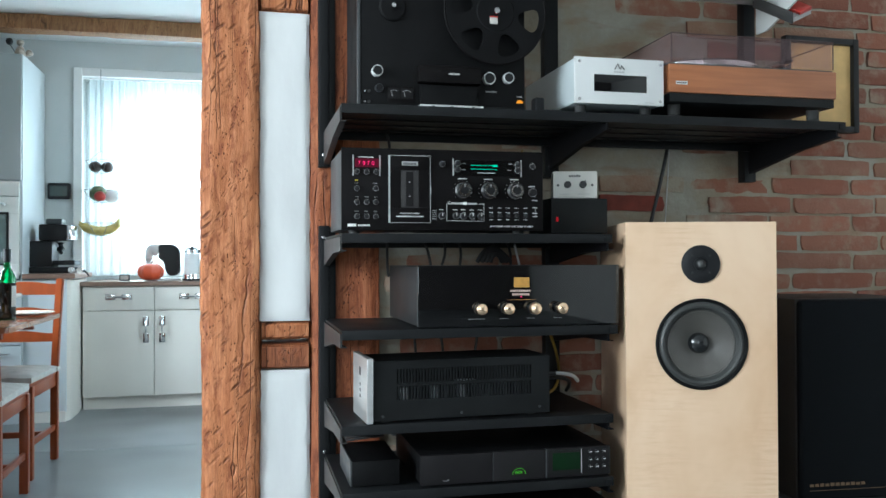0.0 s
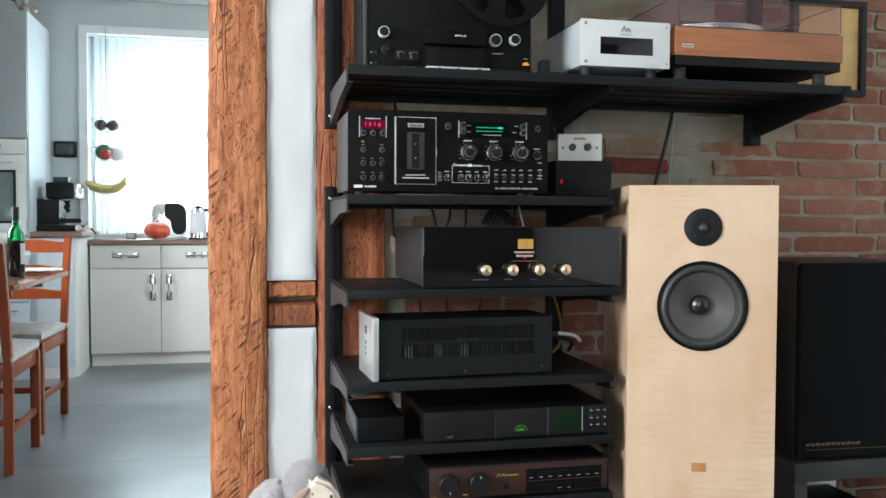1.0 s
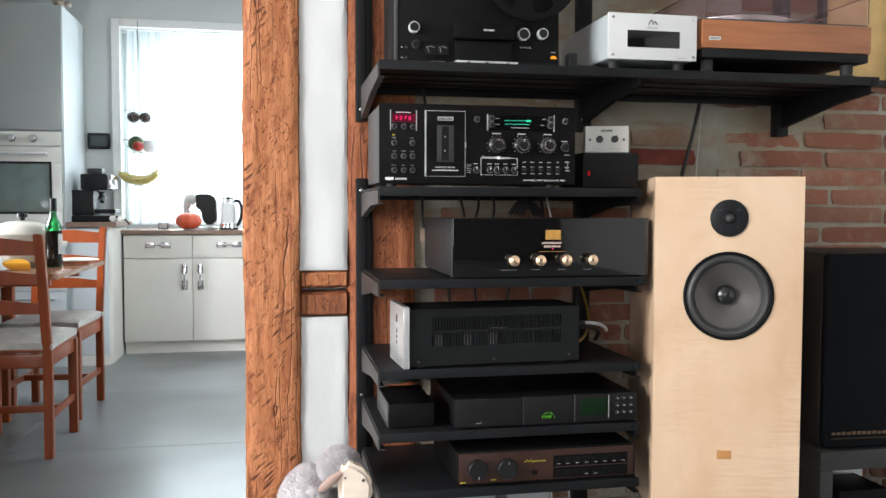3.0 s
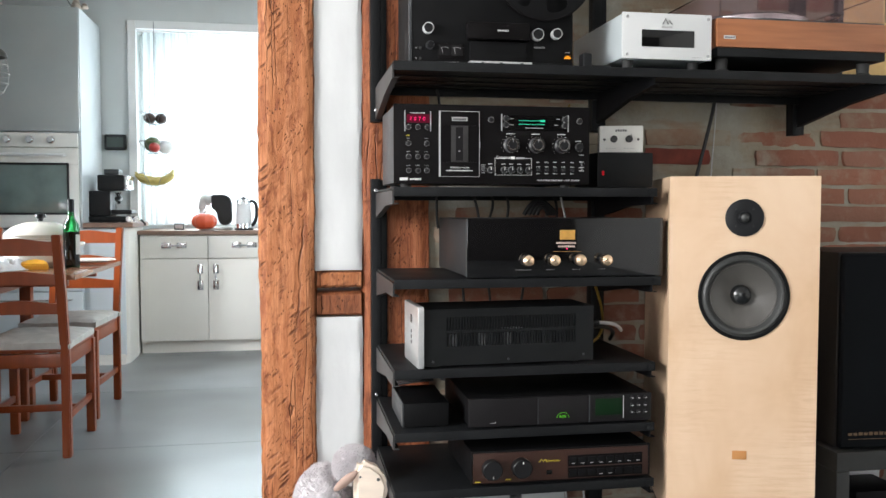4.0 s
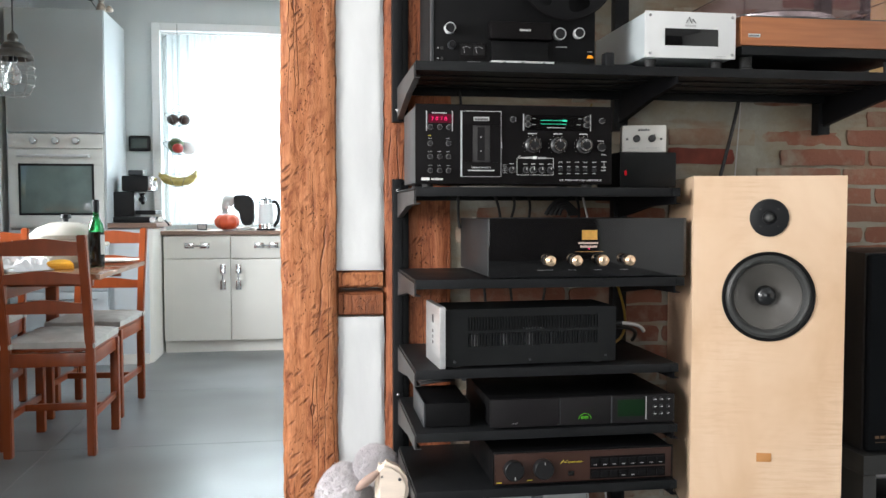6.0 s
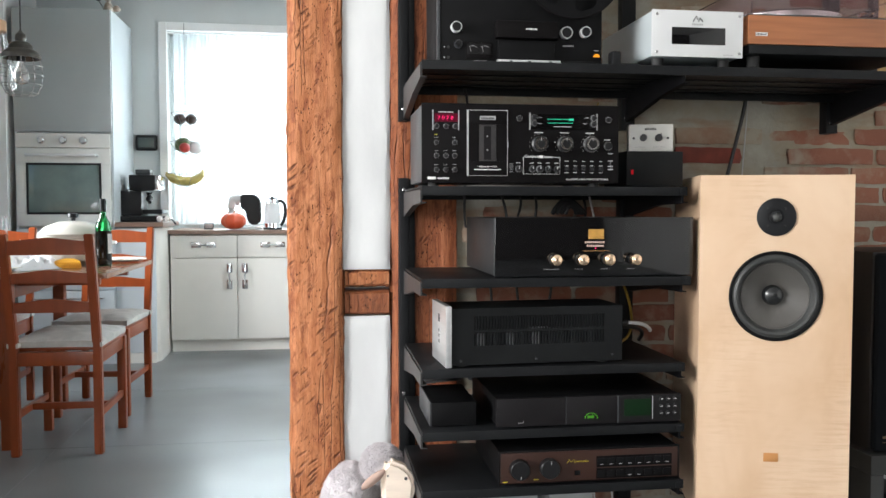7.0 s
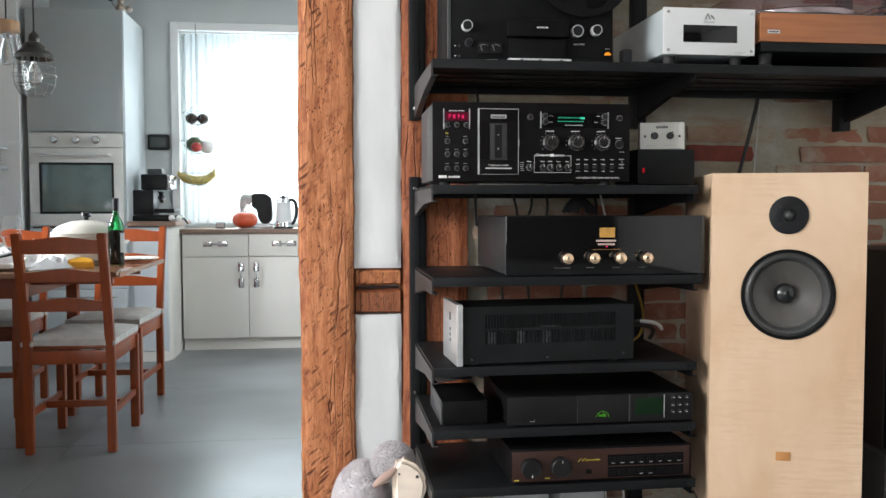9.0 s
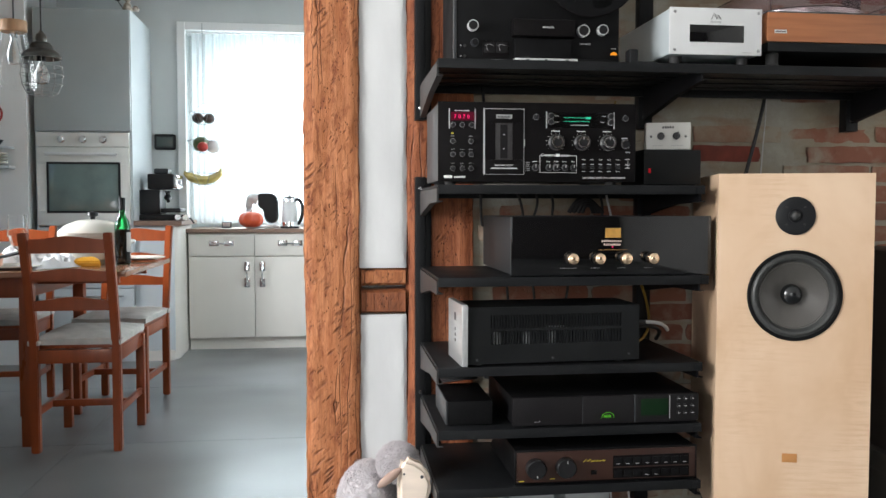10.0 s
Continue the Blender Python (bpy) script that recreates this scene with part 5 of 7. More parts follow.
for x, z, r in ((-0.150, 0.083, 0.0120), (0.102, 0.077, 0.0135), (0.147, 0.080, 0.0120)):
    kk = part("knob", disc_knob(x, -0.0045, z, r * 0.84, 0.018), KNOB, rd)
    part("knob_ring", ring(x, -0.0045, z, r * 0.86, r, 0.016), SILVERPAINT, kk, "bright metal knob ring")
kk = part("knob", disc_knob(-0.145, -0.0045, 0.047, 0.0075, 0.014), KNOB, rd)
part("knob_ring", ring(-0.145, -0.0045, 0.047, 0.0076, 0.0092, 0.008), GREYCASE, kk)
part("meter_panel", box(-0.127, -0.067, -0.0062, -0.0042, 0.016, 0.052, 0.001), PANELBLACK, rd)
for x in (-0.124, -0.096):
    mt = part("level_meter", box(x, x + 0.026, -0.0072, -0.0060, 0.026, 0.049, 0.0005), GREYFRONT, rd, "small dark level meter")
    bm = tube([(x + 0.003 + 0.018 * i / 8, -0.0076, 0.041 + 0.003 * math.sin(math.pi * i / 8)) for i in range(9)], 0.0005, None, 5)
    tube([(x + 0.006, -0.0076, 0.041), (x + 0.008, -0.0076, 0.030)], 0.0005, bm, 5)
    part("scale", bm, PRINT_GREY, mt)
part("lettering", bars(0.005, -0.0302, 0.078, 0.026, 0.0042, 9, None, 0.45, 3), PRINT, rd, "white printed marks")
part("lettering", bars(0.097, -0.0045, 0.048, 0.026, 0.0038, 9, None, 0.5, 4), PRINT_GREY, rd)
part("lettering", bars(-0.108, -0.0045, 0.010, 0.03, 0.002, 6, None, 0.4, 5), PRINT_GREY, rd)
for z in (0.017, 0.040):
    part("socket", disc_knob(-0.176, -0.0045, z, 0.0025, 0.002, None, 12), DULLSTEEL, rd)
    part("socket", disc_knob(-0.167, -0.0045, z, 0.0035, 0.002, None, 12), RUBBER, rd)
part("pilot_lamp", prism([(0.176 + 0.0075 * math.cos(a), 0.026 + 0.007 * math.sin(a)) for a in [math.pi * i / 10 for i in range(11)]], -0.0075, -0.0045), ORANGE_LED, rd, "orange pilot lamp")
part("lettering", box(0.170, 0.182, -0.0052, -0.0045, 0.040, 0.0413), PRINT_GREY, rd)


def reel(x, z, r, holes, parent):
    """A spool flange with big rounded windows between narrow spokes, and a hub."""
    bm = bmesh.new()
    half, r0, r1, n = math.pi / holes, r * 0.38, r, 48

    def at(ang, rad):
        return bm.verts.new((x + rad * math.cos(ang), -0.030, z + rad * math.sin(ang)))

    def soft(v):
        return math.copysign(abs(v) ** 0.72, v)
    for h in range(holes):
        mid = radians(-10) + 2 * half * h
        hole, rim = [], []
        for k in range(n):
            c, q = math.cos(math.tau * k / n), math.sin(math.tau * k / n)
            big = max(abs(c), abs(q))
            rad = r * 0.67 + r * 0.21 * soft(q)
            hole.append(at(mid + radians(19.5) * soft(c) * (0.82 + 0.18 * soft(q)), rad))
            rim.append(at(mid + half * c / big, (r0 + r1) / 2 + (r1 - r0) / 2 * q / big))
        for k in range(n):
            m = (k + 1) % n
            bm.faces.new((hole[k], hole[m], rim[m], rim[k]))
    bmesh.ops.remove_doubles(bm, verts=bm.verts[:], dist=0.0002)
    ext = bmesh.ops.extrude_face_region(bm, geom=bm.faces[:])
    for g in ext["geom"]:
        if isinstance(g, bmesh.types.BMVert):
            g.co.y = -0.0275
    bmesh.ops.recalc_face_normals(bm, faces=bm.faces[:])
    f = part("reel", bm, CASE, parent, "black spool with six large openings", False)
    part("rim_bead", tube([(x + r * math.cos(a), -0.029, z + r * math.sin(a)) for a in [math.tau * i / 96 for i in range(96)]], 0.0022, None, 8, True), PANELBLACK, f)
    part("hub", lathe([(0, 0), (r * 0.38, 0), (r * 0.38, 0.0245), (r * 0.36, 0.026), (0, 0.026)], 48, None, at_face(x, -0.005, z)), CASE, f)
    part("spindle", disc_knob(x, -0.0312, z, 0.007, 0.012, None, 14), CHROME, f)
    return f


rl = reel(0.113, 0.223, 0.116, 6, rd)
part("sticker", box(0.099, 0.117, -0.0322, -0.0312, 0.195, 0.212, 0.001), LABEL, rl, "small white and red sticker")
part("sticker_edge", box(0.099, 0.117, -0.0328, -0.0322, 0.2095, 0.2125), FRUITRED, rl)
part("empty_hub", lathe([(0, 0), (0.030, 0), (0.030, 0.006), (0.026, 0.008), (0, 0.008)], 36, None, at_face(-0.115, -0.0045, 0.225)), CASE, rd)
part("spindle", disc_knob(-0.115, -0.0125, 0.225, 0.0055, 0.014, None, 14), CHROME, rd)

cd = thing("disc_transport", "slim silver disc transport with a dark display", "cd transport", (0.847, 1.83, S1))
part("case", box(-0.107, 0.105, 0.006, 0.345, 0.022, 0.122, 0.002), STEEL_BLUE_REFLECT, cd, "steel case tinted blue for what it reflects")
part("front", box(-0.109, 0.107, 0.0, 0.006, 0.0205, 0.124, 0.0015), SILVERPAINT, cd)
part("display", box(-0.063, 0.064, -0.0012, -0.0002, 0.048, 0.086, 0.0004), GLOSSBLACK, cd, "black display window")
for x in (-0.098, 0.098):
    for z in (0.030, 0.114):
        part("screw", disc_knob(x, -0.0002, z, 0.0034, 0.0015, None, 12), DULLSTEEL, cd)
part("emblem", tube([(-0.013, -0.0008, 0.099), (-0.006, -0.0008, 0.112), (0.0, -0.0008, 0.099), (0.003, -0.0008, 0.108), (0.010, -0.0008, 0.099)], 0.0010, None, 5), PRINT_DARK, cd, "small dark emblem")
part("lettering", bars(-0.015, -0.0003, 0.091, 0.026, 0.004, 7, None, 0.3, 6), PRINT_GREY, cd)
part("lettering", bars(0.060, -0.0003, 0.0255, 0.024, 0.0018, 8, None, 0.3, 7), PRINT_GREY, cd)
for x in (-0.08, 0.08):
    for y in (0.04, 0.30):
        part("foot", lathe([(0, 0), (0.012, 0), (0.013, 0.0215), (0, 0.0215)], 16, None, Matrix.Translation((x, y, 0))), RUBBER, cd)
jk = thing("plug_adapter", "black plug adapter on the top shelf", "plug", (0.672, 1.885, S1))
part("body", box(-0.011, 0.011, -0.012, 0.02, 0, 0.038, 0.005), PLASTICBLACK, jk)
part("tail", box(0.0112, 0.060, -0.004, 0.016, 0, 0.012, 0.003), PLASTICBLACK, jk)

tt = thing("turntable", "walnut turntable with smoked acrylic lid", "turntable", (1.185, 1.83, S1))
part("plinth", box(-0.218, 0.222, 0.0, 0.34, 0.054, 0.119, 0.003), WALNUT, tt, "walnut veneered plinth")
part("base", box(-0.214, 0.218, 0.004, 0.336, 0.033, 0.0535, 0.002), SATIN, tt)
for x in (-0.185, 0.185):
    for y in (0.04, 0.29):
        part("foot", lathe([(0, 0), (0.016, 0), (0.017, 0.006), (0.014, 0.009), (0.015, 0.032), (0, 0.032)], 20, None, Matrix.Translation((x, y, 0))), RUBBER, tt)
part("deck_plate", box(-0.212, 0.216, 0.006, 0.334, 0.1195, 0.123, 0.001), GREYCASE, tt)
part("platter", lathe([(0, 0.124), (0.145, 0.124), (0.15, 0.128), (0.15, 0.140), (0, 0.141)], 56, None, Matrix.Translation((-0.05, 0.17, 0))), DULLSTEEL, tt, "metal platter")
part("mat", lathe([(0, 0.1415), (0.145, 0.1415), (0.145, 0.144), (0, 0.144)], 48, None, Matrix.Translation((-0.05, 0.17, 0))), RUBBER, tt)
ta = part("tonearm", tube([(0.165, 0.27, 0.155), (0.165, 0.16, 0.157), (0.15, 0.09, 0.155), (0.125, 0.06, 0.152)], 0.004, None, 8), CHROME, tt)
part("counterweight", lathe([(0, 0), (0.015, 0), (0.015, 0.03), (0, 0.03)], 18, None, pose(0.165, 0.315, 0.155, 90, 0, 0)), CASE, ta)
part("pivot", lathe([(0, 0.123), (0.022, 0.123), (0.02, 0.15), (0.008, 0.165), (0, 0.165)], 20, None, Matrix.Translation((0.165, 0.27, 0))), CASE, ta)
part("headshell", box(0.110, 0.130, 0.035, 0.062, 0.147, 0.154, 0.002), PLASTICBLACK, ta)
bm = box(-0.205, 0.222, 0.012, 0.330, 0.124, 0.193, 0.003)
bmesh.ops.delete(bm, geom=[f for f in bm.faces if f.calc_center_median().z < 0.126], context='FACES')
bmesh.ops.solidify(bm, geom=bm.faces[:], thickness=0.003)
lid = part("lid", bm, SMOKE, tt, "smoked acrylic dust cover", False)
for a, b in (((-0.205, 0.012, 0.193), (0.222, 0.012, 0.193)), ((-0.205, 0.012, 0.193), (-0.205, 0.330, 0.193)), ((0.222, 0.012, 0.193), (0.222, 0.330, 0.193)), ((0.222, 0.012, 0.126), (0.222, 0.012, 0.193)), ((-0.205, 0.012, 0.126), (-0.205, 0.012, 0.193))):
    part("lid_edge", tube([a, b], 0.0013, None, 6), LIDEDGE, lid, "dark polished acrylic edge")
part("badge", box(-0.201, -0.172, -0.0012, -0.0002, 0.072, 0.080, 0.0003), SILVER, tt, "small silver badge")
part("lettering", bars(-0.199, -0.0013, 0.0742, 0.025, 0.0035, 7, None, 0.3, 8), PRINT_DARK, tt)

pf = thing("picture_frame", "black framed yellowed print on the brick wall", "picture", (1.663, 2.243, 1.41))
bm = box(-0.122, -0.104, -0.028, -0.004, 0, 0.275, 0.002)
box(0.104, 0.122, -0.028, -0.004, 0, 0.275, 0.002, bm)
box(-0.104, 0.104, -0.028, -0.004, 0, 0.018, 0.002, bm)
box(-0.104, 0.104, -0.028, -0.004, 0.257, 0.275, 0.002, bm)
part("frame", bm, PLASTICBLACK, pf)
part("print", box(-0.104, 0.104, -0.012, -0.006, 0.018, 0.257), PICTURE, pf, "yellowed paper print")

# upper board that just comes into view
us = thing("upper_shelf", "pale upper shelf board on the wall", "shelf", (1.03, 1.95, 1.758))
part("board", box(-0.40, 0.40, 0.0, 0.25, 0.0, 0.018, 0.002), SHELFWHITE, us)
part("bracket", prism([(-0.04, -0.001), (0.25, -0.001), (0.25, -0.084), (0.20, -0.084)], 0.405, 0.411, None, "yz"), SHELFWHITE, us, "white sheet-metal bracket")
cp = thing("card_pack", "printed red and white cards beside the upper shelf", "cards", (1.475, 2.05, 1.690))
cp.matrix_world = pose(1.475, 2.05, 1.683, 35, -26, 0)
bm = box(-0.03, 0.03, 0.0, 0.10, 0.0, 0.012, 0.001)
part("pack", bm, PRINT_GREY, cp)
part("cover", box(-0.008, 0.031, -0.001, 0.06, 0.0125, 0.022, 0.001), FRUITRED, cp, "red printed cover")
part("holder", box(-0.034, -0.0305, 0.0, 0.15, -0.003, 0.03, 0.001), PRINT_DARK, cp, "dark card holder")


# ---- second shelf: cassette deck, small boxes ----
dk = thing("cassette_deck", "black three-head cassette deck with lit displays", "cassette deck", (0.225, 1.87, S2))
DW, DH = 0.452, 0.176


def du(cx):
    return (cx - 110) * DW / 690


def dv(cy):
    return 0.008 + (330 - cy) * DH / 285


part("cabinet", box(0.002, DW - 0.002, 0.006, 0.25, 0.010, 0.182, 0.003), GREYCASE, dk, "grey painted steel cabinet")
part("front_panel", box(0, DW, 0, 0.0055, 0.008, 0.184, 0.0012), PANELBLACK, dk)
for x in (0.03, 0.40):
    part("foot", lathe([(0, 0), (0.012, 0), (0.013, 0.009), (0, 0.009)], 16, None, Matrix.Translation((x, 0.025, 0))), RUBBER, dk)
    part("foot", lathe([(0, 0), (0.012, 0), (0.013, 0.009), (0, 0.009)], 16, None, Matrix.Translation((x, 0.22, 0))), RUBBER, dk)
ctr = part("counter", box(du(154), du(240), -0.0010, -0.0002, dv(112), dv(82)), LED_WINDOW, dk, "dim red counter window")
words("counter_digits", "7070", du(164), -0.0012, dv(104), 0.0112, LED_RED, ctr, label="glowing red digits", space=1.75)
for cx in (148, 236):
    part("trim_line", box(du(cx - 1.5), du(cx + 1.5), -0.0016, -0.0002, dv(142), dv(70)), SILVER if cx < 200 else PRINT_GREY, dk)
part("lettering", bars(du(166), -0.0003, dv(79), 0.034, 0.0022, 11, None, 0.3, 11), PRINT, dk)
for cx, cy in ((160, 128), (192, 128), (224, 128), (160, 186), (222, 186), (160, 233), (192, 233), (222, 233), (160, 283), (192, 283), (222, 283)):
    b = part("button", disc_knob(du(cx), -0.0002, dv(cy), 0.0052, 0.007, None, 16, 0.001), KNOB, dk)
    part("button_ring", ring(du(cx), -0.0002, dv(cy), 0.0054, 0.0064, 0.003, None, 20), DULLSTEEL, b)
    part("lettering", bars(du(cx) - 0.0045, -0.0003, dv(cy - 17), 0.009, 0.0014, 4, None, 0.5, cx + cy), PRINT_GREY, dk)
# cassette door
bm = box(du(265), du(403), -0.004, -0.0003, dv(303), dv(252), 0.0006)
box(du(265), du(403), -0.004, -0.0003, dv(120), dv(70), 0.0006, bm)
box(du(265), du(305), -0.0038, -0.0003, dv(252), dv(120), 0, bm)
box(du(365), du(403), -0.0038, -0.0003, dv(252), dv(120), 0, bm)
door = part("cassette_door", bm, PANELBLACK, dk)
part("well", box(du(305), du(365), -0.0008, -0.0003, dv(252), dv(120)), RUBBER, door)
part("cassette_window", box(du(306), du(364), -0.0024, -0.0016, dv(250), dv(122), 0.0003), WINDOWGREY, door, "grey cassette window")
part("window_groove", box(du(322), du(347), -0.0030, -0.0025, dv(246), dv(126)), GREYFRONT, door)
for cy in (162, 212):
    part("hub_mark", disc_knob(du(334), -0.0031, dv(cy), 0.0016, 0.001, None, 10), PRINT_GREY, door)
part("name_plate", box(du(308), du(362), -0.0046, -0.0041, dv(104), dv(90)), PRINT_GREY, door, "pale name strip")
part("lettering", bars(du(312), -0.0047, dv(102), 0.030, 0.0052, 9, None, 0.3, 12), PRINT_DARK, door)
part("edge_trim", box(du(264), du(269), -0.0052, -0.0003, dv(304), dv(69)), SILVER, door, "bright door edge")
part("edge_line", box(du(269), du(404), -0.0046, -0.0040, dv(70.2), dv(69)), PRINT, door)
part("edge_line", box(du(269), du(403), -0.0046, -0.0040, dv(304.4), dv(303.2)), PRINT_GREY, door)
part("edge_line", box(du(403), du(404.2), -0.0046, -0.0003, dv(303), dv(71)), PRINT_GREY, door)
words("lettering", "THREE HEAD SYSTEM", du(334), -0.0042, dv(274), 0.0046, PRINT, door, 'CENTER')
part("lettering", bars(du(289), -0.0044, dv(284), 0.060, 0.0026, 22, None, 0.3, 14), PRINT, door)
# meter panel
mp = part("meter_panel", box(du(484), du(722), -0.0012, -0.0002, dv(135), dv(79)), GLOSSBLACK, dk, "dark meter window")
for i, cy in enumerate((98, 111)):
    n = 22 if i else 18
    bm = None
    for j in range(n):
        a = 544 + j * 4.2
        bm = box(du(a), du(a + 2.4), -0.0016, -0.0013, dv(cy + 1.3), dv(cy - 1.3), 0, bm)
    part("level_bar", bm, LED_GREEN, mp, "glowing green level bar")
part("level_block", box(du(620), du(637), -0.0018, -0.0013, dv(102), dv(95)), LED_GREEN, mp)
part("lettering", bars(du(567), -0.0014, dv(126), 0.042, 0.002, 14, None, 0.3, 15), PRINT_GREY, mp)
for cx in (483, 721):
    part("trim_line", box(du(cx - 2), du(cx + 1.5), -0.0018, -0.0002, dv(136), dv(76)), SILVER if cx < 500 else PRINT_GREY, dk)
for cx, cy in ((497, 92), (497, 114), (708, 92), (708, 114), (445, 97), (760, 98)):
    b = part("button", disc_knob(du(cx), -0.0013, dv(cy), 0.0058, 0.008, None, 16, 0.001), KNOB, dk)
    part("button_ring", ring(du(cx), -0.0013, dv(cy), 0.0060, 0.0071, 0.004, None, 20), DULLSTEEL, b)
for cx, cy in ((512, 93), (512, 115), (678, 92), (672, 114)):
    part("lettering", bars(du(cx), -0.0014, dv(cy), 0.009, 0.0016, 4, None, 0.3, cx + cy), PRINT_GREY, dk)
for cx in (515, 605, 697):
    kn = part("large_knob", lathe([(0, 0), (0.0178, 0), (0.0178, 0.006), (0.0165, 0.0075), (0.0165, 0.019), (0.0145, 0.0215), (0, 0.0215)], 32, None, at_face(du(cx), -0.0002, dv(188))), KNOB, dk)
    part("knob_ring", ring(du(cx), -0.0002, dv(188), 0.0166, 0.0184, 0.0075, None, 36), CHROME, kn, "chrome knob ring")
    part("knob_face", ring(du(cx), -0.0216, dv(188), 0.0095, 0.0135, 0.0008, None, 28), CHROME, kn)
    part("pointer", box(du(cx) - 0.0005, du(cx) + 0.0005, -0.0232, -0.0218, dv(188) + 0.006, dv(188) + 0.013), PRINT_GREY, kn)
    part("lettering", bars(du(cx) - 0.010, -0.0003, dv(148), 0.020, 0.0022, 7, None, 0.3, cx), PRINT, dk)
    bm = None
    for i in range(11):
        a = radians(220 - i * 26)
        bm = box(du(cx) + 0.0215 * math.cos(a) - 0.0005, du(cx) + 0.0215 * math.cos(a) + 0.0005, -0.0006, -0.0002, dv(188) + 0.0215 * math.sin(a) - 0.0005, dv(188) + 0.0215 * math.sin(a) + 0.0005, 0, bm)
    tagged(part("dial_ticks", bm, PRINT, dk), kind="stuff")
kn = part("knob", disc_knob(du(760), -0.0002, dv(193), 0.0085, 0.013), KNOB, dk)
part("knob_ring", ring(du(760), -0.0002, dv(193), 0.0086, 0.0102, 0.005), CHROME, kn)
part("lettering", bars(du(748), -0.0003, dv(172), 0.015, 0.0022, 5, None, 0.3, 33), PRINT, dk)
# framed group of four small knobs
for x0, x1, y0, y1 in ((460, 590, 297, 295.9), (460, 590, 236.1, 235), (460, 461.1, 295.8, 236.2), (588.9, 590, 295.8, 236.2)):
    part("frame_line", box(du(x0), du(x1), -0.0008, -0.0002, dv(y0), dv(y1)), PRINT, dk)
words("lettering", "Computer", du(465), -0.0004, dv(237), 0.0085, PRINT, dk)
part("name_plate", box(du(517), du(530), -0.001, -0.0002, dv(239), dv(229)), PRINT, dk)
part("name_plate", box(du(534), du(564), -0.001, -0.0002, dv(238), dv(232)), PRINT_GREY, dk)
for cx in (443, 491, 518, 547, 577):
    kn = part("knob", disc_knob(du(cx), -0.0002, dv(279), 0.0068, 0.011, None, 18), KNOB, dk)
    part("knob_ring", ring(du(cx), -0.0002, dv(279), 0.0069, 0.0079, 0.0045, None, 22), DULLSTEEL, kn)
    part("pointer", box(du(cx) - 0.0005, du(cx) + 0.0005, -0.0122, -0.0113, dv(279), dv(279) + 0.006), PRINT, kn)
    part("lettering", bars(du(cx) - 0.005, -0.0003, dv(258), 0.010, 0.0016, 3, None, 0.3, cx), PRINT, dk)
for i in range(5):
    part("lettering", bars(du(411), -0.0003, dv(262 + i * 7), 0.010, 0.0014, 4, None, 0.3, i), PRINT_GREY, dk)
for cx in (615, 645, 675, 705, 737):
    sw = part("switch", box(du(cx) - 0.0035, du(cx) + 0.0035, -0.004, -0.0002, dv(281), dv(272), 0.0008), KNOB, dk)
    part("switch_slot", box(du(cx) - 0.006, du(cx) + 0.006, -0.0006, -0.0001, dv(284), dv(270)), GREYFRONT, sw)
    for cy in (250, 267, 292):
        part("lettering", bars(du(cx) - 0.005, -0.0003, dv(cy), 0.009, 0.0014, 5, None, 0.35, cx + cy), PRINT, dk)
for cy in (222, 248, 268, 280):
    part("lettering", bars(du(762), -0.0003, dv(cy), 0.012, 0.0016, 4, None, 0.3, cy), PRINT, dk)
part("frame_line", box(du(771), du(772.5), -0.0007, -0.0002, dv(278), dv(248)), PRINT_GREY, dk)
part("logo_block", box(du(130), du(158), -0.0008, -0.0002, dv(318), dv(308)), PRINT, dk, "plain white maker's block")
part("lettering", bars(du(164), -0.0003, dv(317), 0.026, 0.0048, 7, None, 0.25, 41), PRINT, dk)
words("lettering", "HI-FI STEREO THREE HEAD CASSETTE DECK", du(611), -0.0004, dv(318), 0.0051, PRINT, dk)
part("lettering", bars(du(154), -0.0003, dv(160), 0.007, 0.003, 2, None, 0.3, 34), YELLOW, dk)
part("door_notch", box(du(406), du(407.5), -0.0007, -0.0002, dv(200), dv(178)), PRINT, dk)

sb = thing("switch_box", "small white selector box with two black knobs", "selector box", (0.786, 1.95, 1.186), -16)
part("case", box(-0.052, 0.052, 0.0, 0.05, 0.0, 0.064, 0.002), M("cream_lacquer", (0.66, 0.65, 0.61), 0.4, var=0.04, bump=0), sb)
for x in (-0.018, 0.018):
    part("knob", disc_knob(x, -0.0002, 0.032, 0.0085, 0.012, None, 18), KNOB, sb)
for x in (-0.040, 0.040):
    part("screw", disc_knob(x, -0.0002, 0.031, 0.003, 0.0015, None, 12), PRINT_DARK, sb)
part("lettering", bars(-0.014, -0.0003, 0.050, 0.028, 0.006, 5, None, 0.3, 51), PRINT_DARK, sb)
part("lettering", bars(-0.036, -0.0003, 0.009, 0.024, 0.0016, 7, None, 0.3, 52), PRINT_GREY, sb)
part("lettering", bars(0.006, -0.0003, 0.009, 0.028, 0.0016, 8, None, 0.3, 53), PRINT_GREY, sb)
part("pointer", box(0.0215, 0.0235, -0.0135, -0.0123, 0.034, 0.042), PRINT_DARK, sb)
db = thing("power_box", "small black metal box with red rocker switch", "power supply", (0.786, 1.92, S2))
part("case", box(-0.071, 0.069, 0.0, 0.16, 0.004, 0.086, 0.003), SATIN, db)
part("rocker_switch", box(-0.060, -0.0545, -0.0030, -0.0002, 0.031, 0.042, 0.001), glow("red_rocker", (0.75, 0.008, 0.02), 0.30), db, "red rocker switch")
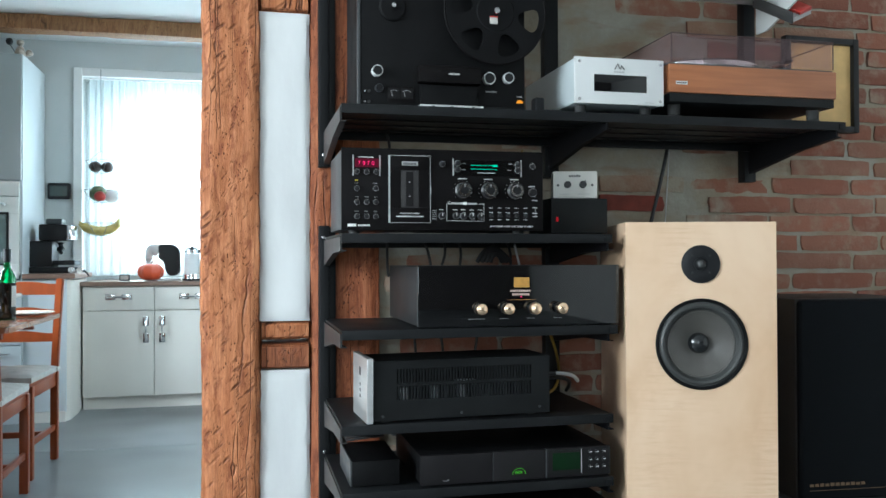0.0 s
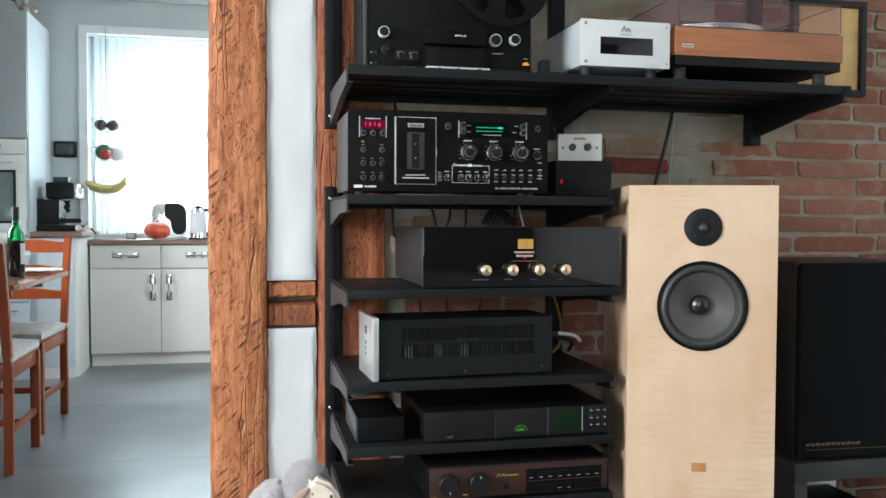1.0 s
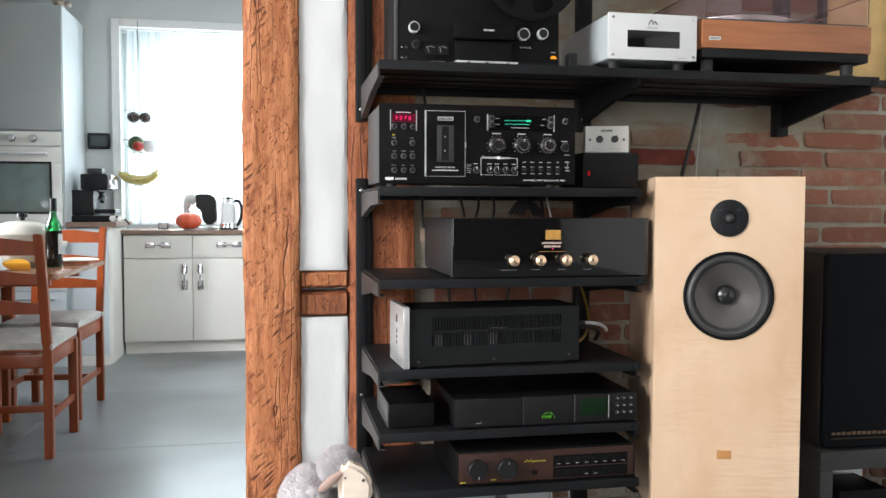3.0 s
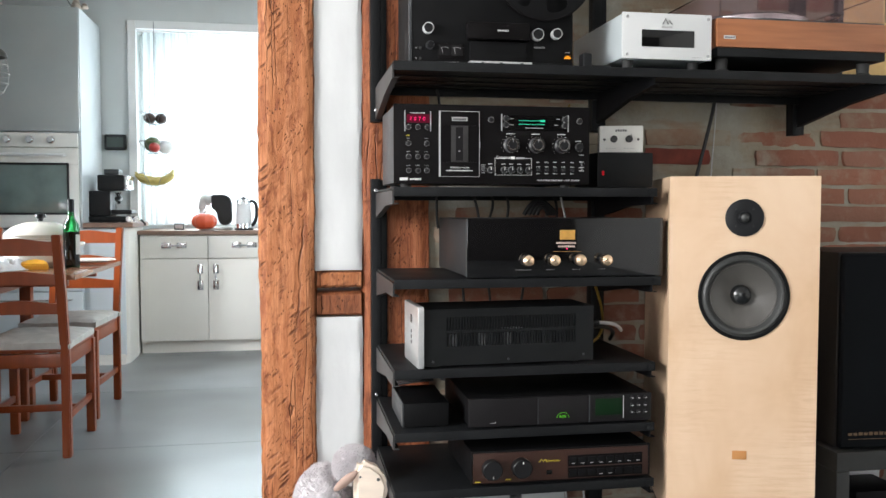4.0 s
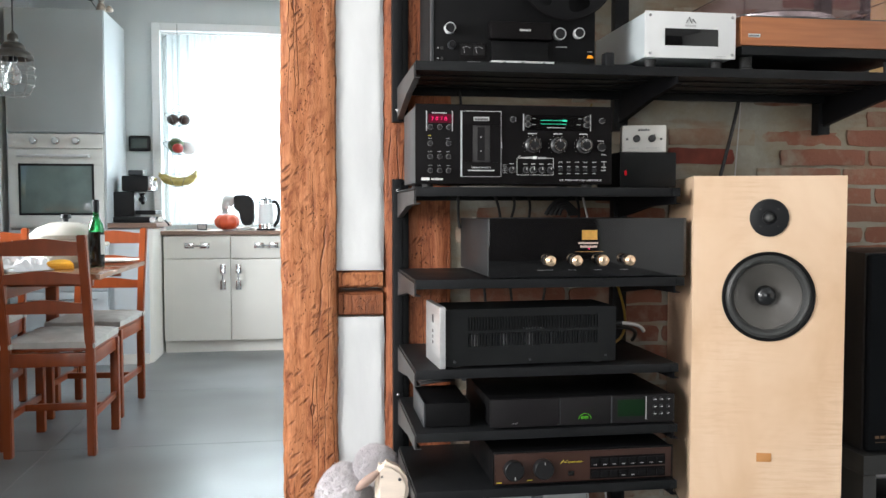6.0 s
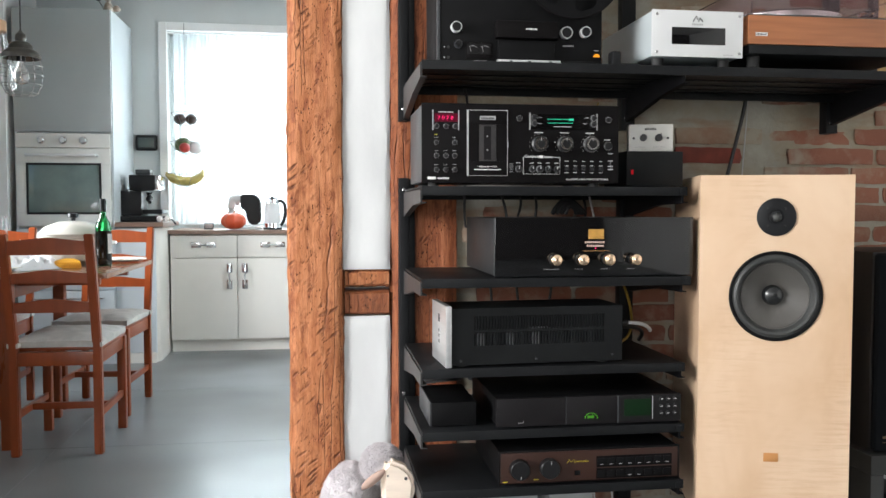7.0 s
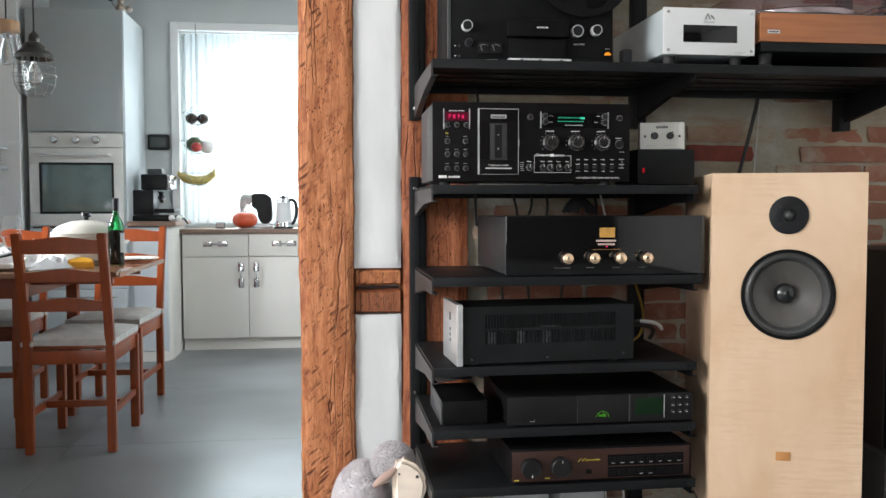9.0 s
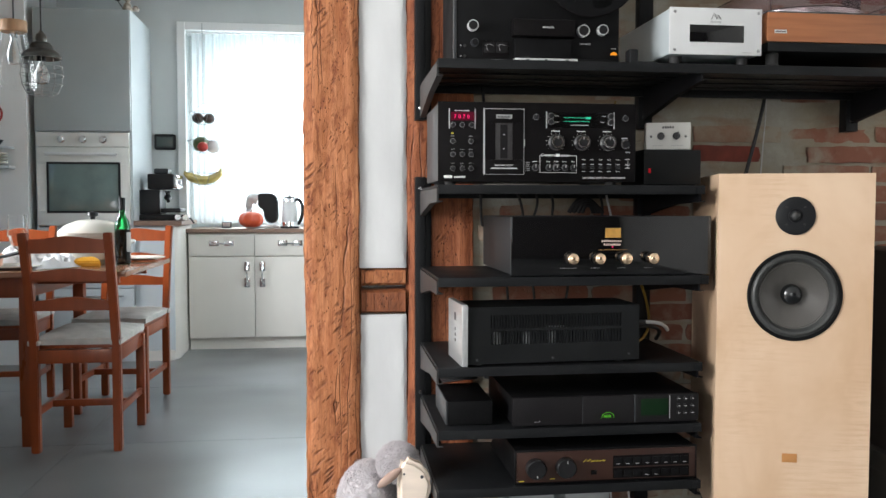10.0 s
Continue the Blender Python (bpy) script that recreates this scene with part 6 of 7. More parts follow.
for x in (-0.055, 0.055):
    part("foot", lathe([(0, 0), (0.007, 0), (0.007, 0.0035), (0, 0.0035)], 12, None, Matrix.Translation((x, 0.02, 0))), RUBBER, db)
    part("foot", lathe([(0, 0), (0.007, 0), (0.007, 0.0035), (0, 0.0035)], 12, None, Matrix.Translation((x, 0.14, 0))), RUBBER, db)

# ---- third shelf: valve amplifier ----
va = thing("integrated_amplifier", "black integrated amplifier with gold knobs and plaque", "amplifier", (0.388, 1.838, S3))
VW, VH = 0.457, 0.1325
part("case", box(-0.004, VW - 0.002, 0.008, 0.364, 0.004, VH, 0.0025), CASEGREY, va, "grey-black steel case")
part("front_panel", box(-0.004, VW, 0, 0.0075, 0.002, VH + 0.002, 0.0015), GLOSSBLACK, va, "glossy black acrylic front")
part("side_edge", box(-0.0052, -0.0042, 0.0, 0.0075, 0.004, VH), GREYCASE, va)


def vu(cx):
    return (cx - 383) * VW / 682


def vv(cy):
    return -0.001 + (665 - cy) * VH / 218


part("plaque", box(vu(695), vu(748), -0.0022, -0.0002, vv(522), vv(486), 0.0006), PLAQUE, va, "gold embossed plaque")
part("lettering", bars(vu(683), -0.0003, vv(538), 0.047, 0.0052, 10, None, 0.35, 61), PRINT_ROSE, va)
part("lettering", bars(vu(690), -0.0003, vv(551), 0.040, 0.0052, 9, None, 0.35, 62), PRINT_ROSE, va)
part("lettering", bars(vu(672), -0.0003, vv(567), 0.066, 0.0011, 26, None, 0.3, 63), PRINT_GOLD, va)
part("pilot_lamp", disc_knob(vu(720), -0.0002, vv(556), 0.0016, 0.0012, None, 10), LED_RED, va, "red pilot lamp")
for i, kx in enumerate((0.1304, 0.1912, 0.2523, 0.3136)):
    kn = part("knob", lathe([(0, 0.010), (0.0125, 0.010), (0.0134, 0.0125), (0.0132, 0.0215), (0.0118, 0.0258), (0.0085, 0.0285), (0.004, 0.0298), (0, 0.0300)], 36, None, at_face(kx, -0.0002, vv(597))), GOLD, va, "polished rose-gold knob")
    part("collar", lathe([(0, 0), (0.0122, 0), (0.0122, 0.0098), (0, 0.0098)], 30, None, at_face(kx, -0.0002, vv(597))), KNOB, kn, "black knob barrel")
    part("lettering", bars(kx - 0.014 - (0.010 if i == 0 else 0), -0.0003, vv(634), 0.020 + (0.018 if i == 0 else 0), 0.0014, 9, None, 0.5, 500 + i), PRINT_GREY, va)
for x in (0.04, VW - 0.04):
    for y in (0.04, 0.30):
        part("foot", lathe([(0, 0), (0.016, 0), (0.017, 0.0035), (0, 0.0035)], 16, None, Matrix.Translation((x, y, 0))), RUBBER, va)

# ---- fourth shelf: power amplifier standing sideways ----
pa = thing("power_amplifier", "black slotted power amplifier with silver front, turned sideways", "amplifier", (0.286, 1.836, S4), 3.0)
pa.scale = (0.975, 1.0, 0.965)
part("front_panel", box(-0.014, 0.0, -0.006, 0.156, 0.002, 0.143, 0.0015), SILVER, pa, "thick brushed aluminium front")
bm = box(0.0005, 0.410, 0.004, 0.150, 0.006, 0.008)
box(0.0005, 0.410, 0.004, 0.150, 0.134, 0.136, 0, bm)
box(0.408, 0.410, 0.004, 0.150, 0.008, 0.134, 0, bm)
box(0.0005, 0.410, 0.148, 0.150, 0.008, 0.134, 0, bm)
box(0.0005, 0.408, 0.060, 0.062, 0.008, 0.134, 0, bm)
part("case", bm, SATIN, pa, "", False)
# slotted side
sx0, sx1, n = 0.050, 0.365, 46
bm = box(0.0005, 0.410, 0.0, 0.0035, 0.006, 0.050)
box(0.0005, 0.410, 0.0, 0.0035, 0.118, 0.136, 0, bm)
box(0.0005, sx0, 0.0, 0.0035, 0.050, 0.118, 0, bm)
box(sx1, 0.410, 0.0, 0.0035, 0.050, 0.118, 0, bm)
box(sx0, sx1, 0.0, 0.0035, 0.081, 0.087, 0, bm)
pitch = (sx1 - sx0) / n
for i in range(n):
    for z0, z1 in ((0.050, 0.081), (0.087, 0.118)):
        box(sx0 + i * pitch, sx0 + (i + 0.52) * pitch, 0.0, 0.0035, z0, z1, 0, bm)
part("slotted_side", bm, SATIN, pa, "slotted black steel side", False)
for i in range(9):
    part("capacitor", lathe([(0, 0), (0.011, 0), (0.011, 0.026), (0, 0.027)], 14, None, Matrix.Translation((0.075 + i * 0.032 + (i % 3) * 0.003, 0.03, 0.047))), SILVERPAINT if i in (0, 2, 4) else GREYCASE, pa)
part("circuit_strip", box(0.19, 0.235, 0.008, 0.020, 0.080, 0.088), SILVERPAINT, pa)
for x, z in ((0.022, 0.016), (0.20, 0.016), (0.385, 0.02)):
    part("screw", disc_knob(x, -0.0002, z, 0.003, 0.0015, None, 10), GREYCASE, pa)
for x in (0.03, 0.37):
    for y in (0.03, 0.125):
        part("foot", lathe([(0, 0), (0.014, 0), (0.014, 0.0055), (0, 0.0055)], 14, None, Matrix.Translation((x, y, 0))), RUBBER, pa)
bm = box(-0.0149, -0.0142, 0.062, 0.077, 0.10, 0.118)
part("emblem", bm, PRINT_DARK, pa, "small dark emblem")
for i in range(3):
    part("lettering", box(-0.0149, -0.0142, 0.065, 0.073, 0.05 + i * 0.013, 0.057 + i * 0.013), PRINT_DARK, pa)

# ---- fifth shelf: streamer and small supply ----
st = thing("network_player", "dark grey network player with green display and logo", "network player", (0.388, 1.835, S5))
NW, NH = 0.432, 0.067
part("case", box(0.001, NW - 0.001, 0.012, 0.31, 0.006, NH, 0.003), CASE, st)


def nu(cx):
    return (cx - 360) * NW / 600


def nv(cy):
    return 0.0055 + (500 - cy) * 0.061 / 87


for x0, x1 in ((360, 581), (583, 749), (753, 960)):
    part("front_section", box(nu(x0), nu(x1), 0, 0.0115, 0.005, NH + 0.001, 0.0015), GREYFRONT, st)
part("divider", box(nu(749.3), nu(752.6), -0.0006, 0.010, 0.005, NH + 0.001), GREYCASE, st, "bright steel divider")
part("divider", box(nu(581.3), nu(582.7), 0.0005, 0.010, 0.005, NH + 0.001), GREYCASE, st)
part("display_surround", box(nu(757), nu(868), -0.0008, -0.0002, nv(487), nv(417)), GREYFRONT, st)
part("display", box(nu(770), nu(860), -0.0016, -0.0009, nv(478), nv(424), 0.0003), LCD, st, "dim green display")
part("display_edge", box(nu(863), nu(865), -0.0016, -0.0002, nv(490), nv(415)), PRINT_GREY, st)
for cx in (893, 915, 938):
    for cy in (425, 449, 472):
        b = part("key", disc_knob(nu(cx), -0.0002, nv(cy), 0.0045, 0.003, None, 14, 0.001), KNOB, st)
        part("key_mark", box(nu(cx) - 0.0025, nu(cx) + 0.0025, -0.0048, -0.0043, nv(cy) - 0.0004, nv(cy) + 0.0006), PRINT, b)
lg = [(nu(663) + 0.0145 * math.cos(a), nv(482) + 0.0125 * math.sin(a)) for a in [math.pi * i / 16 for i in range(17)]]
part("logo", tube([(a, -0.0006, b) for a, b in lg], 0.0005, None, 5), LOGO_GREEN, st, "glowing green logo outline")
part("logo_strokes", bars(nu(651), -0.0004, nv(481), 0.017, 0.0065, 7, None, 0.6, 71), LOGO_GREEN, st)
part("slot_mark", tube([(nu(428), -0.0004, nv(489)), (nu(444), -0.0004, nv(489)), (nu(445), -0.0004, nv(484))], 0.0006, None, 5), PRINT_GREY, st)
for x in (0.04, NW - 0.04):
    for y in (0.04, 0.27):
        part("foot", lathe([(0, 0), (0.013, 0), (0.013, 0.0055), (0, 0.0055)], 14, None, Matrix.Translation((x, y, 0))), RUBBER, st)
ps = thing("supply_box", "small black power supply box with grey end plate", "power supply", (0.243, 1.872, S5))
part("case", box(0.004, 0.106, 0.0, 0.20, 0.003, 0.056, 0.002), CASE, ps)
part("end_plate", box(0.0, 0.0035, 0.0, 0.20, 0.003, 0.058, 0.0006), GREYCASE, ps, "grey steel end plate")
for z in (0.012, 0.048):
    part("screw", lathe([(0, 0), (0.0025, 0), (0.0025, 0.0012), (0, 0.0012)], 10, None, pose(-0.0002, 0.03, z, 0, -90, 0)), CHROME, ps)
for x in (0.012, 0.094):
    part("foot", box(x - 0.005, x + 0.005, 0.01, 0.19, 0, 0.0028), RUBBER, ps)

# ---- sixth shelf: brown-fronted amplifier ----
ia = thing("brown_amplifier", "black amplifier with brown front and two knobs", "amplifier", (0.394, 1.835, S6))
IW = 0.425
part("case", box(0.002, IW - 0.002, 0.010, 0.30, 0.005, 0.078, 0.003), CASE, ia)
part("surround", box(0, IW, 0.003, 0.0095, 0.004, 0.080, 0.001), CASE, ia)
part("front_panel", box(0.004, IW - 0.006, 0, 0.0028, 0.008, 0.076, 0.0006), BROWNFRONT, ia, "dark reddish-brown front panel")


def iu(cx):
    return (cx - 378) * IW / 582


def iv(cy):
    return 0.006 + (690 - cy) * 0.074 / 100


for cx, cy in ((440, 643), (534, 643)):
    kn = part("knob", lathe([(0, 0), (0.0225, 0), (0.0225, 0.016), (0.0205, 0.019), (0, 0.019)], 36, None, at_face(iu(cx), -0.0002, iv(cy))), KNOB, ia)
    s = -1 if cx < 500 else 1
    part("pointer", box(iu(cx) - 0.0006 + 0.001, iu(cx) + 0.0006 + 0.001, -0.0198, -0.0190, iv(cy) + (0.012 if s > 0 else -0.018), iv(cy) + (0.018 if s > 0 else -0.012)), PRINT, kn)
for cx, cy in ((397, 684), (494, 680)):
    part("mark", box(iu(cx) - 0.006, iu(cx) + 0.006, -0.0006, -0.0001, iv(cy), iv(cy) + 0.0022), YELLOW, ia, "yellow printed mark")
bm = tube([(iu(592), -0.0004, iv(632)), (iu(600), -0.0004, iv(622)), (iu(606), -0.0004, iv(630)), (iu(614), -0.0004, iv(622)), (iu(618), -0.0004, iv(632))], 0.0007, None, 5)
part("logo", bm, YELLOW, ia, "small yellow logo stroke")
part("lettering", bars(iu(620), -0.0003, iv(630), 0.031, 0.0034, 11, None, 0.55, 81), YELLOW, ia)
part("sensor", box(iu(616), iu(634), -0.0012, -0.0002, iv(670), iv(656), 0.0004), GLOSSBLACK, ia)
for j, (cy0, cy1) in enumerate(((648, 614), (684, 652))):
    part("key_tray", box(iu(686), iu(932), -0.0010, -0.0002, iv(cy0), iv(cy1)), PANELBLACK, ia)
    for i in range(8):
        cx = 702 + i * 30.5
        b = part("key", box(iu(cx) - 0.009, iu(cx) + 0.009, -0.0032, -0.0011, iv(cy0) + 0.004, iv(cy1) - 0.005, 0.0008), CASE, ia)
        if j == 0 or i in (3, 4):
            part("key_mark", box(iu(cx) - 0.004, iu(cx) + 0.004, -0.0038, -0.0033, iv(cy0) + 0.006, iv(cy0) + 0.0072), PRINT_GREY, b)
for x in (0.04, IW - 0.04):
    for y in (0.04, 0.27):
        part("foot", lathe([(0, 0), (0.013, 0), (0.013, 0.0045), (0, 0.0045)], 14, None, Matrix.Translation((x, y, 0))), RUBBER, ia)

# storage boxes on the lowest shelf
sb2 = thing("storage_box", "pale grey card storage box on the lowest shelf", "box", (0.42, 2.03, 0.121), group="storage boxes")
part("body", box(0.0, 0.115, 0.0, 0.15, 0.0, 0.215, 0.003), SLEEVE, sb2)
part("lid", box(-0.002, 0.117, -0.002, 0.152, 0.2155, 0.236, 0.002), SLEEVE, sb2)
copy_thing(sb2, pose(0.565, 2.035, 0.121, 0, 0, 1.5))
for xx in (0.655, 0.70):
    o = obj("cable", tube(bezier((xx, 1.97, 0.40), (xx + 0.005, 1.96, 0.32), (xx + 0.02, 1.97, 0.24), (xx + 0.01, 2.0, 0.125)), 0.0022, None, 8), CABLE_GREY, True)
    tagged(o, "thin grey cable hanging under the rack shelf", "cable")

# ---- loudspeakers ----
sp = thing("loudspeaker", "pale birch veneered floor loudspeaker with exposed drivers", "loudspeaker", (0.853, 1.82, 0.33), -15.8)
SW, SH, SD = 0.331, 0.794, 0.40


def cut_cabinet(w, d, hgt, cx, cz, r, seg=64):
    """A box whose front has a round hole with a deep rim."""
    bm = bmesh.new()
    circ, rect, deep = [], [], []
    for k in range(seg):
        a = math.tau * (k + 0.5) / seg
        c, s = math.cos(a), math.sin(a)
        circ.append(bm.verts.new((cx + r * c, 0, cz + r * s)))
        deep.append(bm.verts.new((cx + r * c, 0.06, cz + r * s)))
        reach = min((w - cx) / c if c > 1e-9 else (cx / -c if c < -1e-9 else 9), (hgt - cz) / s if s > 1e-9 else (cz / -s if s < -1e-9 else 9))
        rect.append(bm.verts.new((cx + reach * c, 0, cz + reach * s)))
    corner = {}
    for k in range(seg):
        n = (k + 1) % seg
        p, q = rect[k].co, rect[n].co
        if abs(p.x - q.x) > 1e-6 and abs(p.z - q.z) > 1e-6:
            v = bm.verts.new((w if max(p.x, q.x) > w - 1e-6 else 0, 0, hgt if max(p.z, q.z) > hgt - 1e-6 else 0))
            bm.faces.new((circ[k], circ[n], rect[n], v, rect[k]))
        else:
            bm.faces.new((circ[k], circ[n], rect[n], rect[k]))
        bm.faces.new((circ[k], deep[k], deep[n], circ[n]))
    loop = [e for e in bm.edges if e.is_boundary and all(v.co.y < 1e-6 for v in e.verts)]
    ext = bmesh.ops.extrude_edge_only(bm, edges=loop)
    back = [g for g in ext["geom"] if isinstance(g, bmesh.types.BMVert)]
    for v in back:
        v.co.y = d
    bmesh.ops.contextual_create(bm, geom=[e for e in bm.edges if e.is_boundary and all(v.co.y > d - 1e-6 for v in e.verts)])
    bmesh.ops.recalc_face_normals(bm, faces=bm.faces[:])
    return bm


part("cabinet", cut_cabinet(SW, SD, SH, 0.166, 0.5225, 0.093), VENEER, sp, "pale birch veneered cabinet", False)
tw = part("tweeter", lathe([(0, 0), (0.0425, 0), (0.0425, 0.003), (0.039, 0.0042), (0.016, 0.0035), (0.0145, 0.001), (0.0115, 0.0015), (0.0095, 0.006), (0.005, 0.0088), (0, 0.0095)], 44, None, at_face(0.165, -0.0002, 0.700)), PLASTICBLACK, sp, "black soft dome tweeter")
part("dome", lathe([(0.0093, 0.006), (0.007, 0.0092), (0.0035, 0.0112), (0, 0.0118)], 24, None, at_face(0.165, -0.0002, 0.700)), SURROUND, tw)
for i in range(4):
    a = math.pi / 4 + i * math.pi / 2
    part("screw", disc_knob(0.165 + 0.027 * math.cos(a), -0.0042, 0.700 + 0.027 * math.sin(a), 0.0026, 0.0012, None, 10), RUBBER, tw)
wo = part("woofer", lathe([(0.0940, -0.002), (0.1015, 0.0), (0.1015, 0.0022), (0.0995, 0.0036), (0.0955, 0.0036), (0.0940, 0.002), (0.0940, -0.002)], 72, None, at_face(0.166, -0.0004, 0.5225)), CASE, sp, "large black woofer frame")
for i in range(8):
    a = math.pi / 8 + i * math.pi / 4
    part("screw", disc_knob(0.166 + 0.0978 * math.cos(a), -0.0040, 0.5225 + 0.0978 * math.sin(a), 0.0024, 0.0008, None, 10), CASE, wo)
part("rubber_surround", lathe([(0.0945, 0.001), (0.0925, 0.0012), (0.0905, 0.0042), (0.0865, 0.0066), (0.0820, 0.0052), (0.0785, 0.0008), (0.0765, -0.0035), (0.0748, -0.0042)], 72, None, at_face(0.166, -0.0002, 0.5225)), SURROUND, wo, "grey rubber surround")
part("cone_rim", lathe([(0.0750, -0.0038), (0.0742, -0.0030), (0.0728, -0.0034), (0.0720, -0.0052)], 72, None, at_face(0.166, -0.0002, 0.5225)), CONE, wo, "paler glued rim of the cone")
part("cone", lathe([(0.0722, -0.0050), (0.064, -0.0085), (0.050, -0.0150), (0.036, -0.0220), (0.020, -0.0300)], 72, None, at_face(0.166, -0.0002, 0.5225)), CONE, wo, "dark grey translucent-looking cone")
part("dust_cap", lathe([(0.0235, -0.0285), (0.0225, -0.0200), (0.0190, -0.0125), (0.0120, -0.0072), (0.005, -0.0052), (0, -0.0050)], 44, None, at_face(0.166, -0.0002, 0.5225)), GLOSSCAP, wo, "shiny black dust cap")
part("badge", box(0.146, 0.178, -0.0014, -0.0002, 0.146, 0.166, 0.0004), BADGE, sp, "small brown-gold badge")
sst = thing("loudspeaker_stand", "low black loudspeaker stand", "speaker stand", (0.853, 1.82, 0.0), -15.8)
part("top_plate", box(0.005, SW - 0.005, 0.005, SD - 0.005, 0.312, 0.329, 0.002), BLACKMETAL, sst)
for xx in (0.05, SW - 0.09):
    part("column", box(xx, xx + 0.04, 0.1, 0.16, 0.02, 0.311, 0.003), BLACKMETAL, sst)
part("base_plate", box(0.0, SW, 0.0, SD, 0, 0.019, 0.002), BLACKMETAL, sst)

ds = thing("dark_loudspeaker", "large black loudspeaker with cloth grille on stand", "loudspeaker", (1.318, 1.852, 0.459), -3)
part("cabinet", box(0.0, 0.34, 0.022, 0.30, 0, 0.485, 0.004), M("black_ash_veneer", (0.014, 0.013, 0.013), 0.5, var=0.3, scale=4, stretch=(10, 10, 1)), ds)
part("grille", box(0.0, 0.34, 0.0, 0.021, 0.002, 0.483, 0.012, None, 3), GRILLE, ds, "black cloth grille")
part("lettering", bars(0.022, -0.0002, 0.036, 0.150, 0.0080, 11, None, 0.25, 91), BRONZE, ds, "gold printed strokes")
part("gold_line", box(0.022, 0.318, -0.0008, -0.0001, 0.0262, 0.0272), BRONZE, ds, "thin gold line")
tv = thing("speaker_bench", "anthracite bench carrying the black loudspeaker", "bench", (1.304, 1.84, 0))
part("top", box(0.0, 0.62, 0.0, 0.36, 0.409, 0.4565, 0.002), STANDGREY, tv)
for xx in (0.0, 0.57):
    part("side_panel", box(xx, xx + 0.035, 0.0, 0.36, 0.0, 0.4085, 0.002), STANDGREY, tv)
part("shelf", box(0.0355, 0.5695, 0.004, 0.35, 0.17, 0.19, 0.001), STANDGREY, tv)
wb = thing("white_box", "pale grey box on the bench shelf", "box", (1.40, 2.02, 0.191))
part("body", box(0.0, 0.16, 0.0, 0.14, 0, 0.215, 0.004), PLASTICWHITE, wb)
part("lid", box(-0.001, 0.161, -0.001, 0.141, 0.2155, 0.224, 0.002), PLASTICWHITE, wb)
bb = thing("black_device", "small black device on the bench shelf", "device", (1.38, 1.87, 0.191))
part("body", box(0.0, 0.14, 0.0, 0.13, 0.004, 0.155, 0.006), CASE, bb)
part("foot", box(0.01, 0.13, 0.01, 0.12, 0, 0.0038), RUBBER, bb)


# ---- cables ----
def cable(label, pts, r, material, n=20):
    o = obj("cable", tube(bezier(*pts, n), r, None, 8), material, True)
    return tagged(o, label, "cable")


blk = "thin black cable hanging behind the rack"
cable("thick black cable running up the brick wall", ((1.176, 2.228, 1.37), (1.165, 2.226, 1.30), (1.125, 2.224, 1.16), (1.092, 2.226, 1.04)), 0.0052, CABLE)
cable("thin grey cord beside the black cable", ((1.185, 2.24, 1.36), (1.18, 2.236, 1.25), (1.165, 2.236, 1.15), (1.17, 2.24, 1.05)), 0.0018, CABLE_GREY)
for x0, z0, x1, z1 in ((0.47, 1.09, 0.50, 0.93), (0.52, 1.09, 0.49, 0.92), (0.56, 1.09, 0.55, 0.91), (0.69, 1.09, 0.70, 0.92), (0.43, 0.90, 0.46, 0.70), (0.60, 0.89, 0.60, 0.72), (0.50, 0.89, 0.53, 0.72), (0.375, 1.36, 0.38, 1.0), (0.55, 0.70, 0.53, 0.56), (0.66, 0.70, 0.70, 0.56)):
    cable(blk, ((x0, 2.19, z0), (x0 + 0.02, 2.16, z0 - 0.05), (x1 - 0.02, 2.17, z1 + 0.06), (x1, 2.19, z1)), 0.0035, CABLE)
for k in range(4):
    cable("black lead looped behind the amplifier", ((0.60 + k * 0.012, 2.15, 1.035), (0.625 + k * 0.004, 2.14, 1.085 - k * 0.008), (0.645 + k * 0.004, 2.14, 1.085 - k * 0.008), (0.69 - k * 0.008, 2.15, 1.035)), 0.0055, CABLE)
cable("white cable behind the amplifier", ((0.70, 2.15, 1.08), (0.71, 2.15, 1.04), (0.72, 2.15, 1.0), (0.725, 2.15, 0.96)), 0.003, CABLE_GREY)
cable("yellow cable behind the switch box", ((0.74, 2.2, 1.33), (0.728, 2.2, 1.31), (0.722, 2.2, 1.27), (0.724, 2.2, 1.22)), 0.0028, CABLE_YELLOW)
cable("yellow cable behind the power amplifier", ((0.690, 1.96, 0.720), (0.76, 1.95, 0.725), (0.79, 2.02, 0.78), (0.765, 2.15, 0.92)), 0.0035, CABLE_YELLOW)
cable("black speaker cable behind the power amplifier", ((0.69, 1.95, 0.765), (0.74, 1.94, 0.77), (0.80, 1.98, 0.76), (0.82, 2.1, 0.71)), 0.005, CABLE)
pg = thing("speaker_plug", "silver-grey cable plug on the power amplifier", "plug", (0, 0, 0))
part("sleeve", tube([(0.692, 1.93, 0.777), (0.725, 1.925, 0.779)], 0.006), CABLE, pg)
part("lead", tube(bezier((0.725, 1.925, 0.779), (0.755, 1.92, 0.778), (0.775, 1.93, 0.772), (0.79, 1.95, 0.755)), 0.0045), CABLE_GREY, pg, "silver-grey lead")
for i in range(3):
    cable("coiled black lead on the small supply", ((0.245, 2.05, 0.62 + i * 0.006), (0.28, 1.92 + i * 0.02, 0.655 + i * 0.004), (0.34, 1.95, 0.65), (0.345, 2.09, 0.62)), 0.003, CABLE)
cp2 = thing("grey_plug", "grey mains plug hanging behind the shelves", "plug", (0.395, 2.17, 0.60))
part("body", lathe([(0, 0), (0.014, 0.004), (0.022, 0.03), (0.022, 0.07), (0, 0.07)], 16), GREYCASE, cp2)
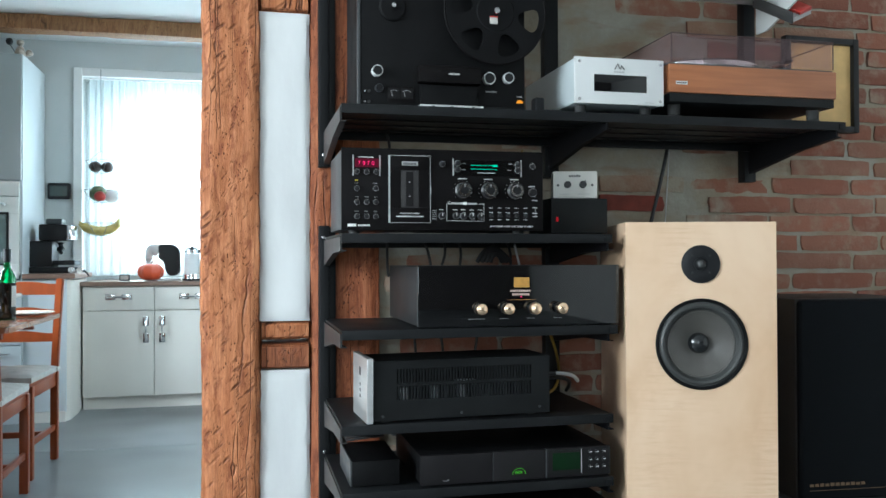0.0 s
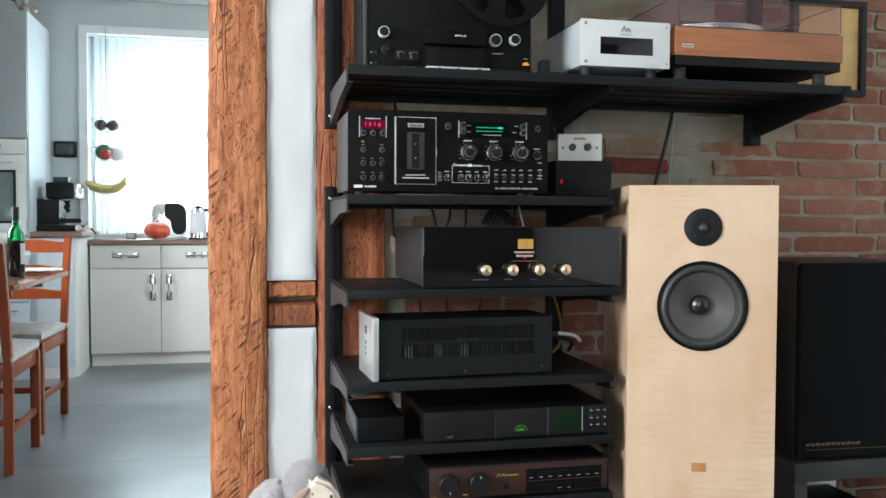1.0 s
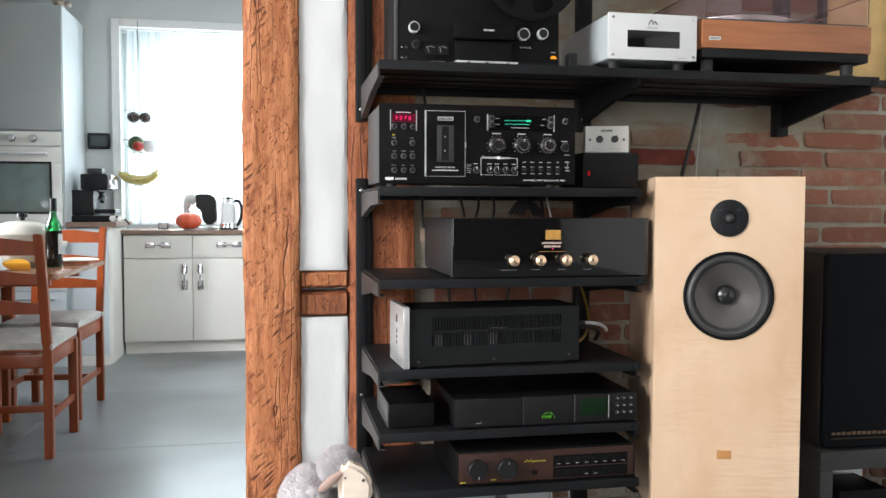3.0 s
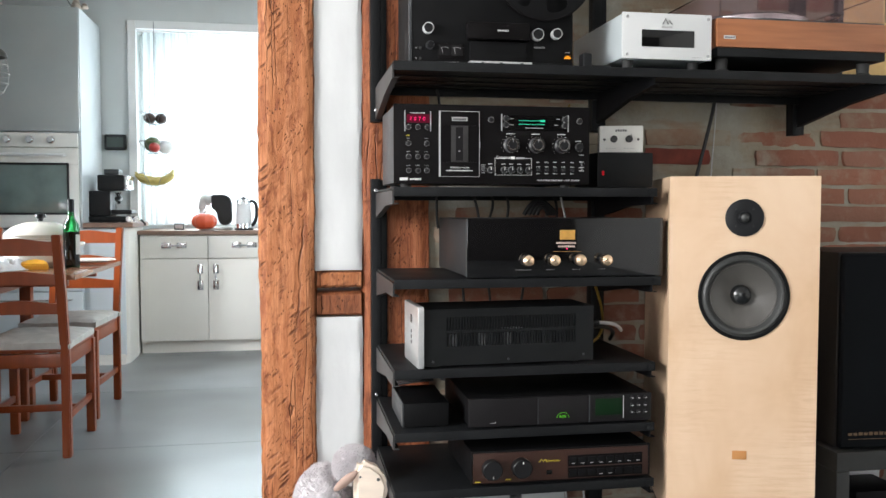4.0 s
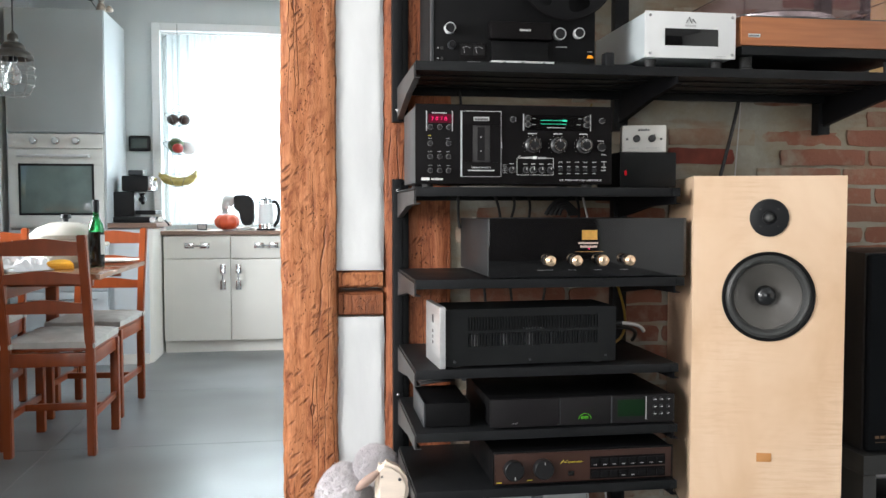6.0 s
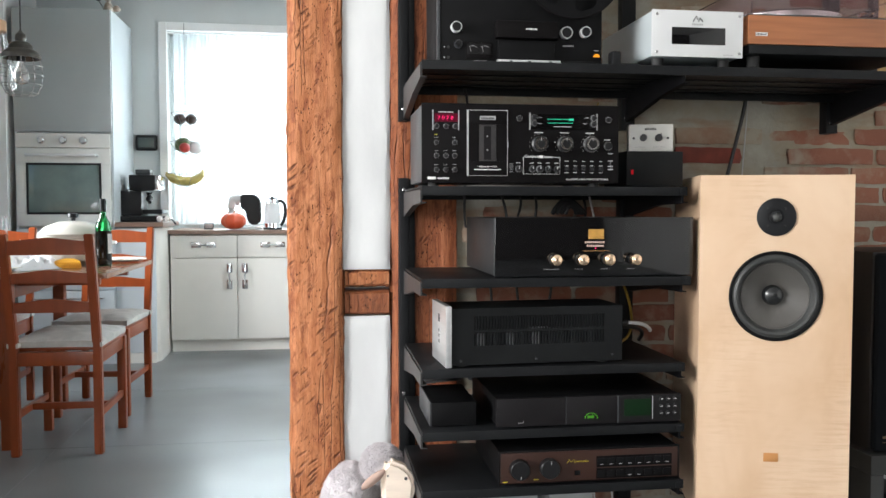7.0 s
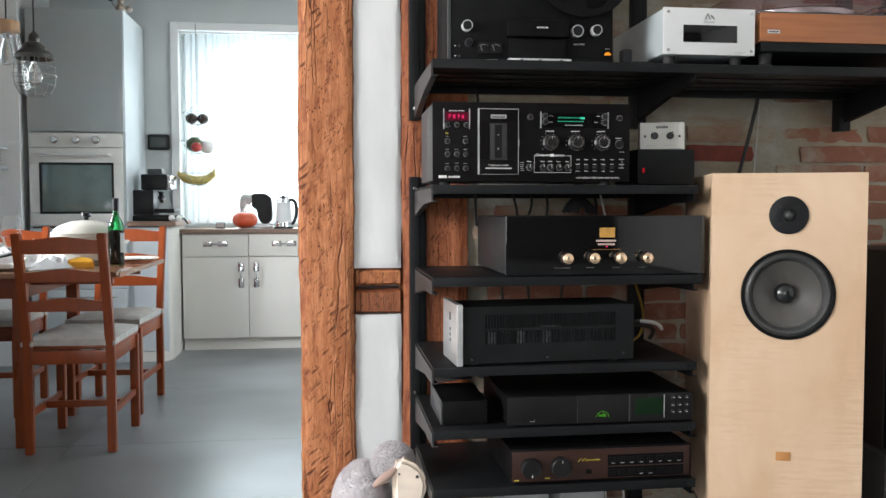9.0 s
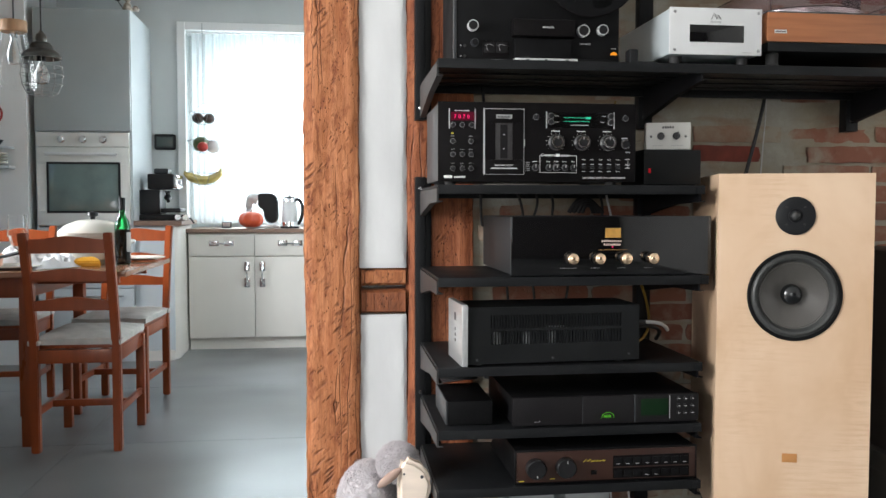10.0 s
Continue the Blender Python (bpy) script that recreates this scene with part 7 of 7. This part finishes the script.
part("lead", tube([(0, 0, 0.07), (0.003, 0.01, 0.095)], 0.004), CABLE, cp2)
wl = thing("wall_socket", "pale wall socket behind the rack", "socket", (0.40, 2.238, 0.475))
part("plate", box(-0.04, 0.04, -0.012, -0.001, 0, 0.04, 0.003), PLASTICWHITE, wl)
part("insert", box(-0.03, 0.03, -0.014, -0.0121, 0.006, 0.034, 0.002), PLASTICWHITE, wl)

# ---- toy sheep in front of the post ----
sh = thing("toy_sheep", "grey fleece toy sheep with a pale wooden face", "toy", (0.081, 2.03, 0))


def fleece(cx, cy, cz, rx, ry, rz, seed, tufts):
    """A padded body under thousands of short crooked locks."""
    bm = bmesh.new()
    bmesh.ops.create_icosphere(bm, subdivisions=5, radius=1)

    def skin(d):
        k = 1 + 0.035 * noise.noise(d * 4 + Vector((seed, 0, 0))) + 0.022 * noise.noise(d * 13 + Vector((0, seed, 0))) + 0.012 * noise.noise(d * 34)
        return Vector((cx + d.x * rx * k, cy + d.y * ry * k, cz + d.z * rz * k))
    for v in bm.verts:
        v.co = skin(v.co.normalized())
    rnd = random.Random(int(seed * 10))
    for i in range(tufts):
        d = Vector((rnd.gauss(0, 1), rnd.gauss(0, 1), rnd.gauss(0, 1))).normalized()
        p = skin(d) - d * 0.003
        lean = Vector((rnd.uniform(-1, 1), rnd.uniform(-1, 1), rnd.uniform(-1, 1)))
        mid = p + d * 0.005 + lean * 0.0022
        tip = mid + d * rnd.uniform(0.0005, 0.0025) + Vector((rnd.uniform(-1, 1), rnd.uniform(-1, 1), rnd.uniform(-1, 1))) * 0.003
        s = d.orthogonal().normalized() * 0.0008
        u = d.cross(s).normalized() * 0.0008
        a = [bm.verts.new(p + q) for q in (s, u - s * 0.5, -u - s * 0.5)]
        b = [bm.verts.new(mid + q * 0.8) for q in (s, u - s * 0.5, -u - s * 0.5)]
        t = bm.verts.new(tip)
        for k in range(3):
            n = (k + 1) % 3
            bm.faces.new((a[k], a[n], b[n], b[k]))
            bm.faces.new((b[k], b[n], t))
    return bm


part("body", fleece(-0.006, 0.03, 0.320, 0.074, 0.13, 0.104, 1.4, 20000), FLEECE, sh)
part("crown", fleece(0.062, -0.05, 0.448, 0.049, 0.055, 0.044, 2.6, 9000), FLEECE, sh, "fluffy grey fleece crown")
out = [(0.060, 0.30), (0.075, 0.285), (0.094, 0.295), (0.114, 0.325), (0.130, 0.358), (0.135, 0.392), (0.122, 0.424), (0.096, 0.444), (0.072, 0.450), (0.056, 0.434), (0.056, 0.37)]
bm = prism(out, -0.125, -0.082)
bmesh.ops.bevel(bm, geom=bm.edges[:], offset=0.010, segments=3, affect='EDGES')
bm.transform(Matrix.Translation((0.0, 0, 0.026)))
part("head", bm, TOYWOOD, sh, "pale wooden head")
for x, z, r in ((0.070, 0.442, 0.0024), (0.111, 0.434, 0.0038)):
    part("eye" if x < 0.1 else "nose", disc_knob(x, -0.1252, z, r, 0.001, None, 14), PRINT_DARK, sh)
bm = bmesh.new()
bmesh.ops.create_uvsphere(bm, u_segments=16, v_segments=10, radius=1)
for v in bm.verts:
    v.co = Vector((v.co.x * 0.011, v.co.y * 0.008, v.co.z * 0.034))
bm.transform(Matrix.Translation((0.037, -0.122, 0.434)) @ Matrix.Rotation(radians(52), 4, 'Y'))
part("ear", bm, SUEDE, sh, "brown suede ear")
for x in (-0.06, 0.035):
    for y in (-0.05, 0.11):
        part("leg", lathe([(0, 0), (0.016, 0), (0.017, 0.24), (0, 0.25)], 16, None, Matrix.Translation((x, y, 0))), TOYWOOD, sh)

# ---- floor tiles and bricks ----
bed = bpy.data.objects["floor"]
rnd = random.Random(3)
TW, TD, G = 1.2, 1.2, 0.0022


def tile_mesh(w, d):
    me = bpy.data.meshes.new("floor_tile")
    b = box(-w / 2 + G / 2, w / 2 - G / 2, -d / 2 + G / 2, d / 2 - G / 2, -0.004, 0.0, 0.0008, None, 1)
    b.to_mesh(me)
    b.free()
    me.materials.append(FLOORTILE)
    return me


tile = tile_mesh(TW, TD)
for i in range(-3, 3):
    for j in range(-6, 4):
        cx, cy = 0.06 + (i + 0.5) * TW, 3.885 + (j - 0.5) * TD
        if -3.5 < cx < 3.4 and cy > -3.4 and cy < 7:
            o = new("floor_tile", tile)
            o.parent = bed
            o.location = (cx, cy, 0.0)

# bricks: stretcher courses in a quarter bond, proud of the mortar; towards the
# timber the pointing is smeared over them, so many lie flush or under it
BL, BH, PL, PH = 0.262, 0.0455, 0.272, 0.055


def brick_mesh(seed, w, material=BRICK):
    r = random.Random(seed)
    b = bmesh.new()
    nx, nz = max(3, int(w / 0.03)), 3
    rows = []
    for k in range(nz + 1):
        line = []
        for i in range(nx + 1):
            rim = i in (0, nx) or k in (0, nz)
            cut = 0.003 if i in (0, nx) and k in (0, nz) else 0.0
            x = -w / 2 + w * i / nx + (cut if i == 0 else -cut if i == nx else 0) + r.uniform(-0.003, 0.003)
            z = -BH / 2 + BH * k / nz + (cut * 0.5 if k == 0 else -cut * 0.5 if k == nz else 0) + r.uniform(-0.0018, 0.0018)
            line.append(b.verts.new((x, (-0.0065 if rim else -0.0085) + r.uniform(-0.0012, 0.0012), z)))
        rows.append(line)
    for r0, r1 in zip(rows, rows[1:]):
        for i in range(nx):
            b.faces.new((r0[i], r0[i + 1], r1[i + 1], r1[i]))
    ext = bmesh.ops.extrude_edge_only(b, edges=[e for e in b.edges if e.is_boundary])
    for g in ext["geom"]:
        if isinstance(g, bmesh.types.BMVert):
            g.co.y = 0.03
    bmesh.ops.recalc_face_normals(b, faces=b.faces[:])
    me = bpy.data.meshes.new("brick")
    b.to_mesh(me)
    b.free()
    me.materials.append(material)
    me.polygons.foreach_set("use_smooth", [True] * len(me.polygons))
    me.set_sharp_from_angle(angle=radians(50))
    return me


kinds = [brick_mesh(s, BL) for s in range(10)]
half = [brick_mesh(s, BL * 0.47) for s in range(20, 24)]
bare = brick_mesh(31, BL, REDBRICK)
rest = bmesh.new()
rnd = random.Random(9)
for row in range(47):
    z = 0.0425 + row * PH
    joint = (1.566 if row % 2 else 1.508) - 5 * PL
    x = joint
    while x < 2.58:
        wide = PL + rnd.uniform(-0.012, 0.012)
        x0, x1 = max(x, 0.372), min(x + wide, 2.61)
        x += wide
        if x1 - x0 < 0.09:
            continue
        pool, full = (kinds, BL) if x1 - x0 > 0.19 else (half, BL * 0.47)
        smeared = rnd.random() < (0.72 if z > 1.14 else 0.2) - max(0.0, (x0 - 1.05) * 1.8)
        y = 2.252 + rnd.uniform(-0.003, 0.004) + (rnd.uniform(0.006, 0.013) if smeared else 0.0)
        m = pose((x0 + x1) / 2, y, z + rnd.uniform(-0.0025, 0.0025), rnd.uniform(-1, 1), rnd.uniform(-0.7, 0.7), rnd.uniform(-0.6, 0.6))
        m = m @ Matrix.Diagonal(((x1 - x0 - 0.013) / full, 1, 1, 1))
        me = rnd.choice(pool)
        if row == 21 and 0.9 < x0 < 1.1:      # one clean dark red brick left free of lime
            m = pose(1.073, 2.251, z, 0, 0.4, 0) @ Matrix.Diagonal((0.195 / BL, 1, 0.95, 1))
            me = bare
        if 0.70 < z < 1.80:
            o = new("brick", me)
            o.parent = brick_wall
            o.matrix_basis = m
        else:
            k = len(rest.verts)
            rest.from_mesh(me)
            rest.verts.ensure_lookup_table()
            for v in rest.verts[k:]:
                v.co = m @ v.co
tagged(part("brickwork", rest, BRICK, brick_wall, "", False), kind="stuff")
